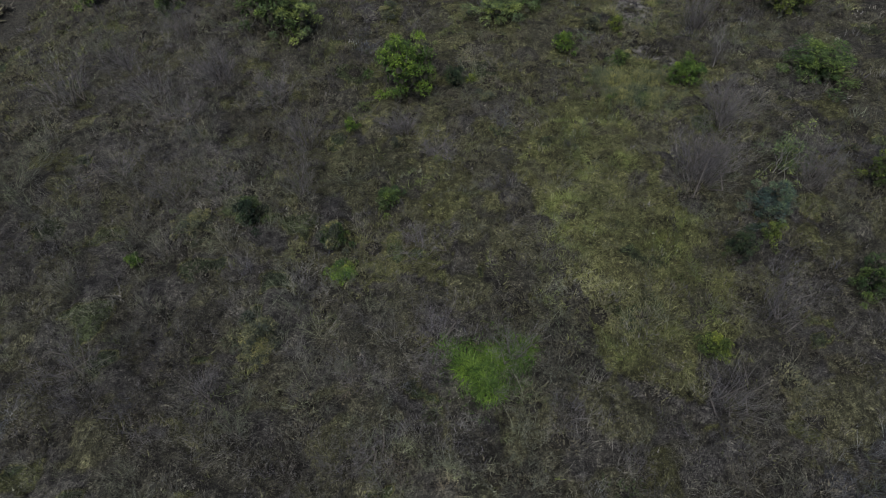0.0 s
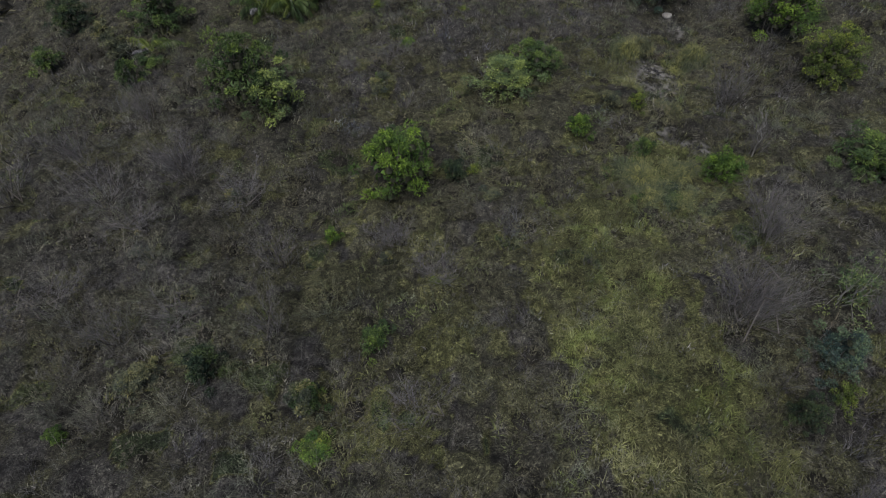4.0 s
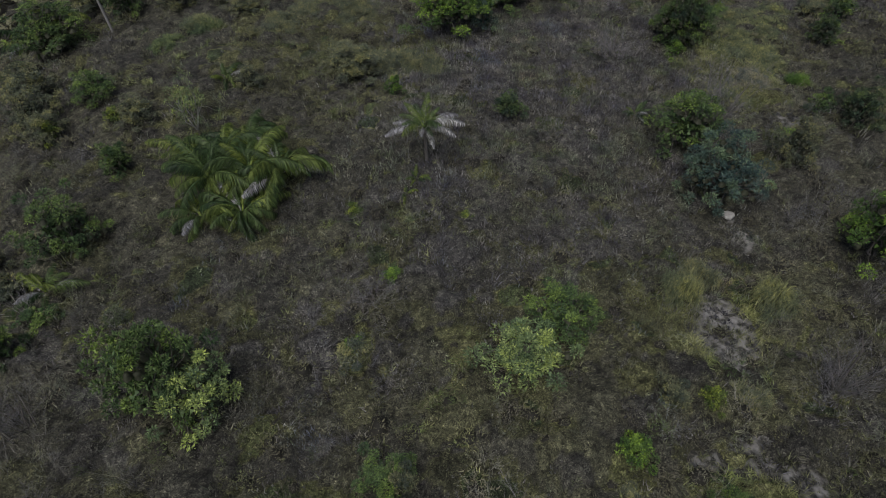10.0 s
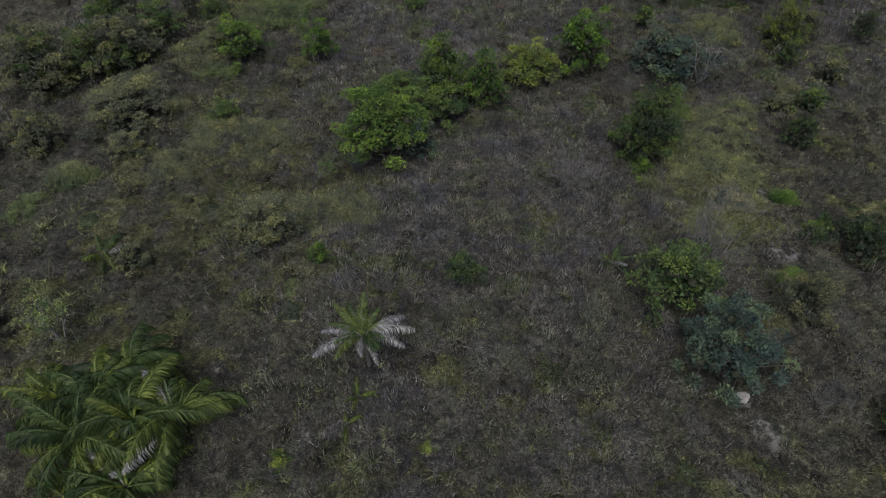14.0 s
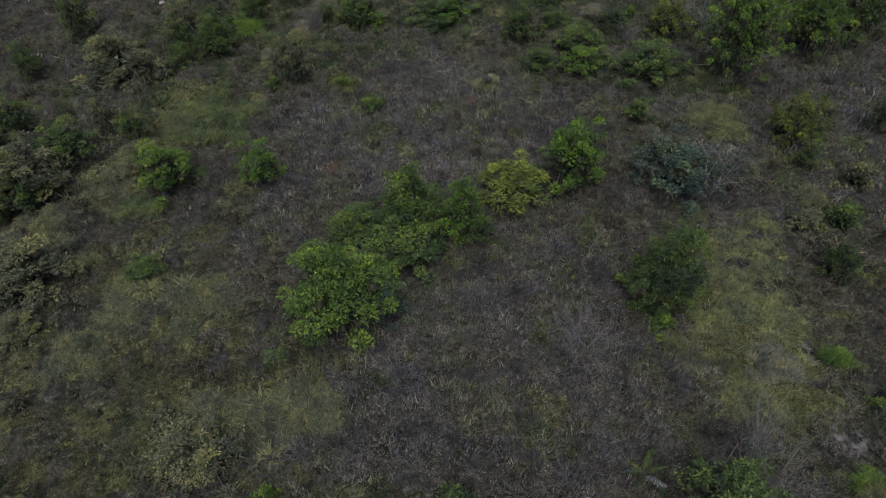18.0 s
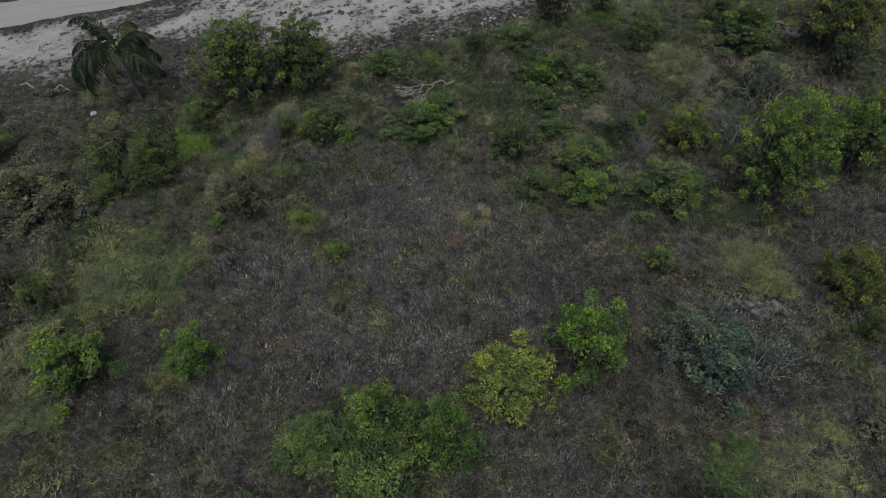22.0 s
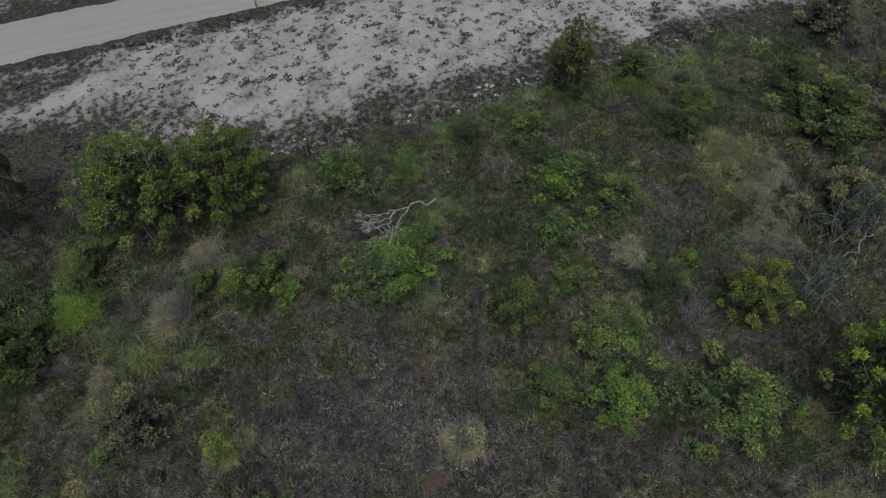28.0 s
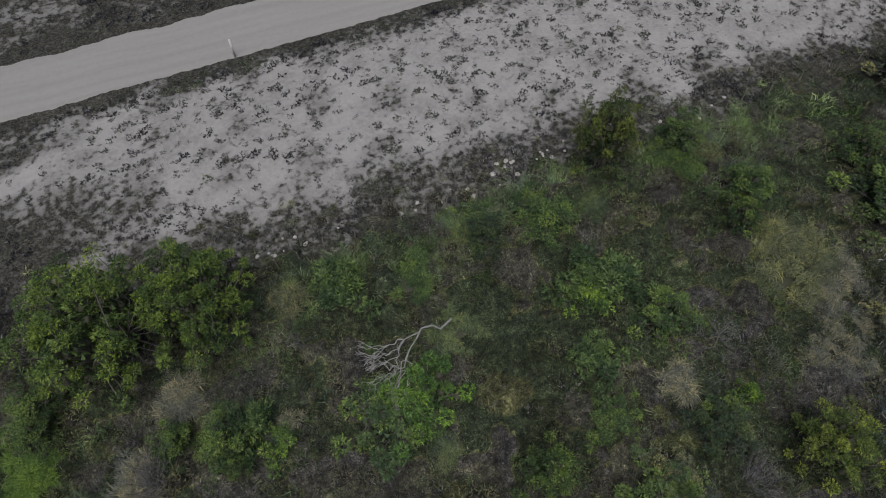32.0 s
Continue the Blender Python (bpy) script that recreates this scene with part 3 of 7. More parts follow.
def bare_twigs(stems, boughs, shoots, seed, width=1.0, thick=0.004, lean=0.55):
    """A leafless bush 1 high: stems that spread from one foot, each with boughs, each of those with fine shoots."""
    r = np.random.default_rng(seed)
    v, t = [], []

    def blade(p, q, w0, w1):
        d = q - p
        s = np.cross(d, r.normal(size=3))
        s = s / (np.linalg.norm(s) + 1e-9)
        k = len(v)
        if w1:
            v.extend([p - s * w0, p + s * w0, q + s * w1, q - s * w1])
            t.extend([(k, k + 1, k + 2), (k, k + 2, k + 3)])
        else:
            v.extend([p - s * w0, p + s * w0, q])
            t.append((k, k + 1, k + 2))

    def unit(o):
        return o / (np.linalg.norm(o) + 1e-9)

    lob = r.uniform(0, 6.283)
    for i in range(stems):
        a = r.uniform(0, 6.283)
        out = lean * math.sqrt(r.uniform(0.02, 1)) * (1 + 0.35 * math.sin(2 * a + lob))
        tall = r.uniform(0.55, 1.05) * (1 - 0.4 * out * out)
        foot = np.array([math.cos(a), math.sin(a), 0]) * r.uniform(0, 0.14) * width
        way = np.array([math.cos(a) * out * width, math.sin(a) * out * width, tall])
        pts = [foot, foot + way * np.array([0.35, 0.35, 0.5]) + r.normal(0, 0.03, 3), foot + way]
        blade(pts[0], pts[1], thick, thick * 0.7)
        blade(pts[1], pts[2], thick * 0.7, thick * 0.2)
        for j in range(boughs):
            f = r.uniform(0.3, 0.98)
            p = pts[0] + (pts[1] - pts[0]) * 2 * f if f < 0.5 else pts[1] + (pts[2] - pts[1]) * (2 * f - 1)
            o = unit(way + r.normal(0, 0.55, 3) * np.array([width, width, 0.6]) + np.array([0, 0, 0.2]))
            L = r.uniform(0.14, 0.34) * (1.3 - 0.6 * f) * (0.6 + 0.4 * width)
            blade(p, p + o * L, thick * 0.5, 0)
            for k in range(shoots):
                g = p + o * L * r.uniform(0.25, 1)
                e = unit(o + r.normal(0, 0.55, 3) + np.array([0, 0, 0.25]))
                blade(g, g + e * L * r.uniform(0.25, 0.6), thick * 0.36, 0)
    return np.array(v), np.array(t)


def straws(n, radius, length, width, seed, rise=0.7, spread=0.9, wide=1.0):
    """A loose tussock of thin stems and narrow leaves, one triangle each."""
    r = np.random.default_rng(seed)
    a, q = r.uniform(0, 6.283, n), np.sqrt(r.uniform(0, 1, n)) * radius
    foot = np.stack((q * np.cos(a), q * np.sin(a), r.uniform(0, 0.12, n)), 1)
    d = r.normal(0, spread, (n, 3)) + np.stack((np.cos(a) * 0.5, np.sin(a) * 0.5, np.full(n, rise)), 1)
    d[:, 2] = np.abs(d[:, 2]) * 0.8 + 0.05
    d /= np.linalg.norm(d, axis=1)[:, None]
    L = length * r.uniform(0.5, 1.2, n)[:, None]
    s = np.cross(d, r.normal(size=(n, 3)))
    s = s / np.linalg.norm(s, axis=1)[:, None] * (width * r.uniform(0.6, 1.4, n) * wide)[:, None]
    v = np.stack((foot - s, foot + s, foot + d * L), 1).reshape(-1, 3)
    return v, np.arange(3 * n).reshape(n, 3)


def thatch(n, length, width, seed, height=0.75):
    """A bushy dome of radius 1 with its outside full of short shoots."""
    r = np.random.default_rng(seed)
    o = r.normal(size=(n, 3))
    o[:, 2] = np.abs(o[:, 2])
    o /= np.linalg.norm(o, axis=1)[:, None]
    lump = 1 + 0.22 * np.sin(3 * o[:, 0] + seed) + 0.18 * np.sin(4.3 * o[:, 1] + 2 * seed) + r.normal(0, 0.09, n)
    p = o * lump[:, None] * np.array([0.85, 0.85, height])
    d = o + r.normal(0, 0.55, (n, 3)) + np.array([0, 0, 0.35])
    d /= np.linalg.norm(d, axis=1)[:, None]
    s = np.cross(d, r.normal(size=(n, 3)))
    s = s / np.linalg.norm(s, axis=1)[:, None] * (width * r.uniform(0.6, 1.4, n))[:, None]
    v = np.stack((p - s, p + s, p + d * length * r.uniform(0.5, 1.3, n)[:, None]), 1).reshape(-1, 3)
    return v, np.arange(3 * n).reshape(n, 3)


def body(radius, height, seed, sides=8, rings=3):
    """An uneven closed dome for the inside of a bush, coloured dark there as shade."""
    r = np.random.default_rng(seed)
    v, t = [], []
    for j in range(rings):
        e = 0.5 * math.pi * j / rings
        for i in range(sides):
            a, k = 6.2832 * (i + 0.5 * (j % 2)) / sides, r.uniform(0.78, 1.12)
            v.append((radius * k * math.cos(e) * math.cos(a), radius * k * math.cos(e) * math.sin(a), height * k * math.sin(e)))
    v.append((0, 0, height * r.uniform(0.85, 1.1)))
    for j in range(rings - 1):
        for i in range(sides):
            a, b = j * sides + i, j * sides + (i + 1) % sides
            t += [(a, b, b + sides), (a, b + sides, a + sides)]
    k = (rings - 1) * sides
    t += [(k + i, k + (i + 1) % sides, rings * sides) for i in range(sides)]
    return np.array(v), np.array(t)


def joined(*parts):
    v, t, k = [], [], 0
    for a, b in parts:
        v.append(a)
        t.append(b + k)
        k += len(a)
    return np.concatenate(v), np.concatenate(t)


def scatter(name, shapes, x, y, size, mat, label, category, sink=0.02, tall=None, tone=None, inner=None):
    """Many plants of one kind, joined into one mesh."""
    which = rng.integers(0, len(shapes), len(x))
    yaw = rng.uniform(0, 6.283, len(x))
    z = top_of(x, y) - sink
    tall = size * rng.uniform(0.8, 1.2, len(x)) if tall is None else tall
    shade = np.clip(0.5 + rng.normal(0, 0.16, len(x)) + 0.23 * waves(x, y, 4.5, 85) + 0.16 * waves(x, y, 13, 86), 0, 1)
    tone = np.full(len(x), 0.5) if tone is None else tone
    V, T, S, N, D, k = [], [], [], [], [], 0
    for i, (v, t) in enumerate(shapes):
        m = which == i
        n = int(m.sum())
        if not n:
            continue
        c, s = np.cos(yaw[m])[:, None], np.sin(yaw[m])[:, None]
        sz = size[m][:, None]
        wx = (v[None, :, 0] * c - v[None, :, 1] * s) * sz + x[m][:, None]
        wy = (v[None, :, 0] * s + v[None, :, 1] * c) * sz + y[m][:, None]
        wz = v[None, :, 2] * tall[m][:, None] + z[m][:, None]
        V.append(np.stack((wx, wy, wz), -1).reshape(-1, 3))
        T.append((t[None] + (np.arange(n) * len(v))[:, None, None]).reshape(-1, 3) + k)
        S.append(np.repeat(shade[m], len(v)))
        N.append(np.repeat(tone[m], len(v)))
        D.append(np.tile(inner[i] if inner else np.zeros(len(v)), n))
        k += n * len(v)
    me = mesh_from(name, np.concatenate(V), np.concatenate(T), mat)
    for key, vals in (("shade", S), ("tone", N), ("inner", D)):
        a = me.attributes.new(key, "FLOAT", "POINT")
        a.data.foreach_set("value", np.concatenate(vals).astype(np.float32))
    ob = new(name, me)
    return tagged(ob, label, category, kind="stuff")


def in_view(x, y):
    """The ground that the flight passes over, widest ahead."""
    left = np.interp(y, [0, 10, 60, 105, 130, 165, 205], [-29, -28, -45, -48, -40, -24, -16])
    right = np.interp(y, [0, 10, 55, 90, 130, 165], [29, 30, 55, 64, 96, 102])
    return (x > left) & (x < right)


def wings(x, y):
    """1 to the sides of the flight, where the land is seen from afar only."""
    return np.abs(x - np.interp(y, [8, 62, 107, 135, 165], [0, 8, 22, 33, 45])) > 31


def spread(per_m2, field, lo=-8, hi=176):
    """Places over the land, more where the field is high."""
    n = int(per_m2 * 152 * (hi - lo))
    x, y = rng.uniform(-49, 103, n), rng.uniform(lo, hi, n)
    m = in_view(x, y)
    x, y = x[m], y[m]
    m = rng.uniform(0, 1, len(x)) < field(x, y) * (1 - 0.7 * wings(x, y))
    return x[m], y[m]


def bare(x, y):
    """Where nothing much grows."""
    on_road = (np.abs(y - road_y(x)) < 4.5)
    return np.maximum(np.clip(sand_at(x, y) * 1.55, 0, 1), on_road * 1.0)

# ---- ground cover ----
STRAW = [straws(24, 0.45, 0.24, 0.026, s, 0.9, 0.8) for s in range(8)]
STRAWLEAF = [straws(26, 0.2, 0.46, 0.028, s + 20, 0.85, 0.55) for s in range(8)]
UPRIGHT = [straws(26, 0.36, 0.38, 0.018, s + 40, 2.2, 0.34) for s in range(6)]
TWIGDOMES = [bare_twigs(14, 6, 5, s + 31, 2.0, 0.0062) for s in range(6)]
LONG = [blades(24, 0.85, 0.027, 0.95, 1.5, s + 40, 0.35) for s in range(6)]
BRUSH = [bare_twigs(13, 5, 3, s + 50, 1.2, 0.005, 0.4) for s in range(7)]
SMALL = [straws(18, 0.26, 0.2, 0.05, s + 60, 0.6, 0.9) for s in range(6)]


def sizes(x, lo, hi):
    return lo + (hi - lo) * rng.uniform(0, 1, len(x)) ** 1.6


def free(x, y):
    return (1 - bare(x, y)) * (1 - 0.8 * np.clip(fields(RED, x, y), 0, 1))


def other(x, y):
    """What is left for the brown weeds."""
    taken = np.maximum.reduce([0.9 * fields(YELLOW, x, y), 0.55 * fields(GREYGRASS, x, y), 0.8 * fields(TWIGGY, x, y), 0.5 * fields(COVER, x, y), 0.7 * fields(OLIVE, x, y)])
    return free(x, y) * (1 - taken)


def patchy(x, y, size, seed, level=0.6, swing=1.1):
    """Clumps with gaps between them."""
    return np.clip(level + swing * (0.6 * waves(x, y, size, seed) + 0.6 * waves(x, y, size * 0.45, seed + 100)), 0.04, 1)


def relief(x, y):
    """Plants stand higher in some places than in others."""
    return 0.75 + 0.35 * waves(x, y, 3.2, 81) + 0.25 * waves(x, y, 1.6, 82)


def cover(name, shapes, per_m2, field, lo, hi, small, big, mat, label, category):
    x, y = spread(per_m2, field, lo, hi)
    size = sizes(x, small, big) * (1 + 0.45 * wings(x, y))
    return scatter(name, shapes, x, y, size, mat, label, category, tall=size * np.clip(relief(x, y), 0.35, 1.7))


def fraction(i, j, k):
    v = np.sin(i * 127.1 + j * 311.7 + k * 74.7) * 43758.5453
    return v - np.floor(v)


def mounds(x, y, size, seed):
    """Rounded plants crowded together: the height over the hollows (0 to 1), two numbers of each plant's own, and the way from its middle."""
    h, own, own2, ox, oy = np.zeros_like(x), np.full_like(x, 0.5), np.full_like(x, 0.5), np.zeros_like(x), np.zeros_like(x)
    gi, gj = np.floor(x / size), np.floor(y / size)
    for di in (-1, 0, 1):
        for dj in (-1, 0, 1):
            i, j = gi + di, gj + dj
            cx, cy = (i + fraction(i, j, seed)) * size, (j + fraction(i, j, seed + 1)) * size
            r = size * (0.5 + 0.55 * fraction(i, j, seed + 2))
            d = np.hypot(x - cx, y - cy) / r
            q = np.sqrt(np.clip(1 - d * d, 0, 1)) * (0.45 + 0.55 * fraction(i, j, seed + 3))
            over = q > h
            h = np.where(over, q, h)
            own, own2 = np.where(over, fraction(i, j, seed + 4), own), np.where(over, fraction(i, j, seed + 5), own2)
            ox, oy = np.where(over, x - cx, ox), np.where(over, y - cy, oy)
    return h, own, own2, ox, oy


def undergrowth(x, y):
    """Height of the low plants over the soil, their hue, their shade and the way from the middle of each."""
    wx, wy = x + 0.35 * waves(x, y, 2.4, 161), y + 0.35 * waves(x, y, 2.4, 162)
    big, a1, b1, _, _ = mounds(wx, wy, 2.3, 3)
    small, a2, b2, ox, oy = mounds(wx, wy, 0.9, 13)
    grey, olive, green, top, yellow = (fields(z, x, y) for z in (TWIGGY, OLIVE, COVER, GREYGRASS, YELLOW))
    rise = 0.75 + 0.35 * olive + 0.5 * green + 0.3 * grey - 0.35 * top
    rise = rise * (0.85 + 0.4 * waves(x, y, 11, 163))
    hb, hs = 1.25 * big * rise, 0.7 * small * rise
    h = np.maximum(hb, hs + 0.3 * hb)
    first = hb > hs
    a, b = np.where(first, a1, a2), np.where(first, b1, b2)
    pick = np.clip(0.5 + 0.8 * (a - 0.5) + 0.3 * waves(x, y, 8, 97), 0, 0.999)
    tone, used = 0.2 + 0.15 * b + 0.12 * (y < 62) * b, 0
    for share, low in ((0.74 * green, 0.84), (0.65 * olive * (1 - 0.5 * green), 0.44), (0.75 * yellow, 0.6), (np.maximum(0.4 * grey, 0.7 * top), 0.02)):
        share = np.clip(share, 0, 1 - used)
        tone = np.where((pick >= used) & (pick < used + share), low + 0.14 * b, tone)
        used = used + share
    tone = np.where(fraction(np.floor(a * 1e6), 0, 3) > 0.95, 0.55 + 0.35 * b, tone)
    shade = 0.5 - 0.16 * grey + 0.6 * (b - 0.5) + 0.14 * waves(x, y, 5, 85) + 0.12 * waves(x, y, 14, 86)
    shade = shade + 0.35 * (b2 - 0.5)
    return h * (1 - 0.9 * np.clip(fields(RED, x, y), 0, 1)) - 0.9 * np.clip(bare(x, y) * 1.3, 0, 1) - 0.05, np.clip(tone, 0, 1), np.clip(shade, 0, 1), ox, oy


def top_of(x, y):
    """What a plant of the upper layer stands on."""
    return land(x, y) + 0.6 * np.clip(undergrowth(x, y)[0], 0, 1)


ux, uy = np.meshgrid(np.arange(-50, 104, 0.27), np.arange(-9, 157, 0.27))
un = np.arange(ux.size).reshape(ux.shape)
uq = np.stack((un[:-1, :-1], un[:-1, 1:], un[1:, 1:], un[1:, :-1]), -1).reshape(-1, 4)
ux, uy = ux.ravel(), uy.ravel()
uh, utone, ushade, uox, uoy = undergrowth(ux, uy)
uq = uq[(in_view(ux, uy) & (uh > -0.3))[uq].any(1)]
kept, uq = np.unique(uq, return_inverse=True)
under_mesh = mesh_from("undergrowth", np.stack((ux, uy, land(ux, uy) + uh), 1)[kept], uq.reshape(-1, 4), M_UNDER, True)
for key, vals in (("tone", utone), ("shade", ushade), ("out_x", uox), ("out_y", uoy)):
    a = under_mesh.attributes.new(key, "FLOAT", "POINT")
    a.data.foreach_set("value", vals[kept].astype(np.float32))
tagged(new("undergrowth", under_mesh), "matted low weeds and grasses in rounded brown and olive mounds", "undergrowth", kind="stuff")


cover("brown_weeds", STRAW + STRAWLEAF, 1.9, lambda a, b: other(a, b) * patchy(a, b, 4, 71, 0.8, 0.6), -8, 160, 0.8, 1.5, M_WEED, "low brown and faded weeds covering the slope", "weeds")
cover("olive_weeds", STRAWLEAF, 3.2, lambda a, b: free(a, b) * (fields(OLIVE, a, b) * patchy(a, b, 4.5, 72, 0.8, 0.6) + 0.12 + 0.2 * (b < 60) * patchy(a, b, 6, 78, 0.4, 1.0)), -8, 160, 0.8, 1.5, M_OLIVE, "olive and yellowish leafy weeds in low mounds", "weeds")
cover("dry_grass", UPRIGHT, 5.4, lambda a, b: free(a, b) * (fields(GREYGRASS, a, b) * patchy(a, b, 4, 73, 0.85, 0.5) + 0.08), -8, 160, 0.9, 1.9, M_GREYGRASS, "grey-brown dry grass on the rounded hilltop", "grass")
cover("grey_litter", STRAW, 0.6, lambda a, b: free(a, b) * (0.25 + 0.75 * fields(TWIGGY, a, b)), -8, 158, 0.8, 1.5, M_TWIG, "grey fallen stems and twigs lying between plants", "litter")
cover("yellow_grass", LONG, 10.0, lambda a, b: free(a, b) * fields(YELLOW, a, b) * patchy(a, b, 3.0, 74, 0.6, 1.0), -8, 150, 0.5, 1.3, M_YELLOW, "long arching yellow-green grass in thick swathes", "grass")
cover("green_grass", LONG, 6.0, lambda a, b: fields(GREEN, a, b), -8, 175, 0.5, 1.2, M_GREEN, "fresh green grass growing in dense patches", "grass")
cover("dry_brush", BRUSH, 1.0, lambda a, b: free(a, b) * np.clip(fields(TWIGGY, a, b) * patchy(a, b, 4, 75, 0.65, 1.0) + 0.05, 0, 1), -8, 158, 1.2, 2.8, M_TWIG, "grey leafless brushwood in a tangled thicket", "brush")
cover("twig_domes", TWIGDOMES, 0.16, lambda a, b: free(a, b) * np.clip(fields(TWIGGY, a, b) + 0.14, 0, 1), -8, 158, 0.9, 2.3, M_TWIG, "rounded grey leafless bushes crowding together", "brush")
cover("creeping_plants", STRAWLEAF, 9.0, lambda a, b: free(a, b) * fields(COVER, a, b) * patchy(a, b, 4.5, 76, 0.5, 1.1), 90, 160, 0.9, 1.7, M_COVER, "dark green creeping plants below the fence", "ground cover")
cover("tall_grass", LONG, 7.0, lambda a, b: fields(FENCEGRASS, a, b) * patchy(a, b, 4, 95, 0.7, 1.0), 120, 165, 0.8, 1.5, M_TALL, "tall green grass hanging over the bank", "grass")


def shrublet(seed, lobes=5, shoots=50):
    """A small bush of radius 1: leafy shoots all over the lobes of a dense twiggy inside, coloured near-black as its
    shade.
    """
    r = np.random.default_rng(seed)
    parts = [body(0.5, 0.42, seed, 7, 2)]
    for i in range(lobes):
        s = r.uniform(0.36, 0.6)
        a, q = 2.4 * i + r.normal(0, 0.4), 0.6 * math.sqrt((i + 0.2) / lobes)
        at = np.array([q * math.cos(a), q * math.sin(a), 0.3 * r.uniform(0, 1.2) * (1 - q) - 0.05])
        v, t = thatch(shoots, 0.38, 0.046, seed * 10 + i, 1.15)
        parts.append((v * s + at, t))
    return joined(*parts)


SCRUB = [shrublet(500 + s) for s in range(8)]
# corners of the dome whose near-black colour stands for shade under the shoots
INSIDE_SHADE = [np.arange(len(v)) < 15 for v, t in SCRUB]


def scrubby(x, y):
    """Scrub stands everywhere but on the grassy hilltop, in crowds with gaps."""
    top = fields(GREYGRASS, x, y)
    thick = np.maximum.reduce([0.8 * fields(OLIVE, x, y), 0.75 * fields(TWIGGY, x, y), 0.9 * fields(COVER, x, y), 0.8 * other(x, y)])
    return free(x, y) * np.clip((thick * (1 - 0.8 * top) + 0.05) * patchy(x, y, 7, 96, 0.62, 1.0) * (1 - 0.6 * fields(YELLOW, x, y)) * (1 - 0.9 * fields(GREEN, x, y)), 0, 1)


x, y = spread(0.62, scrubby, -8, 158)
size = sizes(x, 0.4, 1.5) * (1 + 0.3 * wings(x, y))
grey, olive, green, top = fields(TWIGGY, x, y), fields(OLIVE, x, y), fields(COVER, x, y), fields(GREYGRASS, x, y)
hue = 0.29 - 0.13 * grey - 0.1 * top + 0.24 * olive * (1 - grey) + 0.5 * green + 0.2 * waves(x, y, 8, 97) + rng.normal(0, 0.12, len(x))
hue = np.where(rng.uniform(0, 1, len(x)) < 0.07, rng.uniform(0.6, 1.0, len(x)), hue)
scatter("scrub", SCRUB, x, y, size, M_SCRUB, "small crowded bushes of brown, olive and green scrub", "scrub", tall=size * rng.uniform(0.6, 1.25, len(x)), tone=np.clip(hue, 0, 1), inner=INSIDE_SHADE)


def tufty(x, y):
    far_side = (y > road_y(x) + 4.6) * (0.35 + 0.3 * waves(x, y, 5, 79))
    verge = np.exp(-((y - road_y(x) + 5.7) / 1.0) ** 2) + 0.8 * np.exp(-((y - 156.3 - 0.022 * (x - 20)) / 2.0) ** 2)
    end = np.clip(0.9 * blob(x, y, 2, 160, 9, 6, 0, seed=5) + step((x - 82) / 3), 0, 1)
    inner = band(x, y) * np.clip(0.22 + 0.3 * waves(x, y, 2.2, 77) + 0.22 * waves(x, y, 9, 78) + 0.6 * end, 0.03, 1)
    return (np.abs(y - road_y(x)) > 4.4) * np.clip(np.maximum(inner, 0.8 * verge) + far_side, 0, 1)


x, y = spread(6.5, tufty, lo=152, hi=208)
gx2, gy2 = spread(5, lambda a, b: np.clip(3 * fields(SAND, a, b), 0, 1) * patchy(a, b, 2, 98, 0.5, 1.2), 30, 112)
x, y = np.concatenate((x, gx2)), np.concatenate((y, gy2))
scatter("sand_tufts", SMALL, x, y, sizes(x, 0.4, 1.5), M_SANDTUFT, "small dark withered tufts dotted over pale sand", "tufts")


x, y = rng.uniform(-130, 190, 5200), rng.uniform(-70, 150, 5200)
m = ~(in_view(x - 4, y) | in_view(x + 4, y))
x, y = x[m], y[m]
size = sizes(x, 1.2, 3.4)
def far_bush(seed):
    v, t = thatch(34, 0.62, 0.12, seed, 1.0)
    return joined(body(0.62, 0.5, seed, 7, 2), (v * np.array([1, 1, 0.9]), t))


FARBUSH = [far_bush(900 + i) for i in range(6)]
# far bushes carry the same near-black dome as painted shade
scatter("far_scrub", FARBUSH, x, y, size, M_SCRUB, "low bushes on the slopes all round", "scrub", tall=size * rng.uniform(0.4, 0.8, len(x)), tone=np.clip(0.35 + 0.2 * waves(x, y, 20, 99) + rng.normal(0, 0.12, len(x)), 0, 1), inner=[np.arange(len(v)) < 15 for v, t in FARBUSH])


# ---- shrubs and trees ----
def tube(v, f, a, b, ra, rb, sides=5):
    """A tapered limb from a to b, added to lists of corners and quads."""
    a, b = Vector(a), Vector(b)
    q = (b - a).to_track_quat("Z", "Y")
    k = len(v)
    for p, r in ((a, ra), (b, rb)):
        for i in range(sides):
            w = 6.2832 * i / sides
            v.append(tuple(p + q @ Vector((r * math.cos(w), r * math.sin(w), 0))))
    for i in range(sides):
        j = (i + 1) % sides
        f.append((k + i, k + j, k + sides + j, k + sides + i))


def limb(v, f, a, b, ra, rb, r, bend=0.15, parts=3, sides=5):
    """A crooked limb of several pieces. Returns its points."""
    a, b = np.array(a, float), np.array(b, float)
    L = np.linalg.norm(b - a)
    pts = [a + (b - a) * i / parts + (r.normal(size=3) * L * bend * 0.4 if 0 < i < parts else 0) for i in range(parts + 1)]
    for i in range(parts):
        tube(v, f, pts[i], pts[i + 1], ra + (rb - ra) * i / parts, ra + (rb - ra) * (i + 1) / parts, sides)
    return pts


def wood_mesh(name, v, f, mat):
    return mesh_from(name, np.array(v), np.array(f), mat, True)


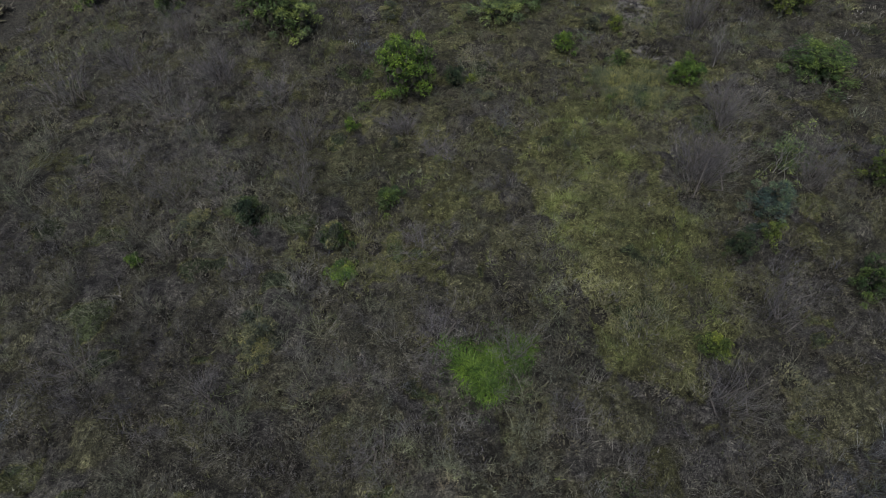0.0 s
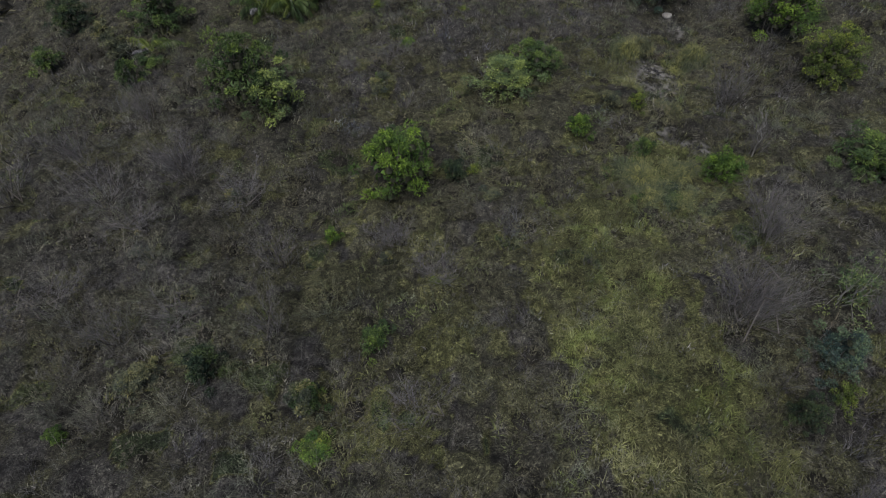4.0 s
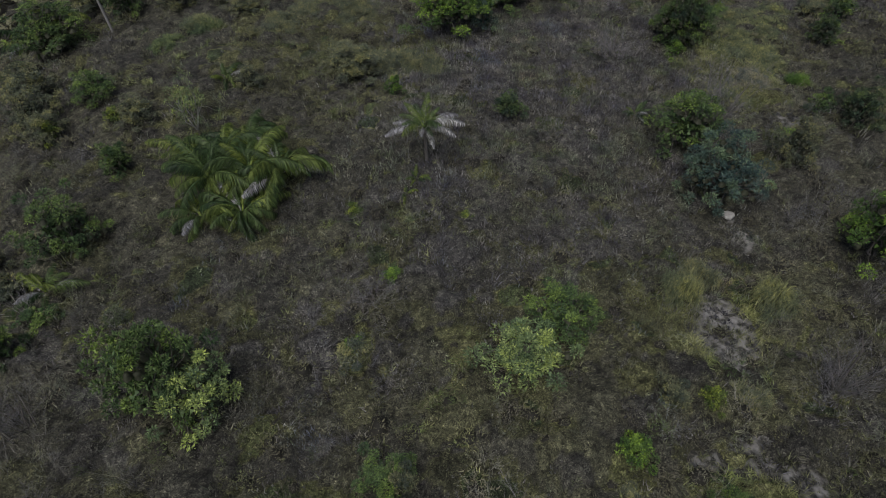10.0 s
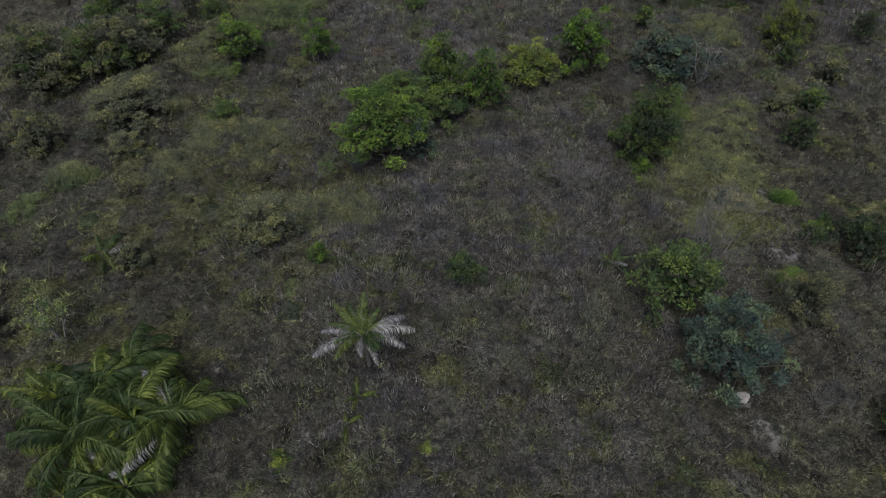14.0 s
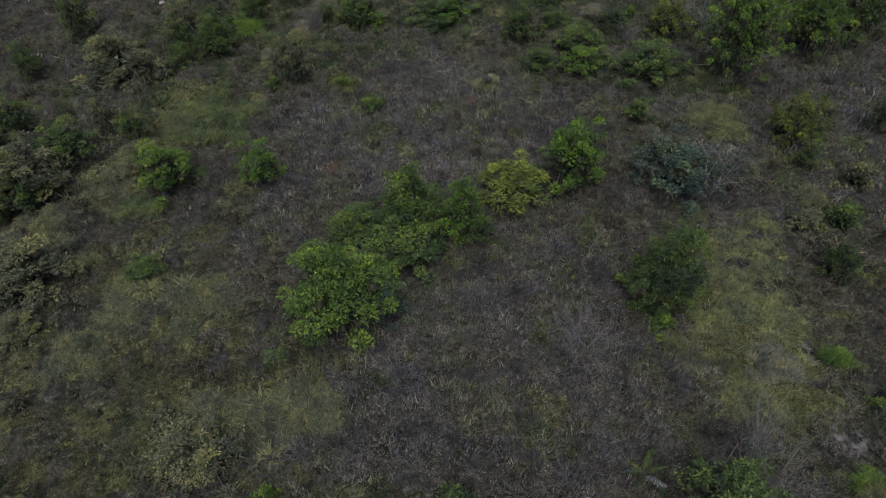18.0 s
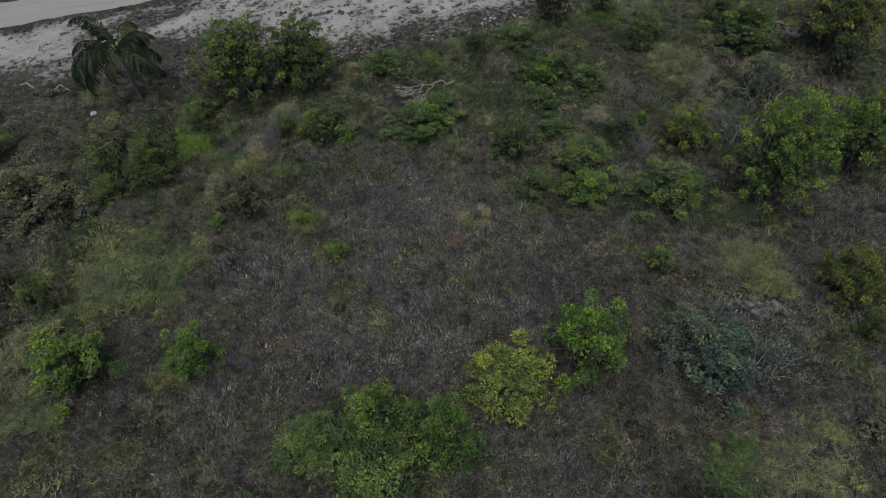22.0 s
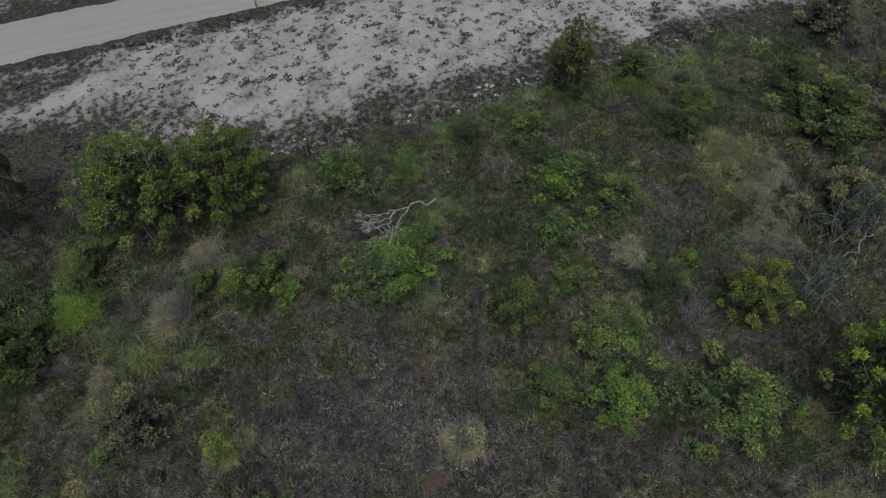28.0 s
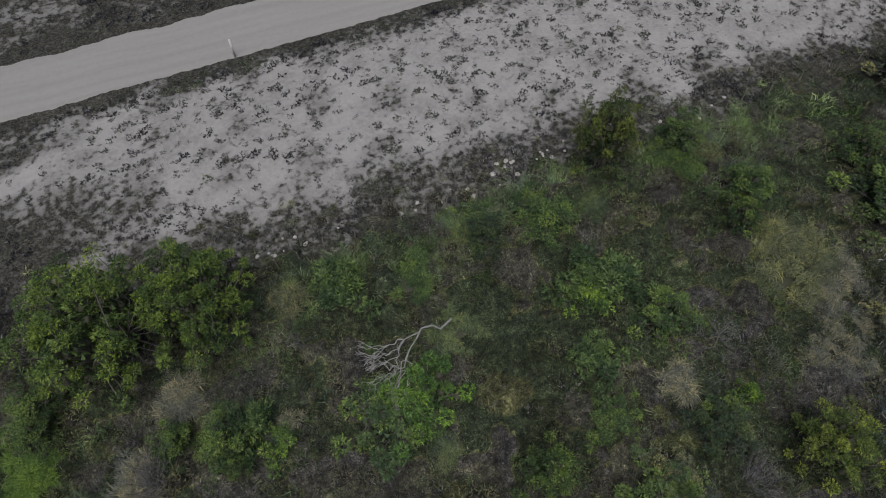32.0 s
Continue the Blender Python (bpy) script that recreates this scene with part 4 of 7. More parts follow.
def crown_shape(clumps, leaves, leaf, seed, core=6, low=0.12, rag=0.22, tight=1.0):
    """Leaves in clumps over an uneven dome 1 wide and 1 high, and the limbs that carry them."""
    r = np.random.default_rng(seed)
    v, t, wv, wf, tone = [], [], [], [], []
    centres = []
    for i in range(clumps):
        a = 2.39996 * i + r.normal(0, 0.35)
        q = math.sqrt((i + 0.5) / clumps)
        lift = math.sqrt(max(0.0, 1 - q * q))
        rad = q * (0.40 + r.normal(0, rag * 0.22))
        h = low + (0.82 - low) * (0.15 + 0.85 * lift) * (1 + r.normal(0, rag * 0.5))
        if i % 3 == 0:
            h *= r.uniform(0.5, 0.85)
        centres.append(np.array([rad * math.cos(a), rad * math.sin(a), max(0.08, h)]))
    size = (0.56 / math.sqrt(clumps) + 0.035) * tight
    for c in centres:
        s = size * r.uniform(0.65, 1.2)
        n = int(leaves * r.uniform(0.6, 1.2))
        o = r.normal(size=(n, 3))
        o /= np.linalg.norm(o, axis=1)[:, None]
        o[:, 2] = np.where(o[:, 2] < -0.3, -0.6 * o[:, 2], o[:, 2])
        p = c + o * (r.uniform(0.25, 1.0, n) ** 0.5)[:, None] * s * np.array([1, 1, 0.8])
        d = o * np.array([0.9, 0.9, 0.6]) + r.normal(0, 0.45, (n, 3))
        d /= np.linalg.norm(d, axis=1)[:, None]
        w = np.cross(d, r.normal(0, 0.5, (n, 3)) + np.array([0, 0, 1]))
        w /= np.linalg.norm(w, axis=1)[:, None] + 1e-6
        L = (leaf * r.uniform(0.65, 1.3, n))[:, None]
        tone += [r.uniform(0, 1)] * (3 * n)
        for a0, a1, a2 in zip(p - w * L * 0.27, p + w * L * 0.27, p + d * L * 1.15):
            k = len(v)
            v += [a0, a1, a2]
            t.append((k, k + 1, k + 2))
    # inner leaves get a low clump tone: shade painted into their colour
    for j in range(int(clumps * core)):
        o = r.normal(size=3)
        o = o / np.linalg.norm(o) * r.uniform(0.2, 0.85)
        p = np.array([o[0] * 0.36, o[1] * 0.36, 0.45 + o[2] * 0.34])
        d = r.normal(size=3)
        d = d / np.linalg.norm(d)
        w = np.cross(d, r.normal(size=3))
        w = w / (np.linalg.norm(w) + 1e-6)
        L = leaf * 2.2
        k = len(v)
        v += [p - w * L * 0.4, p + w * L * 0.4, p + d * L]
        t.append((k, k + 1, k + 2))
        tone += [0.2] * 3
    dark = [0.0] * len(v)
    # domes under the clumps, coloured dark to stand for shade in the crown
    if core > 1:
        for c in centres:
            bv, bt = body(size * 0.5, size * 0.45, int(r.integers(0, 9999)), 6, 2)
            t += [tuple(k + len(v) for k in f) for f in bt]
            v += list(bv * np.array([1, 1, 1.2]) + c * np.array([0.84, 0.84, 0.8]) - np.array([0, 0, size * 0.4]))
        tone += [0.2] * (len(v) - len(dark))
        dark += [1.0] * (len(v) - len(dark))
    stems = max(2, min(5, clumps // 6))
    tips = []
    for i in range(stems):
        a = 6.283 * i / stems + r.uniform(0, 1)
        tip = np.array([0.16 * math.cos(a), 0.16 * math.sin(a), 0.36])
        tips.append(limb(wv, wf, (0.02 * math.cos(a), 0.02 * math.sin(a), -0.03), tip, 0.012, 0.008, r)[-1])
    for c in centres:
        near = min(tips, key=lambda p: np.linalg.norm(p - c))
        limb(wv, wf, near, c, 0.0045, 0.0015, r, 0.3, 2, 4)
    return np.array(v), np.array(t), wv, wf, tone, dark


def toned(me, tone, key="clump"):
    a = me.attributes.new(key, "FLOAT", "POINT")
    a.data.foreach_set("value", np.array(tone, np.float32))
    return me


SHAPES = {}
for kind, n, clumps, leaves, leaf, rag in (("tuft", 3, 16, 125, 0.05, 0.4), ("bush", 5, 46, 140, 0.027, 0.5), ("tree", 4, 84, 150, 0.0205, 0.4),
                                           ("great", 3, 150, 125, 0.0155, 0.2), ("thin", 3, 38, 50, 0.027, 0.55)):
    for i in range(n):
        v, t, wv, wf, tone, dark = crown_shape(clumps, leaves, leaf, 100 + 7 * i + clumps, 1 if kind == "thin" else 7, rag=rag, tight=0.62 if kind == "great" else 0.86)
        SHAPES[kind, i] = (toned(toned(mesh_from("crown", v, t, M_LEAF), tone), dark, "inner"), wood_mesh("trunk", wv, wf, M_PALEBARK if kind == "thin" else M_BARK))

for kind, count, many, blade, wide in (("grass", 7, 190, 0.25, 0.0085), ("meadow", 30, 100, 0.125, 0.0062)):
    for i in range(3):
        tufts = []
        for j in range(count):
            r = np.random.default_rng(700 + 10 * i + j)
            a, q = 2.4 * j + r.normal(0, 0.4), (0.3 if count < 9 else 0.4) * math.sqrt((j + 0.1) / count)
            at = np.array([q * math.cos(a), q * math.sin(a), (0.4 - q) * r.uniform(0.5, 1.1) - 0.05])
            v, t = blades(many, blade * r.uniform(0.75, 1.25), wide, 1.1, 1.8, 700 + 10 * i + j, 0.36 * blade)
            v = v * np.array([1, 1, 2.6]) + at
            tufts.append(("tuft", toned(mesh_from("tuft", v, t, M_LEAF), np.full(len(v), r.uniform(0.15, 0.85)))))
        # dark dome added under the blades, its colour standing in for shade
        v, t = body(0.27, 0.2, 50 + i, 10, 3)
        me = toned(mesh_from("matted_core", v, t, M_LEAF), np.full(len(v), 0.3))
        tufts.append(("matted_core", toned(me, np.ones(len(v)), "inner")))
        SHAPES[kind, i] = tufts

KINDS = {"grass": 3, "meadow": 3, "tuft": 3, "bush": 5, "tree": 4, "great": 3, "thin": 3}


def plant(kind, name, x, y, width, height, colour, label, group=""):
    """One shrub or tree: an empty at its foot, limbs and crown under it."""
    if kind == "grass" and width > 4.8:
        kind = "meadow"
    shape = SHAPES[kind, int(abs(x * 7 + y * 13)) % KINDS[kind]]
    parts = shape if kind in ("grass", "meadow") else [("crown", shape[0]), ("trunk", shape[1])]
    foot = float(land(x, y))
    if kind in ("grass", "meadow"):
        ring = np.linspace(0, 2 * math.pi, 12)
        foot += 0.7 * float(np.clip(undergrowth(x + 0.2 * width * np.cos(ring), y + 0.2 * width * np.sin(ring))[0], 0, 2).mean())
    ob = new(name)
    ob.matrix_world = pose(x, y, foot, 0, 0, (x * 91 + y * 57) % 360) @ Matrix.Diagonal((width, width, height, 1))
    tagged(ob, label, {"tree": "tree", "shrub": "shrub"}.get(name, "grass"), group)
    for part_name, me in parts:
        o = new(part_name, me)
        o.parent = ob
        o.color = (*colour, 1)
        if part_name == "tuft":
            tagged(o, kind="stuff")
    return ob


VERDANT = (0.092, 0.168, 0.034)
VIVID = (0.086, 0.152, 0.028)
MANGO = (0.094, 0.14, 0.034)
GOLDEN = (0.14, 0.222, 0.045)
COLUMN, SEDGE = (0.085, 0.11, 0.032), (0.115, 0.145, 0.066)
BRIGHT, LEAFY, DARK, LIME, TEAL, PALE, OLIVEC, DUSKY, STRAWY, LIGHT = ((0.108, 0.178, 0.038), (0.085, 0.13, 0.043), (0.052, 0.077, 0.04), (0.135, 0.175, 0.042),
                                                     (0.078, 0.118, 0.088), (0.185, 0.182, 0.132), (0.135, 0.142, 0.082), (0.1, 0.122, 0.095), (0.155, 0.168, 0.085), (0.175, 0.23, 0.09))
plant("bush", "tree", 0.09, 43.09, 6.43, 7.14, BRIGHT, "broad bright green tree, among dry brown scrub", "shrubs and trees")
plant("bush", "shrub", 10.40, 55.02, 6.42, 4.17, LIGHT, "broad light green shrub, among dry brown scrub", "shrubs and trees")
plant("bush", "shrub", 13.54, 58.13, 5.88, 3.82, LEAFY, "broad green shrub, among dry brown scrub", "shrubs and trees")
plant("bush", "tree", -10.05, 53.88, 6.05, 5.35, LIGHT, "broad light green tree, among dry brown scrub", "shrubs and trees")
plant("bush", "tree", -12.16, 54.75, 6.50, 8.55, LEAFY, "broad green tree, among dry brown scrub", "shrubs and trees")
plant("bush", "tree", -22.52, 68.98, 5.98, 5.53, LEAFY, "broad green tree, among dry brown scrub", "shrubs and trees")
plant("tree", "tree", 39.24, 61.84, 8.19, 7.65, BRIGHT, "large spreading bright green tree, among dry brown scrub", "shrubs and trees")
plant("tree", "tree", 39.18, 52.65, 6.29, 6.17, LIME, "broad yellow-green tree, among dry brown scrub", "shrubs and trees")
plant("tuft", "shrub", -4.78, 37.49, 1.41, 1.85, BRIGHT, "small bright green shrub, among dry brown scrub", "shrubs and trees")
plant("tuft", "shrub", -1.18, 35.25, 1.36, 1.79, OLIVEC, "small olive shrub, among dry brown scrub", "shrubs and trees")
plant("tuft", "shrub", 2.08, 32.93, 1.53, 0.86, LIME, "small yellow-green shrub, among dry brown scrub", "shrubs and trees")
plant("tuft", "shrub", -2.03, 28.39, 1.85, 2.43, LEAFY, "small green shrub, among dry brown scrub", "shrubs and trees")
plant("tuft", "shrub", -12.21, 42.28, 2.40, 1.35, OLIVEC, "rounded olive shrub, among dry brown scrub", "shrubs and trees")
plant("tuft", "shrub", 4.43, 43.46, 2.26, 2.97, DARK, "rounded dark green shrub, among dry brown scrub", "shrubs and trees")
plant("tuft", "shrub", 6.13, 44.53, 1.50, 1.15, LIME, "small yellow-green shrub, among dry brown scrub", "shrubs and trees")
plant("tuft", "shrub", 15.61, 48.16, 2.08, 2.39, LEAFY, "rounded green shrub, among dry brown scrub", "shrubs and trees")
plant("tuft", "shrub", 24.92, 40.92, 2.87, 3.37, BRIGHT, "rounded bright green shrub, among dry brown scrub", "shrubs and trees")
plant("tuft", "shrub", 17.70, 39.16, 1.52, 1.03, LEAFY, "small green shrub, among dry brown scrub", "shrubs and trees")
plant("tuft", "shrub", 19.11, 51.45, 2.35, 2.42, OLIVEC, "rounded olive shrub, among dry brown scrub", "shrubs and trees")
plant("thin", "shrub", -16.74, 36.23, 2.61, 3.43, PALE, "rounded pale greyish green shrub with sparse leaves, pale limbs", "shrubs and trees")
plant("tuft", "shrub", -11.87, 28.35, 1.84, 1.91, DARK, "small dark green shrub, among dry brown scrub", "shrubs and trees")
plant("tuft", "shrub", -5.37, 22.50, 2.16, 1.22, LIME, "rounded yellow-green shrub, among dry brown scrub", "shrubs and trees")
plant("tuft", "shrub", -5.65, 24.93, 2.19, 2.88, LEAFY, "rounded green shrub, among dry brown scrub", "shrubs and trees")
plant("bush", "shrub", 24.68, 24.59, 3.85, 3.16, TEAL, "rounded blue-green shrub, among dry brown scrub", "shrubs and trees")
plant("tuft", "shrub", 23.50, 21.88, 1.75, 2.30, LIME, "small yellow-green shrub, among dry brown scrub", "shrubs and trees")
plant("bush", "tree", 33.31, 26.10, 3.24, 4.26, LIME, "rounded yellow-green tree, among dry brown scrub", "shrubs and trees")
plant("bush", "shrub", -10.22, 16.87, 3.10, 1.60, OLIVEC, "rounded olive shrub, among dry brown scrub", "shrubs and trees")
plant("tuft", "shrub", 16.75, 14.23, 2.11, 2.02, LIME, "rounded yellow-green shrub, among dry brown scrub", "shrubs and trees")
plant("thin", "tree", 27.28, 28.45, 4.27, 5.05, LIGHT, "rounded light green tree with sparse leaves, pale limbs", "shrubs and trees")
plant("bush", "shrub", 27.97, 17.18, 3.41, 3.73, LEAFY, "rounded green shrub, among dry brown scrub", "shrubs and trees")
plant("tuft", "shrub", -2.04, 29.41, 2.18, 1.23, LEAFY, "rounded green shrub, among dry brown scrub", "shrubs and trees")
plant("bush", "shrub", 36.40, 40.26, 7.45, 3.85, LEAFY, "large spreading green shrub, among dry brown scrub", "shrubs and trees")
plant("tuft", "shrub", -20.84, 77.82, 2.90, 3.82, LEAFY, "rounded green shrub, among dry brown scrub", "shrubs and trees")
plant("tuft", "shrub", 13.94, 82.28, 3.21, 2.75, DARK, "rounded dark green shrub, among dry brown scrub", "shrubs and trees")
plant("tuft", "shrub", -0.75, 57.25, 1.62, 1.57, BRIGHT, "small bright green shrub, among dry brown scrub", "shrubs and trees")
plant("bush", "tree", 29.45, 76.98, 7.16, 6.65, LEAFY, "large spreading green tree, among dry brown scrub", "shrubs and trees")
plant("tree", "tree", 29.95, 70.60, 7.72, 7.29, TEAL, "large spreading blue-green tree, among dry brown scrub", "shrubs and trees")
plant("tree", "tree", 34.47, 93.20, 5.62, 7.38, DARK, "broad dark green tree, among dry grass on the hilltop", "shrubs and trees")
plant("grass", "grass_clump", 44.56, 94.83, 7.47, 1.70, STRAWY, "large spreading clump of straw-yellow long drooping grass", "shrubs and trees")
plant("grass", "grass_clump", 40.91, 89.77, 7.84, 1.70, STRAWY, "large spreading clump of straw-yellow long drooping grass", "shrubs and trees")
plant("grass", "grass_clump", 23.0, 60.1, 4.0, 3.2, STRAWY, "tall clump of straw-yellow grass beside bare sand", "shrubs and trees")
plant("grass", "grass_clump", 29.4, 58.5, 4.6, 3.2, STRAWY, "tall clump of straw-yellow grass beside bare sand", "shrubs and trees")
plant("grass", "grass_clump", 1.93, 92.65, 4.72, 1.70, OLIVEC, "broad clump of olive long drooping grass", "shrubs and trees")
plant("grass", "grass_clump", 6.49, 91.72, 5.95, 1.68, OLIVEC, "broad clump of olive long drooping grass", "shrubs and trees")
plant("grass", "grass_clump", -18.30, 102.72, 4.70, 1.70, STRAWY, "broad clump of straw-yellow long drooping grass", "shrubs and trees")
plant("grass", "grass_clump", 41.27, 93.34, 5.63, 1.70, STRAWY, "broad clump of straw-yellow long drooping grass", "shrubs and trees")
plant("grass", "grass_clump", 42.50, 89.12, 6.16, 1.70, STRAWY, "broad clump of straw-yellow long drooping grass", "shrubs and trees")
plant("grass", "grass_clump", 39.28, 85.24, 5.00, 1.70, PALE, "broad clump of pale greyish green long drooping grass", "shrubs and trees")
plant("grass", "grass_clump", 42.31, 96.55, 5.56, 1.70, OLIVEC, "broad clump of olive long drooping grass", "shrubs and trees")
plant("grass", "grass_clump", 54.81, 112.45, 5.06, 1.70, OLIVEC, "broad clump of olive long drooping grass", "shrubs and trees")
plant("grass", "grass_clump", 64.66, 143.03, 6.04, 1.70, OLIVEC, "broad clump of olive long drooping grass", "shrubs and trees")
plant("grass", "grass_clump", 66.11, 140.01, 6.17, 1.70, PALE, "broad clump of pale greyish green long drooping grass", "shrubs and trees")
plant("grass", "grass_clump", 10.00, 149.54, 3.56, 1.70, STRAWY, "rounded clump of straw-yellow long drooping grass", "shrubs and trees")
plant("grass", "grass_clump", 14.86, 141.76, 2.85, 1.70, STRAWY, "rounded clump of straw-yellow long drooping grass", "shrubs and trees")
plant("grass", "grass_clump", 18.21, 145.93, 3.56, 1.70, PALE, "rounded clump of pale greyish green long drooping grass", "shrubs and trees")
plant("grass", "grass_clump", 9.82, 138.66, 2.71, 1.70, PALE, "rounded clump of pale greyish green long drooping grass", "shrubs and trees")
plant("grass", "grass_clump", 18.21, 146.33, 4.26, 1.70, PALE, "rounded clump of pale greyish green long drooping grass", "shrubs and trees")
plant("grass", "grass_clump", 26.64, 150.59, 3.64, 1.70, OLIVEC, "rounded clump of olive long drooping grass", "shrubs and trees")
plant("grass", "grass_clump", 30.98, 150.94, 4.74, 1.70, LEAFY, "broad clump of green long drooping grass", "shrubs and trees")
plant("grass", "grass_clump", 35.45, 149.88, 5.81, 1.64, LEAFY, "broad clump of green long drooping grass", "shrubs and trees")
plant("grass", "grass_clump", 41.68, 152.47, 6.58, 1.70, LEAFY, "broad clump of green long drooping grass", "shrubs and trees")
plant("grass", "grass_clump", 47.25, 151.92, 5.67, 1.60, LEAFY, "broad clump of green long drooping grass", "shrubs and trees")
plant("grass", "grass_clump", 59.99, 152.62, 5.96, 1.68, LEAFY, "broad clump of green long drooping grass", "shrubs and trees")
plant("grass", "grass_clump", 64.91, 137.89, 6.82, 1.70, PALE, "broad clump of pale greyish green long drooping grass", "shrubs and trees")
plant("grass", "grass_clump", 31.44, 138.83, 2.17, 0.61, LEAFY, "rounded clump of green long drooping grass", "shrubs and trees")
plant("grass", "grass_clump", 52.67, 113.20, 6.39, 1.70, STRAWY, "broad clump of straw-yellow long drooping grass", "shrubs and trees")
plant("grass", "grass_clump", 53.50, 109.86, 4.62, 1.70, STRAWY, "broad clump of straw-yellow long drooping grass", "shrubs and trees")
plant("grass", "grass_clump", -0.04, 129.59, 5.44, 1.70, OLIVEC, "broad clump of olive long drooping grass", "shrubs and trees")
plant("grass", "grass_clump", 17.45, 131.12, 4.61, 1.70, OLIVEC, "broad clump of olive long drooping grass", "shrubs and trees")
plant("grass", "grass_clump", 32.57, 126.40, 4.08, 1.15, PALE, "rounded clump of pale greyish green long drooping grass", "shrubs and trees")
plant("thin", "tree", -15.26, 83.23, 4.60, 6.04, LIGHT, "broad light green tree with sparse leaves, pale limbs", "shrubs and trees")
plant("bush", "tree", 45.77, 77.15, 4.71, 5.12, DARK, "broad dark green tree, among dry brown scrub", "shrubs and trees")
plant("bush", "tree", 37.42, 72.91, 4.45, 5.32, OLIVEC, "rounded olive tree, among dry brown scrub", "shrubs and trees")
plant("tuft", "shrub", 14.16, 82.51, 2.58, 2.65, LEAFY, "rounded green shrub, among dry brown scrub", "shrubs and trees")
plant("tuft", "shrub", 3.39, 86.28, 2.02, 2.65, BRIGHT, "rounded bright green shrub, among dry grass on the hilltop", "shrubs and trees")
plant("tree", "tree", 10.56, 99.65, 10.22, 8.41, BRIGHT, "large spreading bright green tree, among dry grass on the hilltop", "shrubs and trees")
plant("bush", "tree", 18.15, 106.80, 6.00, 7.89, LEAFY, "broad green tree, among dry grass on the hilltop", "shrubs and trees")
plant("bush", "shrub", 13.73, 108.48, 4.86, 3.44, LEAFY, "broad green shrub, among dry grass on the hilltop", "shrubs and trees")
plant("bush", "tree", 22.52, 105.18, 4.74, 6.23, VERDANT, "broad bright green tree, among dry grass on the hilltop", "shrubs and trees")
plant("bush", "shrub", 28.33, 108.21, 8.13, 4.20, LIME, "large spreading yellow-green shrub, among dry grass on the hilltop", "shrubs and trees")
plant("bush", "tree", 34.30, 108.48, 7.09, 8.36, VERDANT, "large spreading bright green tree, among dry grass on the hilltop", "shrubs and trees")
plant("bush", "tree", 42.35, 106.38, 6.41, 5.69, DUSKY, "large spreading dusky grey-green tree, among dry grass on the hilltop", "shrubs and trees")
plant("bush", "tree", 6.5, 117.7, 4.7, 5.6, VERDANT, "rounded bright green tree with bare limbs on one side", "shrubs and trees")
plant("bush", "tree", 58.28, 106.86, 4.95, 5.31, OLIVEC, "broad olive tree, among dry grass on the hilltop", "shrubs and trees")
plant("bush", "tree", 4.62, 141.92, 5.12, 4.55, LEAFY, "broad green tree, among green cover by the fence", "shrubs and trees")
plant("tree", "tree", 70.18, 119.99, 7.88, 9.87, BRIGHT, "large spreading bright green tree, among dry grass on the hilltop", "shrubs and trees")
plant("tree", "tree", 78.52, 121.21, 8.20, 9.13, LEAFY, "large spreading green tree, among dry grass on the hilltop", "shrubs and trees")
plant("tree", "tree", 53.60, 154.01, 6.03, 8.64, COLUMN, "broad upright dark green tree, among green cover by the fence", "shrubs and trees")
plant("tree", "tree", 56.92, 128.41, 5.71, 6.09, LIME, "broad yellow-green tree, among dry grass on the hilltop", "shrubs and trees")
plant("great", "tree", 58.74, 118.47, 10.4, 14.2, GOLDEN, "large spreading bright green tree, among dry grass on the hilltop", "shrubs and trees")
plant("bush", "shrub", 39.30, 127.29, 4.18, 2.86, LEAFY, "rounded green shrub, among dry grass on the hilltop", "shrubs and trees")
plant("bush", "shrub", 43.51, 124.74, 4.99, 3.84, BRIGHT, "broad bright green shrub, among dry grass on the hilltop", "shrubs and trees")
plant("bush", "tree", 50.55, 121.83, 8.17, 4.22, LEAFY, "large spreading green tree, among dry grass on the hilltop", "shrubs and trees")
plant("great", "tree", 83.91, 138.32, 12.58, 11.76, LIME, "large spreading yellow-green tree, among green cover by the fence", "shrubs and trees")
plant("bush", "tree", 80.97, 133.25, 4.69, 6.16, DARK, "broad dark green tree, among dry grass on the hilltop", "shrubs and trees")
plant("bush", "shrub", 32.9, 141.1, 6.66, 3.1, VERDANT, "broad bright green shrub, among green cover by the fence", "shrubs and trees")
plant("bush", "tree", 69.51, 132.96, 8.30, 6.41, OLIVEC, "large spreading olive tree, among dry grass on the hilltop", "shrubs and trees")
plant("tree", "tree", 72.87, 122.34, 5.63, 7.40, LEAFY, "broad green tree, among dry grass on the hilltop", "shrubs and trees")
plant("bush", "shrub", 20.84, 142.03, 5.16, 4.11, LEAFY, "broad green shrub, among green cover by the fence", "shrubs and trees")
plant("bush", "tree", 39.32, 133.22, 4.28, 5.63, LEAFY, "rounded green tree, among dry grass on the hilltop", "shrubs and trees")
plant("bush", "shrub", 44.77, 135.44, 4.66, 2.41, LEAFY, "broad green shrub, among dry grass on the hilltop", "shrubs and trees")
plant("bush", "shrub", 44.80, 128.73, 6.70, 3.46, LEAFY, "broad green shrub, among dry grass on the hilltop", "shrubs and trees")
plant("bush", "shrub", 51.9, 132.9, 4.4, 1.9, LEAFY, "low spreading green shrub, among bleached dry grass", "shrubs and trees")
plant("thin", "tree", 67.31, 131.47, 5.68, 7.47, TEAL, "broad blue-green tree with sparse leaves, pale limbs", "shrubs and trees")
plant("tuft", "shrub", 45.86, 139.28, 4.33, 2.44, LEAFY, "rounded green shrub, among green cover by the fence", "shrubs and trees")
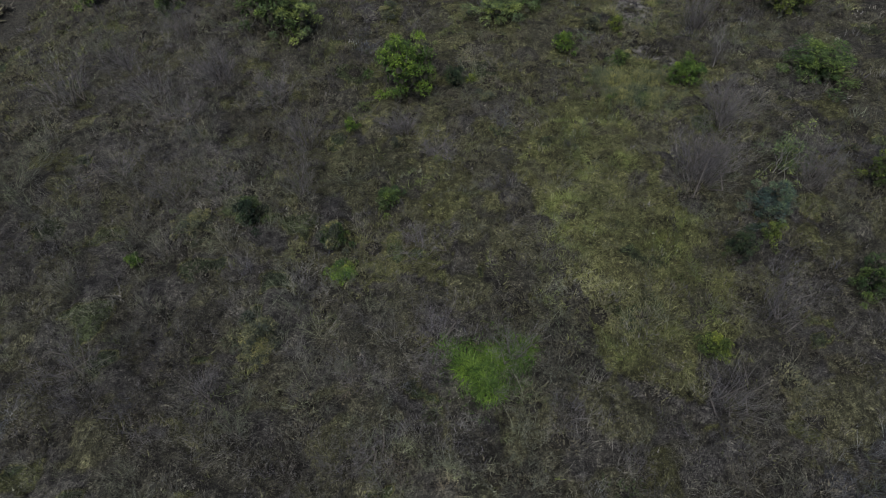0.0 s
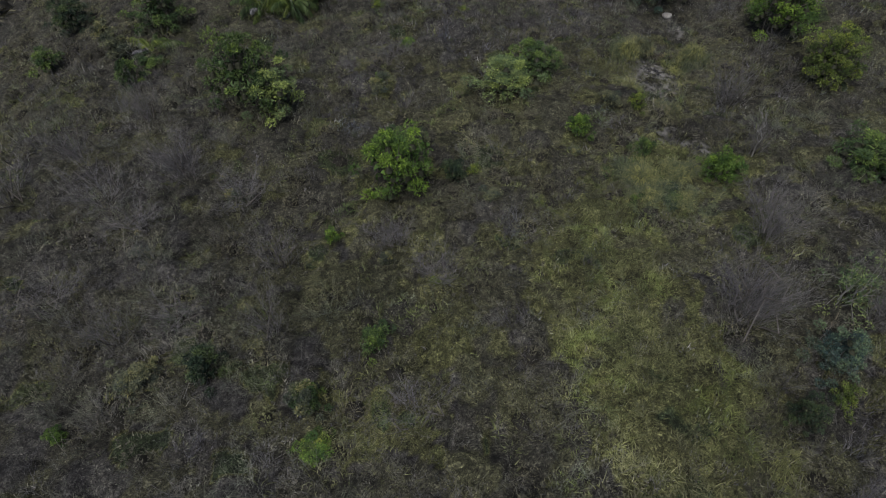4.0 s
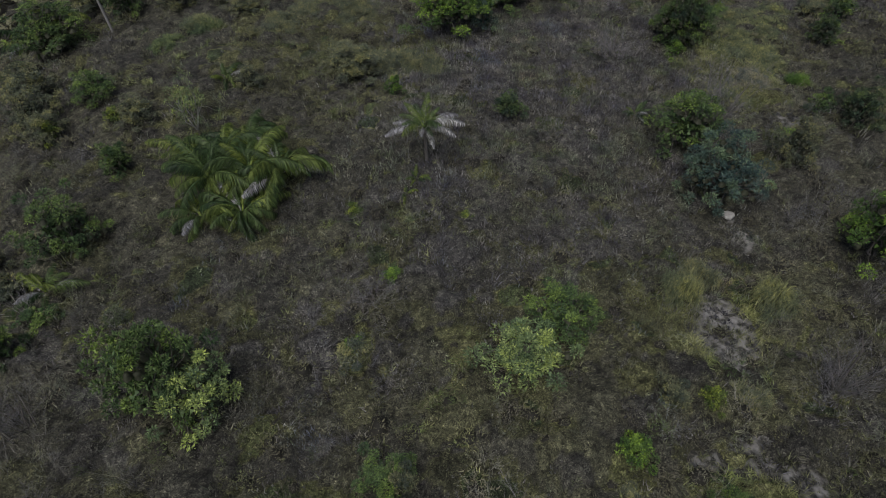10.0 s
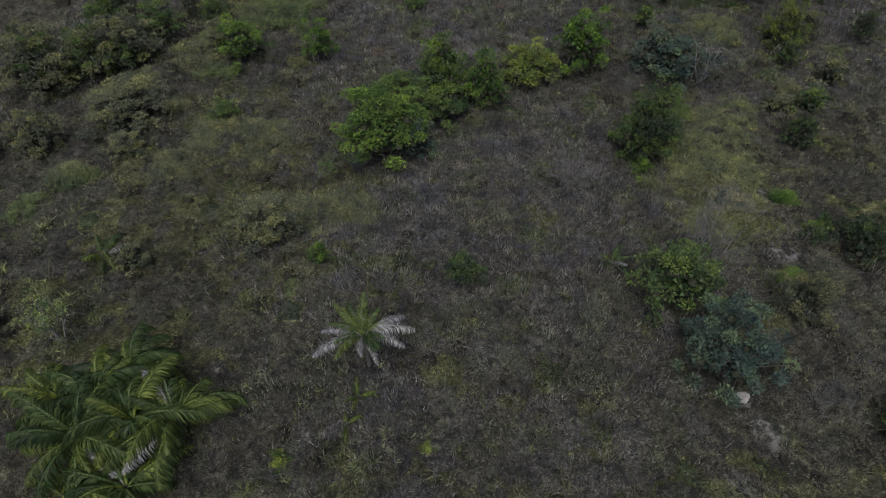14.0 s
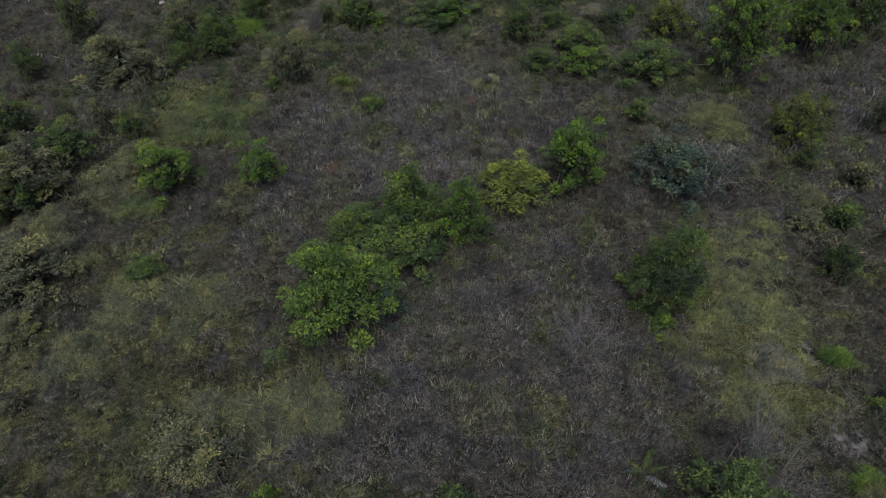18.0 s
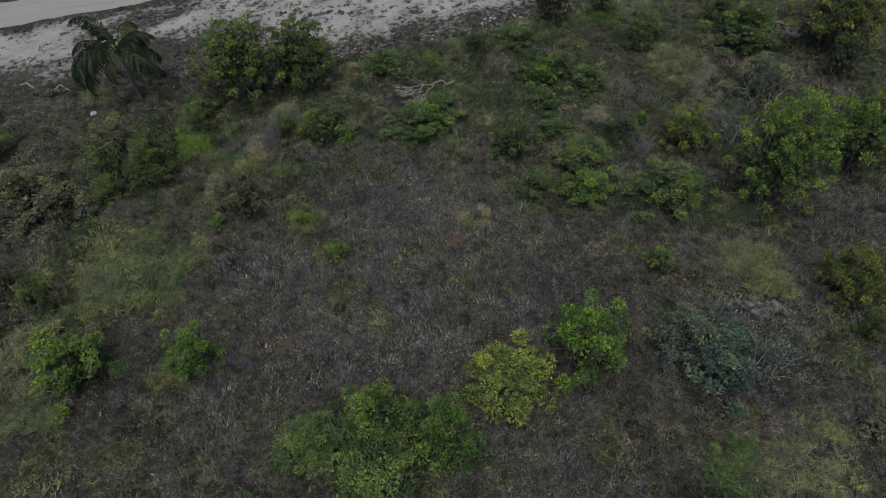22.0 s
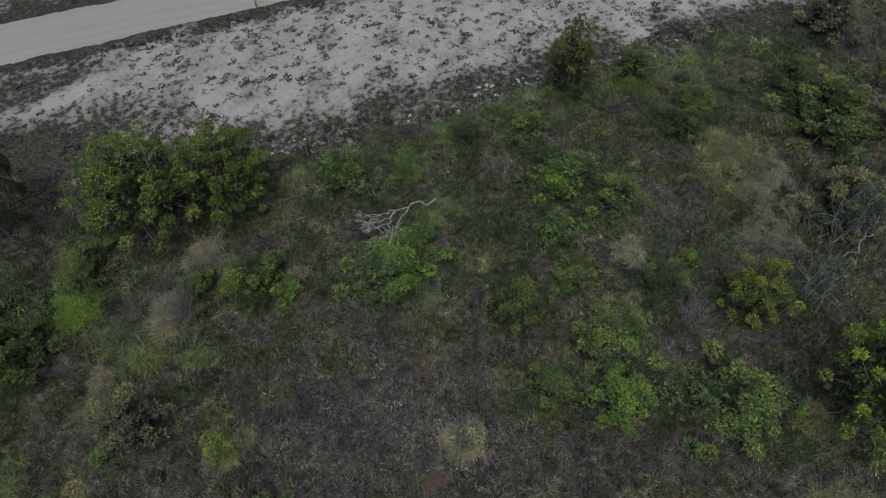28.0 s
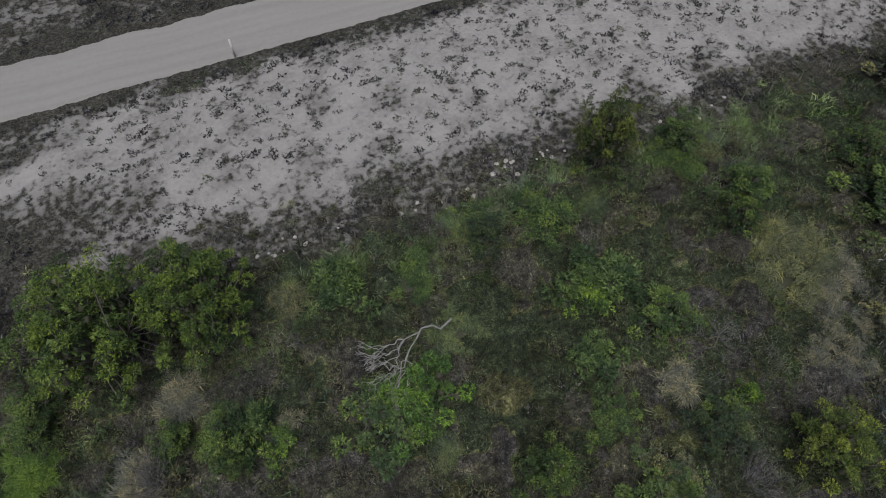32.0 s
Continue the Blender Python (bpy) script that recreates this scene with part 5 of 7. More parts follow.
plant("thin", "tree", 61.22, 127.29, 4.84, 6.37, TEAL, "broad blue-green tree with sparse leaves, pale limbs", "shrubs and trees")
plant("tuft", "shrub", 22.66, 142.55, 3.49, 3.61, LEAFY, "rounded green shrub, among green cover by the fence", "shrubs and trees")
plant("bush", "tree", 73.96, 142.31, 9.53, 5.39, LEAFY, "large spreading green tree, among green cover by the fence", "shrubs and trees")
plant("grass", "grass_clump", 37.40, 145.32, 6.04, 1.19, SEDGE, "broad clump of soft pale green long drooping grass", "shrubs and trees")
plant("bush", "shrub", 31.57, 140.62, 7.74, 2.60, LEAFY, "large spreading green shrub, among green cover by the fence", "shrubs and trees")
plant("tuft", "shrub", 30.49, 150.35, 5.07, 2.86, LEAFY, "broad green shrub, among green cover by the fence", "shrubs and trees")
plant("tuft", "shrub", 23.71, 141.25, 3.02, 1.70, BRIGHT, "rounded bright green shrub, among green cover by the fence", "shrubs and trees")
plant("tuft", "shrub", 48.62, 144.50, 6.07, 3.42, LEAFY, "broad green shrub, among green cover by the fence", "shrubs and trees")
plant("tuft", "shrub", 54.5, 133.4, 2.0, 2.2, BRIGHT, "small bright green shrub, among bleached dry grass", "shrubs and trees")
plant("bush", "shrub", 51.85, 140.77, 5.88, 3.04, LEAFY, "broad green shrub, among green cover by the fence", "shrubs and trees")
plant("tuft", "shrub", 17.00, 131.06, 3.06, 1.86, LIME, "rounded yellow-green shrub, among dry grass on the hilltop", "shrubs and trees")
plant("tuft", "shrub", 32.68, 126.13, 3.11, 1.75, PALE, "rounded pale greyish green shrub, among dry grass on the hilltop", "shrubs and trees")
plant("bush", "shrub", 46.56, 129.55, 3.38, 3.39, LEAFY, "rounded green shrub, among dry grass on the hilltop", "shrubs and trees")
plant("bush", "tree", 83.14, 153.47, 7.11, 4.99, OLIVEC, "large spreading olive tree, among green cover by the fence", "shrubs and trees")
plant("bush", "shrub", 76.77, 145.86, 5.14, 3.76, OLIVEC, "broad olive shrub, among green cover by the fence", "shrubs and trees")
plant("tuft", "shrub", 4.97, 142.88, 3.86, 3.55, LEAFY, "rounded green shrub, among green cover by the fence", "shrubs and trees")
plant("bush", "shrub", 21.97, 143.06, 4.77, 2.46, DARK, "broad dark green shrub, among green cover by the fence", "shrubs and trees")
plant("bush", "tree", -10.58, 148.17, 4.77, 6.28, LEAFY, "broad green tree, among green cover by the fence", "shrubs and trees")
plant("bush", "tree", 12.06, 133.59, 5.17, 6.19, OLIVEC, "broad olive tree, among dry grass on the hilltop", "shrubs and trees")
plant("bush", "tree", 1.19, 144.87, 5.55, 5.21, OLIVEC, "broad olive tree, among green cover by the fence", "shrubs and trees")
plant("bush", "shrub", 51.45, 132.02, 4.40, 3.53, DARK, "rounded dark green shrub, among dry grass on the hilltop", "shrubs and trees")
plant("tuft", "shrub", -4.11, 108.75, 3.55, 2.00, LEAFY, "rounded green shrub, among dry grass on the hilltop", "shrubs and trees")
plant("bush", "shrub", -13.15, 105.40, 4.91, 2.54, OLIVEC, "broad olive shrub, among dry grass on the hilltop", "shrubs and trees")
plant("bush", "tree", -17.18, 127.63, 5.35, 6.46, LEAFY, "broad green tree, among dry grass on the hilltop", "shrubs and trees")
plant("bush", "tree", -6.88, 141.19, 7.79, 4.57, OLIVEC, "large spreading olive tree, among green cover by the fence", "shrubs and trees")
plant("bush", "tree", 49.56, 90.89, 3.36, 4.42, DARK, "rounded dark green tree, among dry grass on the hilltop", "shrubs and trees")
plant("bush", "tree", 34.51, 93.70, 5.41, 7.11, LEAFY, "broad green tree, among dry grass on the hilltop", "shrubs and trees")
plant("tuft", "shrub", 33.64, 91.10, 2.16, 2.25, BRIGHT, "rounded bright green shrub, among dry grass on the hilltop", "shrubs and trees")
plant("bush", "tree", -27.38, 107.50, 5.51, 6.53, LEAFY, "broad green tree, among dry grass on the hilltop", "shrubs and trees")
plant("bush", "tree", -13.40, 110.78, 8.97, 4.63, OLIVEC, "large spreading olive tree, among dry grass on the hilltop", "shrubs and trees")
plant("bush", "tree", -21.29, 108.04, 5.61, 5.42, OLIVEC, "broad olive tree, among dry grass on the hilltop", "shrubs and trees")
plant("bush", "shrub", -4.13, 108.83, 3.67, 2.80, LEAFY, "rounded green shrub, among dry grass on the hilltop", "shrubs and trees")
plant("tuft", "shrub", -21.16, 78.12, 2.99, 2.72, LEAFY, "rounded green shrub, among dry brown scrub", "shrubs and trees")
plant("bush", "shrub", -26.46, 90.03, 5.18, 3.44, LEAFY, "broad green shrub, among dry grass on the hilltop", "shrubs and trees")
plant("bush", "shrub", -28.36, 109.11, 4.25, 4.05, PALE, "rounded pale greyish green shrub, among dry grass on the hilltop", "shrubs and trees")
plant("tree", "tree", -35.78, 104.13, 9.84, 7.5, LEAFY, "large spreading green tree, among dry grass on the hilltop", "shrubs and trees")
plant("tree", "tree", -32.92, 112.88, 8.60, 6.0, OLIVEC, "large spreading olive tree, down the wooded slope", "shrubs and trees")
plant("bush", "tree", -34.06, 92.46, 7.52, 5.5, OLIVEC, "broad olive tree, down the wooded slope", "shrubs and trees")
plant("tree", "tree", -23.05, 120.42, 10.27, 7.05, OLIVEC, "large spreading olive tree, among dry grass on the hilltop", "shrubs and trees")
plant("tree", "tree", -15.19, 122.84, 9.93, 6.00, OLIVEC, "large spreading olive tree, among dry grass on the hilltop", "shrubs and trees")
plant("bush", "tree", -31.68, 87.44, 5.72, 5.14, OLIVEC, "broad olive tree, among dry grass on the hilltop", "shrubs and trees")
plant("bush", "shrub", -29.59, 84.49, 4.36, 3.38, OLIVEC, "rounded olive shrub, among dry brown scrub", "shrubs and trees")
plant("tuft", "shrub", -22.30, 61.60, 2.85, 1.61, LEAFY, "rounded green shrub, among dry brown scrub", "shrubs and trees")
plant("bush", "shrub", -0.66, 90.61, 7.03, 3.63, OLIVEC, "large spreading olive shrub, among dry grass on the hilltop", "shrubs and trees")
plant("tuft", "shrub", 45.98, 78.25, 3.16, 3.84, DARK, "rounded dark green shrub, among dry brown scrub", "shrubs and trees")
plant("tuft", "shrub", 2.06, 63.30, 2.04, 1.15, BRIGHT, "rounded bright green shrub, among dry brown scrub", "shrubs and trees")
plant("tuft", "shrub", 14.58, 45.99, 1.58, 0.89, OLIVEC, "small olive shrub, among dry brown scrub", "shrubs and trees")
plant("bush", "tree", -33.67, 73.37, 5.61, 5.12, DARK, "broad dark green tree, among dry brown scrub", "shrubs and trees")
plant("tuft", "shrub", -25.62, 64.47, 3.45, 3.16, OLIVEC, "rounded olive shrub, among dry brown scrub", "shrubs and trees")
plant("tuft", "shrub", -0.81, 56.73, 2.74, 1.56, OLIVEC, "rounded olive shrub, among dry brown scrub", "shrubs and trees")
plant("tuft", "shrub", -34.04, 65.91, 3.26, 3.05, LEAFY, "rounded green shrub, among dry brown scrub", "shrubs and trees")
plant("tuft", "shrub", -11.49, 27.14, 2.70, 3.55, DARK, "rounded dark green shrub, among dry brown scrub", "shrubs and trees")
plant("bush", "shrub", 21.08, 21.32, 2.23, 2.93, DARK, "rounded dark green shrub, among dry brown scrub", "shrubs and trees")
plant("tuft", "shrub", -18.58, 23.96, 1.27, 1.67, BRIGHT, "small bright green shrub, among dry brown scrub", "shrubs and trees")
plant("bush", "shrub", -15.23, 26.66, 3.51, 1.81, OLIVEC, "rounded olive shrub, among dry brown scrub", "shrubs and trees")
plant("tuft", "shrub", -10.28, 17.67, 2.92, 2.77, OLIVEC, "rounded olive shrub, among dry brown scrub", "shrubs and trees")
plant("tuft", "shrub", -5.42, 22.20, 2.23, 1.26, BRIGHT, "rounded bright green shrub, among dry brown scrub", "shrubs and trees")
plant("grass", "grass_clump", 2.79, 14.12, 4.78, 1.84, VIVID, "broad clump of vivid green long drooping grass", "shrubs and trees")
plant("grass", "grass_clump", 5.13, 15.35, 3.53, 1.40, VIVID, "rounded clump of vivid green long drooping grass", "shrubs and trees")
plant("bush", "tree", -17.27, 122.93, 3.75, 4.94, OLIVEC, "rounded olive tree, among dry grass on the hilltop", "shrubs and trees")
plant("bush", "tree", -15.97, 142.52, 3.75, 4.94, LEAFY, "rounded green tree, among green cover by the fence", "shrubs and trees")
plant("bush", "tree", -16.91, 133.56, 5.57, 4.72, LEAFY, "broad green tree, among dry grass on the hilltop", "shrubs and trees")
plant("grass", "grass_clump", -7.24, 122.21, 8.43, 1.70, OLIVEC, "large spreading clump of olive long drooping grass", "shrubs and trees")
plant("grass", "grass_clump", 1.07, 130.75, 9.31, 1.70, SEDGE, "large spreading clump of soft pale green long drooping grass", "shrubs and trees")
plant("bush", "tree", -6.41, 139.39, 9.03, 4.93, OLIVEC, "large spreading olive tree, among green cover by the fence", "shrubs and trees")
plant("grass", "grass_clump", -13.13, 117.38, 6.65, 1.70, OLIVEC, "broad clump of olive long drooping grass", "shrubs and trees")
plant("grass", "grass_clump", -15.62, 112.61, 5.47, 1.70, OLIVEC, "broad clump of olive long drooping grass", "shrubs and trees")
plant("grass", "grass_clump", -5.68, 105.42, 6.46, 1.70, OLIVEC, "broad clump of olive long drooping grass", "shrubs and trees")
plant("grass", "grass_clump", -0.23, 105.17, 6.63, 1.70, OLIVEC, "broad clump of olive long drooping grass", "shrubs and trees")
plant("grass", "grass_clump", -9.42, 102.96, 4.96, 1.70, OLIVEC, "broad clump of olive long drooping grass", "shrubs and trees")
plant("grass", "grass_clump", 0.20, 93.07, 6.09, 1.70, OLIVEC, "broad clump of olive long drooping grass", "shrubs and trees")
plant("grass", "grass_clump", 5.75, 92.09, 7.08, 1.70, OLIVEC, "large spreading clump of olive long drooping grass", "shrubs and trees")
plant("bush", "shrub", 58.61, 107.68, 5.46, 3.72, LIME, "broad yellow-green shrub, among dry grass on the hilltop", "shrubs and trees")
plant("grass", "grass_clump", 36.87, 83.44, 5.78, 1.63, STRAWY, "broad clump of straw-yellow long drooping grass", "shrubs and trees")
plant("tuft", "shrub", 50.19, 91.39, 3.35, 3.05, LEAFY, "rounded green shrub, among dry grass on the hilltop", "shrubs and trees")
plant("bush", "tree", 34.37, 93.74, 5.33, 5.54, LEAFY, "broad green tree, among dry grass on the hilltop", "shrubs and trees")
plant("grass", "grass_clump", 40.44, 97.50, 5.78, 1.70, LEAFY, "broad clump of green long drooping grass", "shrubs and trees")
plant("grass", "grass_clump", 44.09, 84.34, 2.98, 1.70, BRIGHT, "rounded clump of bright green long drooping grass", "shrubs and trees")
plant("bush", "tree", -14.92, 120.81, 4.33, 4.25, LEAFY, "rounded green tree, among dry grass on the hilltop", "shrubs and trees")
plant("grass", "grass_clump", 25.0, 61.5, 4.2, 3.4, OLIVEC, "tall clump of olive drooping grass beside bare sand", "shrubs and trees")
plant("grass", "grass_clump", 23.99, 50.99, 3.66, 1.70, OLIVEC, "rounded clump of olive long drooping grass", "shrubs and trees")
plant("bush", "shrub", 24.43, 41.31, 3.10, 3.07, BRIGHT, "rounded bright green shrub, among dry brown scrub", "shrubs and trees")
plant("tuft", "shrub", 19.78, 44.57, 2.06, 2.41, LEAFY, "rounded green shrub, among dry brown scrub", "shrubs and trees")
plant("tuft", "shrub", 21.29, 50.89, 1.85, 2.43, LIME, "small yellow-green shrub, among dry brown scrub", "shrubs and trees")
plant("tuft", "shrub", 6.74, 41.05, 2.32, 1.31, OLIVEC, "rounded olive shrub, among dry brown scrub", "shrubs and trees")
plant("tuft", "shrub", -23.59, 59.03, 2.87, 3.77, LEAFY, "rounded green shrub, among dry brown scrub", "shrubs and trees")
plant("tuft", "shrub", -28.10, 67.78, 2.70, 3.30, OLIVEC, "rounded olive shrub, among dry brown scrub", "shrubs and trees")
plant("bush", "shrub", -20.79, 84.53, 4.61, 3.28, OLIVEC, "broad olive shrub, among dry brown scrub", "shrubs and trees")
plant("tuft", "shrub", -23.43, 85.58, 2.00, 2.29, LIME, "rounded yellow-green shrub, among dry grass on the hilltop", "shrubs and trees")
plant("grass", "grass_clump", 53.31, 112.00, 7.84, 1.70, STRAWY, "large spreading clump of straw-yellow long drooping grass", "shrubs and trees")
plant("thin", "tree", 58.01, 107.09, 4.72, 6.21, LIME, "broad yellow-green tree with sparse leaves, pale limbs", "shrubs and trees")
plant("bush", "shrub", 56.37, 103.08, 2.93, 3.85, LEAFY, "rounded green shrub, among dry grass on the hilltop", "shrubs and trees")
plant("grass", "grass_clump", 54.10, 98.92, 3.66, 1.70, OLIVEC, "rounded clump of olive long drooping grass", "shrubs and trees")
plant("grass", "grass_clump", 32.62, 126.15, 4.20, 1.37, PALE, "rounded clump of pale greyish green long drooping grass", "shrubs and trees")
plant("grass", "grass_clump", 55.55, 118.84, 4.42, 1.70, STRAWY, "rounded clump of straw-yellow long drooping grass", "shrubs and trees")
plant("tuft", "shrub", 45.06, 114.71, 2.95, 3.05, LEAFY, "rounded green shrub, among dry grass on the hilltop", "shrubs and trees")
plant("bush", "tree", 61.91, 107.57, 3.45, 4.25, OLIVEC, "rounded olive tree, among dry grass on the hilltop", "shrubs and trees")
plant("bush", "tree", -4.93, 127.54, 3.90, 5.13, LEAFY, "rounded green tree, among dry grass on the hilltop", "shrubs and trees")
plant("grass", "grass_clump", -2.72, 122.92, 4.73, 1.70, OLIVEC, "broad clump of olive long drooping grass", "shrubs and trees")
plant("bush", "tree", -7.75, 130.52, 3.43, 4.52, OLIVEC, "rounded olive tree, among dry grass on the hilltop", "shrubs and trees")
plant("bush", "shrub", 0.29, 139.24, 3.90, 3.37, LEAFY, "rounded green shrub, among green cover by the fence", "shrubs and trees")
plant("tuft", "shrub", 54.03, 95.33, 3.55, 3.28, LEAFY, "rounded green shrub, among dry grass on the hilltop", "shrubs and trees")
plant("tuft", "shrub", 51.04, 96.58, 3.59, 2.04, OLIVEC, "rounded olive shrub, among dry grass on the hilltop", "shrubs and trees")
plant("tuft", "shrub", 43.87, 79.76, 2.79, 2.74, LEAFY, "rounded green shrub, among dry brown scrub", "shrubs and trees")
plant("grass", "grass_clump", 39.30, 75.93, 3.36, 1.70, BRIGHT, "rounded clump of bright green long drooping grass", "shrubs and trees")
plant("tuft", "shrub", 59.33, 99.39, 3.77, 3.58, OLIVEC, "rounded olive shrub, among dry grass on the hilltop", "shrubs and trees")
plant("bush", "tree", 67.65, 105.58, 3.28, 4.32, DARK, "rounded dark green tree, among dry grass on the hilltop", "shrubs and trees")
plant("bush", "tree", 4.25, 140.27, 4.21, 5.54, LEAFY, "rounded green tree, among green cover by the fence", "shrubs and trees")
plant("bush", "shrub", 17.54, 143.30, 3.50, 3.58, LEAFY, "rounded green shrub, among green cover by the fence", "shrubs and trees")
plant("grass", "grass_clump", 14.80, 143.00, 3.42, 1.70, PALE, "rounded clump of pale greyish green long drooping grass", "shrubs and trees")
plant("bush", "tree", 0.41, 141.88, 3.71, 4.61, LEAFY, "rounded green tree, among green cover by the fence", "shrubs and trees")
plant("grass", "grass_clump", 9.56, 136.82, 5.32, 1.50, OLIVEC, "broad clump of olive long drooping grass", "shrubs and trees")
plant("tuft", "shrub", 9.62, 132.86, 2.53, 1.74, LEAFY, "rounded green shrub, among dry grass on the hilltop", "shrubs and trees")
plant("bush", "shrub", 63.26, 147.34, 5.69, 3.96, LEAFY, "broad green shrub, among green cover by the fence", "shrubs and trees")
plant("bush", "tree", 75.44, 142.32, 7.02, 6.05, LEAFY, "large spreading green tree, among green cover by the fence", "shrubs and trees")
plant("grass", "grass_clump", 65.39, 142.91, 7.51, 1.70, STRAWY, "large spreading clump of straw-yellow long drooping grass", "shrubs and trees")
plant("grass", "grass_clump", 63.48, 134.74, 6.29, 1.70, PALE, "broad clump of pale greyish green long drooping grass", "shrubs and trees")
plant("bush", "shrub", 47.16, 150.51, 5.61, 2.90, LEAFY, "broad green shrub, among green cover by the fence", "shrubs and trees")
plant("bush", "shrub", 42.18, 151.04, 4.12, 3.00, DARK, "rounded dark green shrub, among green cover by the fence", "shrubs and trees")
plant("tuft", "shrub", 47.83, 143.42, 3.94, 2.80, BRIGHT, "rounded bright green shrub, among green cover by the fence", "shrubs and trees")
plant("bush", "shrub", 60.58, 153.89, 4.47, 3.63, LEAFY, "rounded green shrub, among green cover by the fence", "shrubs and trees")
plant("grass", "grass_clump", 18.92, 39.26, 5.05, 1.70, STRAWY, "broad clump of straw-yellow long drooping grass", "shrubs and trees")
plant("grass", "grass_clump", 22.63, 37.97, 5.13, 1.70, STRAWY, "broad clump of straw-yellow long drooping grass", "shrubs and trees")
plant("tuft", "shrub", -5.83, 24.79, 2.39, 3.15, OLIVEC, "rounded olive shrub, among dry brown scrub", "shrubs and trees")
plant("tuft", "shrub", 16.95, 13.84, 1.38, 1.81, LIME, "small yellow-green shrub, among dry brown scrub", "shrubs and trees")
plant("tuft", "shrub", -10.05, 17.18, 2.43, 1.44, OLIVEC, "rounded olive shrub, among dry brown scrub", "shrubs and trees")
plant("tuft", "shrub", -29.02, 84.22, 2.19, 2.61, LIME, "rounded yellow-green shrub, among dry brown scrub", "shrubs and trees")
plant("grass", "grass_clump", 1.36, 92.09, 10.39, 1.70, OLIVEC, "large spreading clump of olive long drooping grass", "shrubs and trees")
plant("bush", "shrub", -10.95, 89.74, 3.38, 2.64, OLIVEC, "rounded olive shrub, among dry grass on the hilltop", "shrubs and trees")
plant("grass", "grass_clump", 41.69, 89.51, 7.31, 1.70, STRAWY, "large spreading clump of straw-yellow long drooping grass", "shrubs and trees")
plant("grass", "grass_clump", 18.51, 42.25, 4.76, 1.70, STRAWY, "broad clump of straw-yellow long drooping grass", "shrubs and trees")
plant("grass", "grass_clump", 21.92, 41.90, 4.12, 1.70, STRAWY, "rounded clump of straw-yellow long drooping grass", "shrubs and trees")
plant("grass", "grass_clump", 24.91, 41.81, 3.65, 1.32, BRIGHT, "rounded clump of bright green long drooping grass", "shrubs and trees")
plant("tuft", "shrub", 15.40, 48.07, 2.42, 2.76, BRIGHT, "rounded bright green shrub, among dry brown scrub", "shrubs and trees")
plant("bush", "shrub", 1.01, 48.00, 3.97, 2.05, LEAFY, "rounded green shrub, among dry brown scrub", "shrubs and trees")
plant("tuft", "shrub", 4.37, 43.92, 1.83, 2.38, DARK, "small dark green shrub, among dry brown scrub", "shrubs and trees")
plant("tuft", "shrub", 1.97, 47.73, 2.15, 2.83, OLIVEC, "rounded olive shrub, among dry brown scrub", "shrubs and trees")
plant("grass", "grass_clump", 0.20, 92.53, 7.78, 1.70, OLIVEC, "large spreading clump of olive long drooping grass", "shrubs and trees")
plant("grass", "grass_clump", 6.24, 92.21, 6.24, 1.70, OLIVEC, "broad clump of olive long drooping grass", "shrubs and trees")
plant("grass", "grass_clump", -9.41, 101.19, 6.55, 1.70, OLIVEC, "broad clump of olive long drooping grass", "shrubs and trees")
plant("grass", "grass_clump", -3.56, 105.81, 10.20, 1.70, OLIVEC, "large spreading clump of olive long drooping grass", "shrubs and trees")
plant("grass", "grass_clump", -17.52, 101.85, 4.66, 1.70, SEDGE, "broad clump of soft pale green long drooping grass", "shrubs and trees")
plant("grass", "grass_clump", -20.94, 98.91, 4.93, 1.70, SEDGE, "broad clump of soft pale green long drooping grass", "shrubs and trees")
plant("grass", "grass_clump", -15.86, 115.09, 6.54, 1.70, STRAWY, "broad clump of straw-yellow long drooping grass", "shrubs and trees")
plant("bush", "tree", -22.77, 119.88, 5.55, 6.71, LEAFY, "broad green tree, among dry grass on the hilltop", "shrubs and trees")
plant("bush", "tree", -18.37, 121.41, 6.43, 5.52, LEAFY, "broad green tree, among dry grass on the hilltop", "shrubs and trees")
plant("grass", "grass_clump", -12.18, 117.55, 6.24, 1.70, OLIVEC, "broad clump of olive long drooping grass", "shrubs and trees")
plant("grass", "grass_clump", -25.08, 128.54, 5.21, 1.70, SEDGE, "broad clump of soft pale green long drooping grass", "shrubs and trees")
plant("bush", "tree", -11.34, 127.01, 6.13, 4.82, LEAFY, "broad green tree, among dry grass on the hilltop", "shrubs and trees")
plant("grass", "grass_clump", -5.60, 119.79, 6.44, 1.70, OLIVEC, "broad clump of olive long drooping grass", "shrubs and trees")
plant("grass", "grass_clump", 38.66, 74.53, 4.34, 1.70, OLIVEC, "rounded clump of olive long drooping grass", "shrubs and trees")
plant("bush", "tree", -3.9, 122.4, 6.4, 4.2, OLIVEC, "broad olive tree among long drooping grass", "shrubs and trees")
plant("tuft", "shrub", -0.69, 70.28, 1.59, 1.09, LIME, "small yellow-green shrub, among dry brown scrub", "shrubs and trees")
plant("tuft", "shrub", 8.28, 68.94, 1.43, 0.80, LIME, "small yellow-green shrub, among dry brown scrub", "shrubs and trees")
plant("grass", "grass_clump", -5.47, 104.64, 5.77, 1.70, OLIVEC, "broad clump of olive long drooping grass", "shrubs and trees")
plant("grass", "grass_clump", -0.77, 103.50, 6.56, 1.70, OLIVEC, "broad clump of olive long drooping grass", "shrubs and trees")
plant("grass", "grass_clump", -9.23, 111.91, 4.16, 1.70, OLIVEC, "rounded clump of olive long drooping grass", "shrubs and trees")
plant("bush", "tree", -1.9, 119.6, 6.4, 5.6, BRIGHT, "broad bright green tree beside long drooping grass", "shrubs and trees")
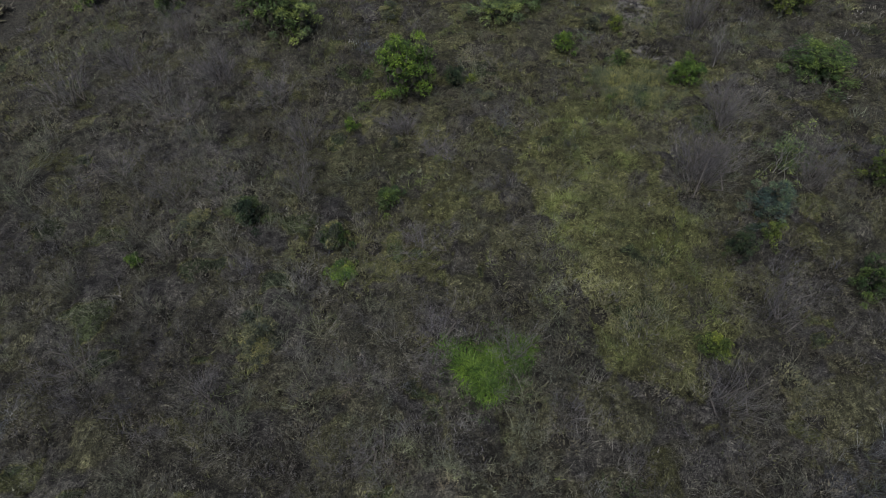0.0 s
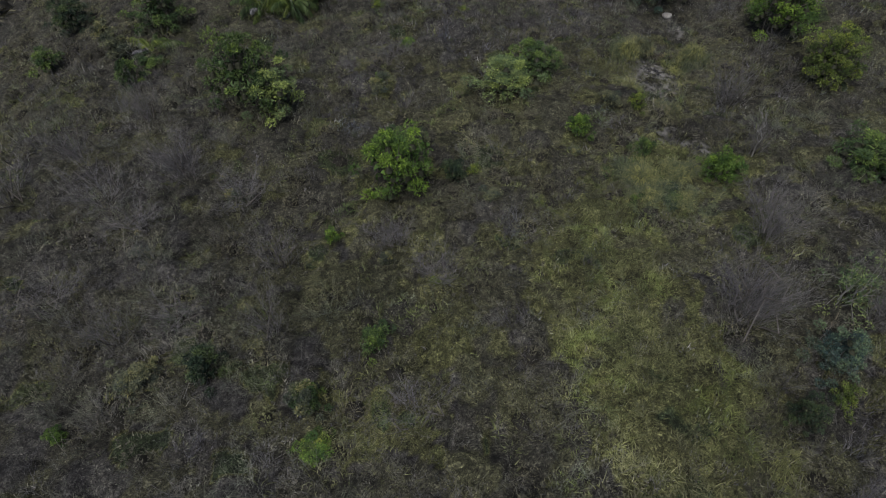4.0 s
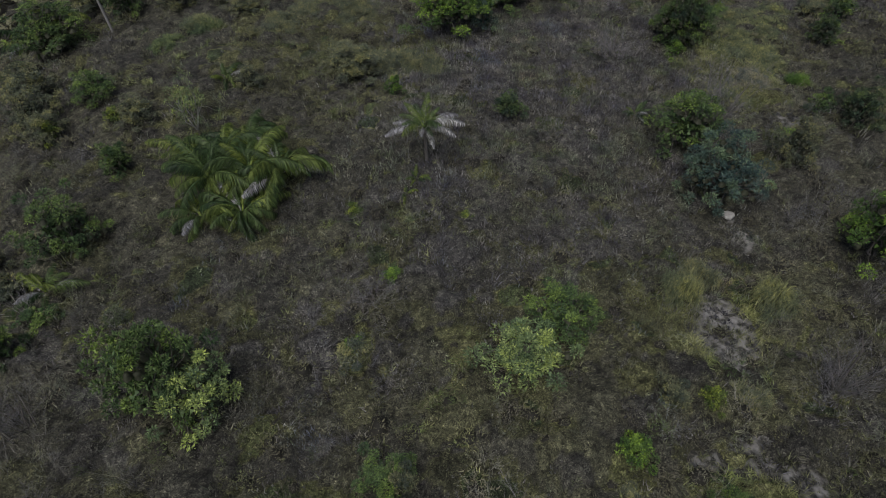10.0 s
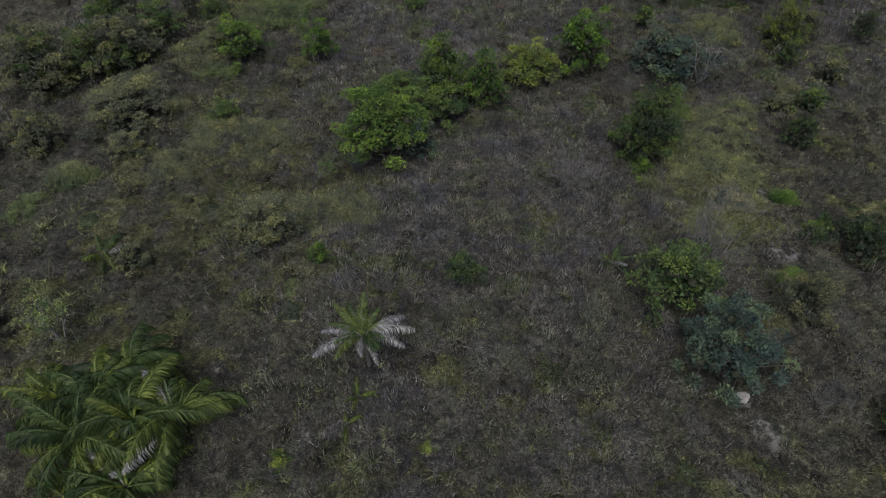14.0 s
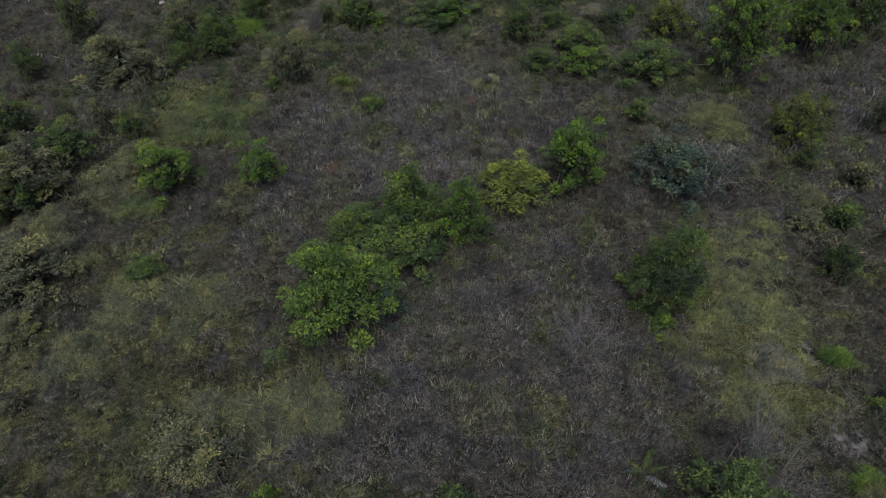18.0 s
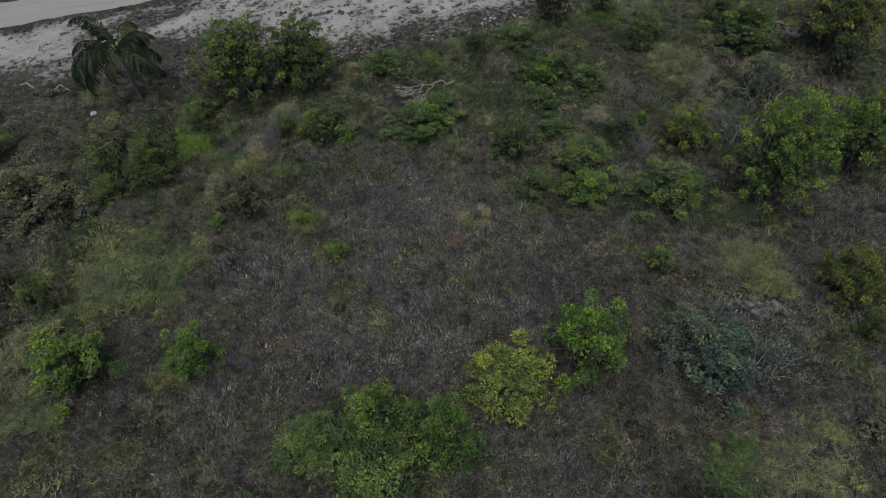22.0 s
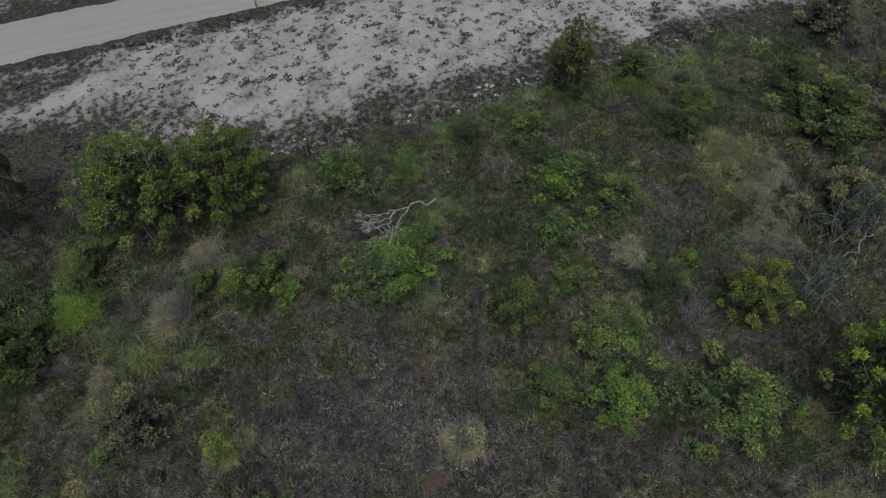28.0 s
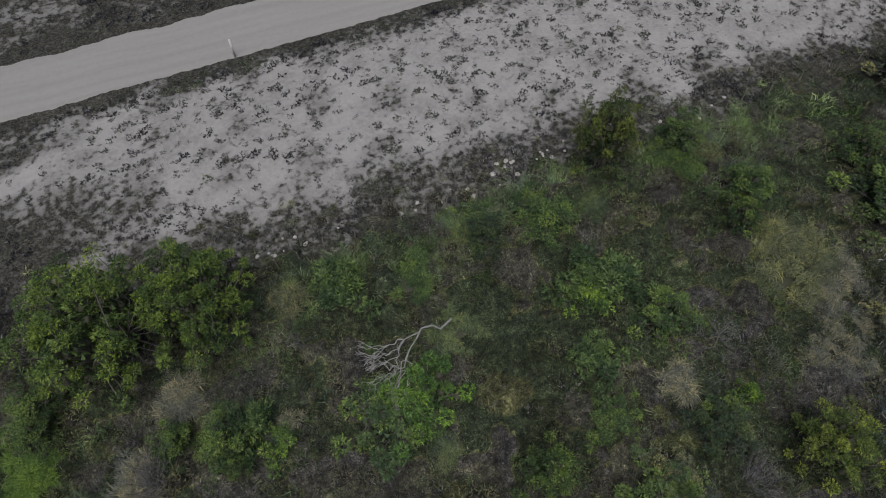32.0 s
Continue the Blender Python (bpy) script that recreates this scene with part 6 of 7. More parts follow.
plant("grass", "grass_clump", 1.60, 129.12, 9.96, 1.70, SEDGE, "large spreading clump of soft pale green long drooping grass", "shrubs and trees")
plant("grass", "grass_clump", -6.16, 123.40, 5.35, 1.70, STRAWY, "broad clump of straw-yellow long drooping grass", "shrubs and trees")
plant("bush", "tree", 13.76, 98.75, 4.37, 4.87, TEAL, "rounded blue-green tree, among dry grass on the hilltop", "shrubs and trees")
plant("bush", "tree", 18.16, 106.93, 5.95, 6.85, BRIGHT, "broad bright green tree, among dry grass on the hilltop", "shrubs and trees")
plant("bush", "shrub", 13.55, 108.21, 5.09, 2.74, LEAFY, "broad green shrub, among dry grass on the hilltop", "shrubs and trees")
plant("bush", "shrub", 17.31, 104.31, 7.95, 4.11, LEAFY, "large spreading green shrub, among dry grass on the hilltop", "shrubs and trees")
plant("bush", "tree", 22.34, 105.84, 5.03, 5.39, LEAFY, "broad green tree, among dry grass on the hilltop", "shrubs and trees")
plant("bush", "tree", 35.71, 93.63, 5.74, 7.54, LEAFY, "broad green tree, among dry grass on the hilltop", "shrubs and trees")
plant("grass", "grass_clump", 8.17, 145.50, 5.12, 1.70, BRIGHT, "broad clump of bright green long drooping grass", "shrubs and trees")
plant("bush", "tree", 57.89, 106.11, 4.65, 6.12, LIME, "broad yellow-green tree, among dry grass on the hilltop", "shrubs and trees")
plant("grass", "grass_clump", 17.37, 131.17, 4.69, 1.70, OLIVEC, "broad clump of olive long drooping grass", "shrubs and trees")
plant("tuft", "shrub", 19.06, 125.73, 3.23, 1.82, LEAFY, "rounded green shrub, among dry grass on the hilltop", "shrubs and trees")
plant("bush", "shrub", 4.59, 141.30, 4.21, 3.55, LEAFY, "rounded green shrub, among green cover by the fence", "shrubs and trees")
plant("grass", "grass_clump", 63.98, 143.53, 4.42, 1.70, STRAWY, "rounded clump of straw-yellow long drooping grass", "shrubs and trees")
plant("grass", "grass_clump", 65.42, 140.70, 4.78, 1.70, STRAWY, "broad clump of straw-yellow long drooping grass", "shrubs and trees")
plant("grass", "grass_clump", 62.04, 132.89, 6.30, 1.70, PALE, "broad clump of pale greyish green long drooping grass", "shrubs and trees")
plant("bush", "shrub", 47.64, 144.25, 4.86, 2.51, LEAFY, "broad green shrub, among green cover by the fence", "shrubs and trees")
plant("bush", "shrub", 61.41, 145.22, 3.53, 4.08, LEAFY, "rounded green shrub, among green cover by the fence", "shrubs and trees")
plant("bush", "tree", 73.95, 147.44, 4.28, 4.45, LEAFY, "rounded green tree, among green cover by the fence", "shrubs and trees")
plant("bush", "shrub", 46.53, 130.43, 4.61, 2.38, OLIVEC, "broad olive shrub, among dry grass on the hilltop", "shrubs and trees")
plant("bush", "shrub", 21.00, 141.06, 2.88, 3.79, LEAFY, "rounded green shrub, among green cover by the fence", "shrubs and trees")
plant("grass", "grass_clump", 8.03, 149.16, 2.53, 1.70, STRAWY, "rounded clump of straw-yellow long drooping grass", "shrubs and trees")
plant("grass", "grass_clump", 8.90, 144.77, 3.60, 1.70, BRIGHT, "rounded clump of bright green long drooping grass", "shrubs and trees")
plant("grass", "grass_clump", 34.02, 137.10, 3.01, 0.85, SEDGE, "rounded clump of soft pale green long drooping grass", "shrubs and trees")
plant("grass", "grass_clump", 30.65, 151.45, 3.87, 1.09, SEDGE, "rounded clump of soft pale green long drooping grass", "shrubs and trees")
plant("grass", "grass_clump", 40.44, 152.29, 4.05, 1.14, SEDGE, "rounded clump of soft pale green long drooping grass", "shrubs and trees")
plant("grass", "grass_clump", 51.10, 151.02, 4.16, 1.17, SEDGE, "rounded clump of soft pale green long drooping grass", "shrubs and trees")
plant("grass", "grass_clump", 26.99, 151.15, 3.22, 1.70, SEDGE, "rounded clump of soft pale green long drooping grass", "shrubs and trees")
plant("grass", "grass_clump", 0.82, 129.58, 8.54, 1.70, SEDGE, "large spreading clump of soft pale green long drooping grass", "shrubs and trees")
plant("grass", "grass_clump", -3.88, 125.98, 4.24, 1.70, SEDGE, "rounded clump of soft pale green long drooping grass", "shrubs and trees")
plant("grass", "grass_clump", 32.44, 126.06, 4.05, 1.62, STRAWY, "rounded clump of straw-yellow long drooping grass", "shrubs and trees")
plant("grass", "grass_clump", -0.16, 127.36, 3.93, 1.70, SEDGE, "rounded clump of soft pale green long drooping grass", "shrubs and trees")
plant("bush", "tree", 43.13, 104.57, 8.18, 5.2, TEAL, "large spreading dusky grey-green tree, among dry grass on the hilltop", "shrubs and trees")
plant("thin", "tree", 45.89, 102.77, 6.36, 6.36, DUSKY, "broad dusky grey-green tree, among dry grass on the hilltop", "shrubs and trees")
plant("bush", "shrub", 4.01, 141.06, 4.21, 3.75, LEAFY, "rounded green shrub, among green cover by the fence", "shrubs and trees")
plant("bush", "shrub", 9.54, 146.70, 3.24, 3.46, LEAFY, "rounded green shrub, among green cover by the fence", "shrubs and trees")
plant("grass", "grass_clump", 8.06, 145.09, 5.08, 1.70, BRIGHT, "broad clump of bright green long drooping grass", "shrubs and trees")
plant("grass", "grass_clump", 62.19, 141.2, 8.2, 2.6, STRAWY, "large spreading clump of straw-yellow long drooping grass", "shrubs and trees")
plant("grass", "grass_clump", 65.85, 138.87, 5.75, 1.70, PALE, "broad clump of pale greyish green long drooping grass", "shrubs and trees")
plant("bush", "tree", 58.57, 108.44, 3.44, 4.53, LIME, "rounded yellow-green tree, among dry grass on the hilltop", "shrubs and trees")
plant("grass", "grass_clump", 52.87, 113.44, 5.07, 1.70, STRAWY, "broad clump of straw-yellow long drooping grass", "shrubs and trees")

plant("great", "tree", 14.9, 150.8, 11.6, 10.2, MANGO, "large dense dark green tree with yellow-green leaf tips", "shrubs and trees")
plant("great", "tree", 21.4, 150.8, 9.2, 9.8, MANGO, "dense rounded dark green tree beside the sand", "shrubs and trees")
plant("grass", "grass_clump", 17.96, 146.3, 4.2, 1.6, PALE, "rounded clump of bleached dry drooping grass", "shrubs and trees")
plant("grass", "grass_clump", 14.94, 141.3, 4.6, 1.7, PALE, "broad clump of bleached dry drooping grass", "shrubs and trees")
plant("grass", "grass_clump", 24.2, 142.4, 3.2, 1.2, PALE, "rounded clump of bleached dry grass among green cover", "shrubs and trees")
plant("grass", "grass_clump", 50.5, 135.9, 4.4, 1.3, PALE, "rounded clump of bleached dry grass among green cover", "shrubs and trees")
plant("grass", "grass_clump", 67.7, 134.9, 5.2, 1.6, PALE, "broad clump of bleached dry drooping grass", "shrubs and trees")
plant("grass", "grass_clump", 12.9, 139.2, 4.6, 1.8, SEDGE, "rounded clump of grey-green long drooping grass", "shrubs and trees")
plant("grass", "grass_clump", 10.6, 141.4, 4.2, 1.8, SEDGE, "rounded clump of grey-green long drooping grass", "shrubs and trees")
plant("grass", "grass_clump", 16.6, 138.0, 3.8, 1.6, SEDGE, "rounded clump of grey-green long drooping grass", "shrubs and trees")
plant("grass", "grass_clump", 6.6, 129.6, 5.6, 1.8, SEDGE, "broad clump of grey-green long drooping grass", "shrubs and trees")
plant("grass", "grass_clump", 47.2, 97.6, 5.4, 1.7, STRAWY, "broad clump of straw-yellow long drooping grass", "shrubs and trees")
plant("grass", "grass_clump", -5.4, 124.4, 6.6, 1.8, SEDGE, "broad clump of grey-green long drooping grass", "shrubs and trees")
plant("grass", "grass_clump", -5.2, 117.4, 5.4, 1.7, SEDGE, "broad clump of grey-green long drooping grass", "shrubs and trees")
plant("grass", "grass_clump", 4.2, 126.2, 5.4, 1.7, SEDGE, "broad clump of grey-green long drooping grass", "shrubs and trees")
plant("grass", "grass_clump", 3.0, 134.0, 5.2, 1.7, SEDGE, "broad clump of grey-green long drooping grass", "shrubs and trees")
plant("tuft", "shrub", 19.9, 39.2, 4.0, 0.9, DARK, "low dark green plants in a hollow of tall grass", "shrubs and trees")
plant("tuft", "shrub", 22.0, 38.2, 2.6, 0.7, DARK, "low dark green plants in a hollow of tall grass", "shrubs and trees")
plant("bush", "shrub", 9.5, 148.5, 4.2, 3.0, LEAFY, "green shrub at the foot of a large tree", "shrubs and trees")



def dead_bush(x, y, width, height, seed, label="grey leafless dome-shaped bush of fine twigs"):
    ob = new("dry_bush")
    ob.matrix_world = pose(x, y, float(land(x, y)) - 0.03) @ Matrix.Diagonal((width, width, height, 1))
    v, t = bare_twigs(34, 8, 6, seed, 0.9, 0.0033, 0.52)
    fine = tagged(new("brushwood", mesh_from("brushwood", v, t, M_GREYBUSH)), kind="stuff")
    fine.parent = ob
    r = np.random.default_rng(seed)
    for a in np.linspace(0, 6.28, 6)[:5]:
        v, f = [], []
        limb(v, f, (0, 0, 0), (0.3 * math.cos(a), 0.3 * math.sin(a), 0.7), 0.014, 0.005, r, 0.3, 3, 5)
        stem = new("stem", wood_mesh("stem", v, f, M_BARK))
        stem.parent = ob
    return tagged(ob, label, "bush", "dry bushes")


def dead_tree(x, y, height, lean, turn, seed, label):
    """A bare forked tree."""
    r = np.random.default_rng(seed)
    v, f = [], []

    def fork(p, d, L, rad, depth):
        pts = limb(v, f, p, p + d * L, rad, rad * 0.65, r, 0.28, 3, 5)
        if depth:
            for _ in range(int(r.integers(2, 4))):
                e = d + r.normal(size=3) * (np.array([0.25, 0.5, 0.2]) if lean > 60 else 0.42) + np.array([0, 0, 0.12 if lean < 60 else 0])
                if lean > 60:
                    e[2] = abs(e[2]) * 0.4 - 0.04
                fork(pts[-1], e / np.linalg.norm(e), L * (r.uniform(0.6, 0.9) if lean > 60 else r.uniform(0.5, 0.8)), rad * (0.74 if lean > 60 else 0.55), depth - 1)
    d = np.array([math.sin(radians(lean)), 0, math.cos(radians(lean))])
    fork(np.array([0, 0, -0.1]), d, height * (0.36 if lean < 60 else 0.24), height * (0.013 if lean < 60 else 0.009), 4 if lean < 60 else 5)
    ob = new("dead_tree", wood_mesh("dead_tree", v, f, M_PALEBARK))
    ob.matrix_world = pose(x, y, float(land(x, y)) + (1.5 if lean > 60 else 0), 0, 0, turn)
    return tagged(ob, label, "tree")


dead_bush(-24.43, 48.08, 4.71, 4.95, 610)
dead_bush(-16.81, 46.58, 5.11, 4.42, 917)
dead_bush(-8.20, 35.57, 4.23, 5.38, 136)
dead_bush(-0.31, 37.00, 3.81, 2.89, 496)
dead_bush(1.55, 34.56, 3.73, 1.69, 542)
dead_bush(-13.83, 30.98, 4.94, 2.24, 831)
dead_bush(-17.22, 29.86, 3.98, 4.29, 670)
dead_bush(-8.13, 29.77, 3.76, 4.79, 59)
dead_bush(-18.55, 39.68, 6.12, 2.78, 747)
dead_bush(25.53, 34.66, 4.49, 3.92, 577)
dead_bush(-3.38, 9.84, 4.63, 2.10, 990)
dead_bush(15.92, 10.70, 4.29, 5.46, 833)
dead_bush(20.87, 15.71, 4.37, 5.33, 116)
dead_bush(-29.10, 44.08, 6.27, 4.96, 353)
dead_bush(-21.33, 42.82, 6.78, 4.06, 671)
dead_bush(-22.03, 32.97, 5.50, 2.68, 505)
dead_bush(-0.04, 24.02, 4.67, 2.12, 329)
dead_bush(4.81, 15.34, 3.62, 3.59, 418)
dead_bush(-12.95, 14.30, 3.41, 2.98, 639)
dead_bush(-20.03, 16.11, 4.49, 3.12, 359)
dead_bush(-4.26, 14.75, 3.90, 1.77, 19)
dead_bush(0.35, 16.63, 4.76, 2.17, 244)
dead_bush(21.48, 27.90, 5.33, 5.10, 310)
dead_bush(32.34, 78.46, 7.56, 7.31, 475)
dead_bush(27.19, 91.93, 5.97, 2.71, 438)
dead_bush(0.67, 61.07, 4.70, 2.13, 870)
dead_bush(-3.97, 59.95, 3.68, 1.67, 654)
dead_bush(29.92, 51.08, 5.65, 6.16, 993)
dead_bush(-15.89, 45.32, 4.31, 4.21, 940)
dead_bush(-20.53, 53.34, 4.19, 5.30, 850)
dead_bush(15.80, 140.95, 3.17, 4.04, 623)
dead_bush(51.61, 128.71, 4.16, 3.40, 998)
dead_bush(54.13, 137.95, 4.87, 2.67, 234)
dead_bush(15.86, 141.94, 3.85, 4.23, 639)
dead_bush(25.24, 34.53, 4.80, 4.79, 563)
dead_bush(20.54, 28.15, 5.34, 6.80, 273)
dead_bush(26.37, 36.72, 4.64, 3.35, 642)
dead_bush(28.69, 26.76, 4.42, 4.83, 605)
dead_bush(21.18, 28.85, 4.50, 5.58, 310)
dead_bush(2.41, 33.57, 3.47, 1.87, 566)
dead_bush(-1.39, 37.24, 3.64, 2.28, 453)
dead_bush(7.00, 11.13, 3.45, 1.62, 454)
dead_bush(-11.18, 42.33, 5.84, 3.16, 101)
dead_bush(26.87, 90.92, 5.90, 2.68, 411)
dead_tree(28.3, 43.4, 5.4, 3, 0, 823, "pale leafless slender tree standing in the grass")
dead_bush(28.5, 43.6, 2.8, 4.6, 829, "tall grey leafless bush of upright twigs")
dead_tree(45.76, 102.53, 4, 25, 20, 385, "dead pale tree rising through a dusky shrub")
dead_tree(6.01, 116.55, 4, 10, 150, 864, "small pale tree with forked bare limbs")
dead_tree(6.26, 117.43, 4.5, 0, 80, 887, "slender leafless grey tree")
dead_tree(37.2, 145.2, 9.5, 80, 183, 650, "fallen dead tree with bleached tangled branches")
dead_tree(67.01, 129.89, 6, 20, 0, 678, "tall thin pale tree with open branches")



# ---- palms ----
def frond_mesh(name, length, arch, seed, mat, droop=0.5, pairs=30, leaflet=0.34):
    """A pinnate leaf: an arching rib with a row of narrow leaflets down each side."""
    r = np.random.default_rng(seed)
    v, t = [], []
    bend = r.normal(0, 0.7)
    pts, p, ang = [], np.array([0.0, 0, 0]), radians(78) - arch * 0.1
    for i in range(pairs + 1):
        pts.append(p.copy())
        d = np.array([math.cos(ang), 0, math.sin(ang)])
        d = d + np.array([0, 0.5 * bend * i / pairs, 0])
        p = p + d / np.linalg.norm(d) * length / pairs
        ang -= arch / pairs * (0.5 + i / pairs)
    for i in range(pairs):
        a, b = pts[i], pts[i + 1]
        w = 0.012 * (1 - i / pairs) + 0.004
        k = len(v)
        v += [a + [0, w, 0], a - [0, w, 0], b - [0, w * 0.95, 0], b + [0, w * 0.95, 0]]
        t += [(k, k + 1, k + 2), (k, k + 2, k + 3)]
        f = i / pairs
        if f < 0.14:
            continue
        L = leaflet * length * (math.sin(math.pi * (0.12 + 0.86 * f)) ** 0.6) * 0.75
        for side in (1, -1):
            d = (b - a) / np.linalg.norm(b - a)
            o = d * r.uniform(0.75, 1.1) + np.array([0, side * r.uniform(0.5, 0.75), -droop * r.uniform(0.25, 0.75)])
            o = o / np.linalg.norm(o) * L * r.uniform(0.85, 1.1)
            mid = a + o * 0.5 + np.array([0, 0, 0.02])
            tip = a + o + np.array([0, 0, -droop * L * 0.4])
            k = len(v)
            v += [a, mid + d * 0.0115 * length, mid - d * 0.0115 * length, tip]
            t += [(k, k + 2, k + 1), (k + 1, k + 2, k + 3)]
    return mesh_from(name, np.array(v), np.array(t), mat)


FRONDS = [frond_mesh("frond", 1.0, 1.5 + 0.3 * i, 300 + i, M_FROND, 0.9 + 0.12 * i, 56, 0.27) for i in range(7)]
DEADFRONDS = [frond_mesh("dead_frond", 1.0, 1.0 + 0.4 * i, 320 + i, M_DEADFROND, 0.9, 52, 0.27) for i in range(3)]
tv, tf = [], []
for i in range(8):
    tube(tv, tf, (0, 0, i / 8 - 0.05), (0, 0, (i + 1) / 8), 0.5 - 0.03 * (i % 2), 0.56 - 0.03 * (i % 2), 9)
DARKFRONDS = [frond_mesh("frond", 1.0, 2.5 + 0.25 * i, 340 + i, M_DARKFROND, 1.3, 60, 0.3) for i in range(4)]
PALMTRUNK = wood_mesh("trunk", tv, tf, M_BARK)


def palm(x, y, length, trunk, n, dead, seed, label, upright=0.0):
    """A palm: a ringed trunk, a ring of green fronds and dead ones that hang under them."""
    r = np.random.default_rng(seed)
    ob = new("palm")
    ob.matrix_world = pose(x, y, float(land(x, y)), r.normal(0, 3), r.normal(0, 3), r.uniform(0, 360))
    tagged(ob, label, "palm", "palms")
    st = new("trunk", PALMTRUNK)
    st.parent = ob
    st.matrix_local = Matrix.Diagonal((0.34, 0.34, max(trunk, 0.3), 1))
    for i in range(n + dead):
        hang = i >= n
        me = DEADFRONDS[i % 3] if hang else DARKFRONDS[i % 4] if upright < 0 else FRONDS[r.integers(0, 3) if upright > 0.5 else r.integers(1, 6)]
        o = new("dead_frond" if hang else "frond", me)
        o.parent = ob
        tip = r.uniform(5, 60) if hang else (-18 + 58 * (i / n) ** 1.1) * (1 - upright) + r.normal(0, 8)
        s = length * r.uniform(0.6, 1.08) * (0.8 if hang or upright > 0.5 else 1)
        o.matrix_local = pose(0, 0, trunk + 0.1, 0, 0, 137.5 * i + r.normal(0, 24)) @ pose(0.12, 0, 0, 0, tip) @ Matrix.Diagonal((s, s * 1.05, s, 1))
        if hang:
            o["label"] = "withered grey hanging frond"
    return ob


palm(-12.21, 73.96, 5.0, 1.9, 20, 1, 492, "clump palm with arching green fronds and withered skirts", 0.35)
palm(-9.67, 78.03, 4.8, 1.7, 17, 0, 634, "low green palm in a dense clump", 0.35)
palm(-6.46, 73.64, 5.2, 1.9, 20, 3, 775, "yellow-green palm with drooping dead fronds", 0.35)
palm(-9.6, 70.5, 4.4, 1.1, 18, 1, 585, "low palm at the edge of a clump", 0.35)
palm(-11.3, 76.6, 4.9, 1.8, 18, 0, 612, "green palm in the midst of a dense clump", 0.35)
palm(-8.9, 74.2, 5.2, 2.3, 20, 0, 655, "yellow-green palm in the midst of a dense clump", 0.35)
palm(-12.6, 70.4, 3.9, 0.8, 15, 2, 671, "low palm with bleached frond tips at the edge of a clump", 0.35)
palm(-14.2, 77.6, 4.3, 1.3, 15, 0, 467, "low green palm in a dense clump", 0.35)
palm(5.7, 75.7, 4.2, 3.6, 11, 9, 345, "upright palm with a skirt of grey dead fronds", 0.8)
palm(4.6, 73.4, 1.5, 0.1, 8, 1, 361, "young yellow-green palm at the foot of an upright palm", 0.3)
palm(3.6, 71.6, 1.3, 0.1, 6, 0, 377, "low young palm with yellowish fronds", 0.1)
palm(-22.67, 64.21, 3.4, 0.8, 9, 4, 908, "small palm with a few drooping fronds", 0.1)
palm(-13.67, 91.23, 3.0, 0.5, 9, 1, 667, "small low palm among weeds", 0.2)
palm(26.26, 81.24, 2.6, 0.5, 7, 3, 251, "thin young palm with yellowing fronds", 0.6)
palm(-36.10, 107.38, 4.6, 3.0, 12, 4, 924, "dark palm down the wooded slope", 0.0)
palm(-38.36, 104.11, 4.6, 3.0, 12, 4, 781, "dark palm with hanging fronds on the slope", 0.0)
palm(3.7, 153.4, 7.6, 6.2, 20, 0, 304, "tall palm with dark green hanging fronds above the bank", -0.2)


# ---- power line ----
def part(name, v, f, mat, parent, label=""):
    ob = new(name, wood_mesh(name, v, f, mat))
    ob.parent = parent
    if label:
        ob["label"] = label
    return ob


def box(v, f, x0, y0, z0, x1, y1, z1):
    k = len(v)
    v += [(x0, y0, z0), (x1, y0, z0), (x1, y1, z0), (x0, y1, z0), (x0, y0, z1), (x1, y0, z1), (x1, y1, z1), (x0, y1, z1)]
    f += [(k, k + 3, k + 2, k + 1), (k + 4, k + 5, k + 6, k + 7), (k, k + 1, k + 5, k + 4), (k + 1, k + 2, k + 6, k + 5), (k + 2, k + 3, k + 7, k + 6), (k + 3, k, k + 4, k + 7)]


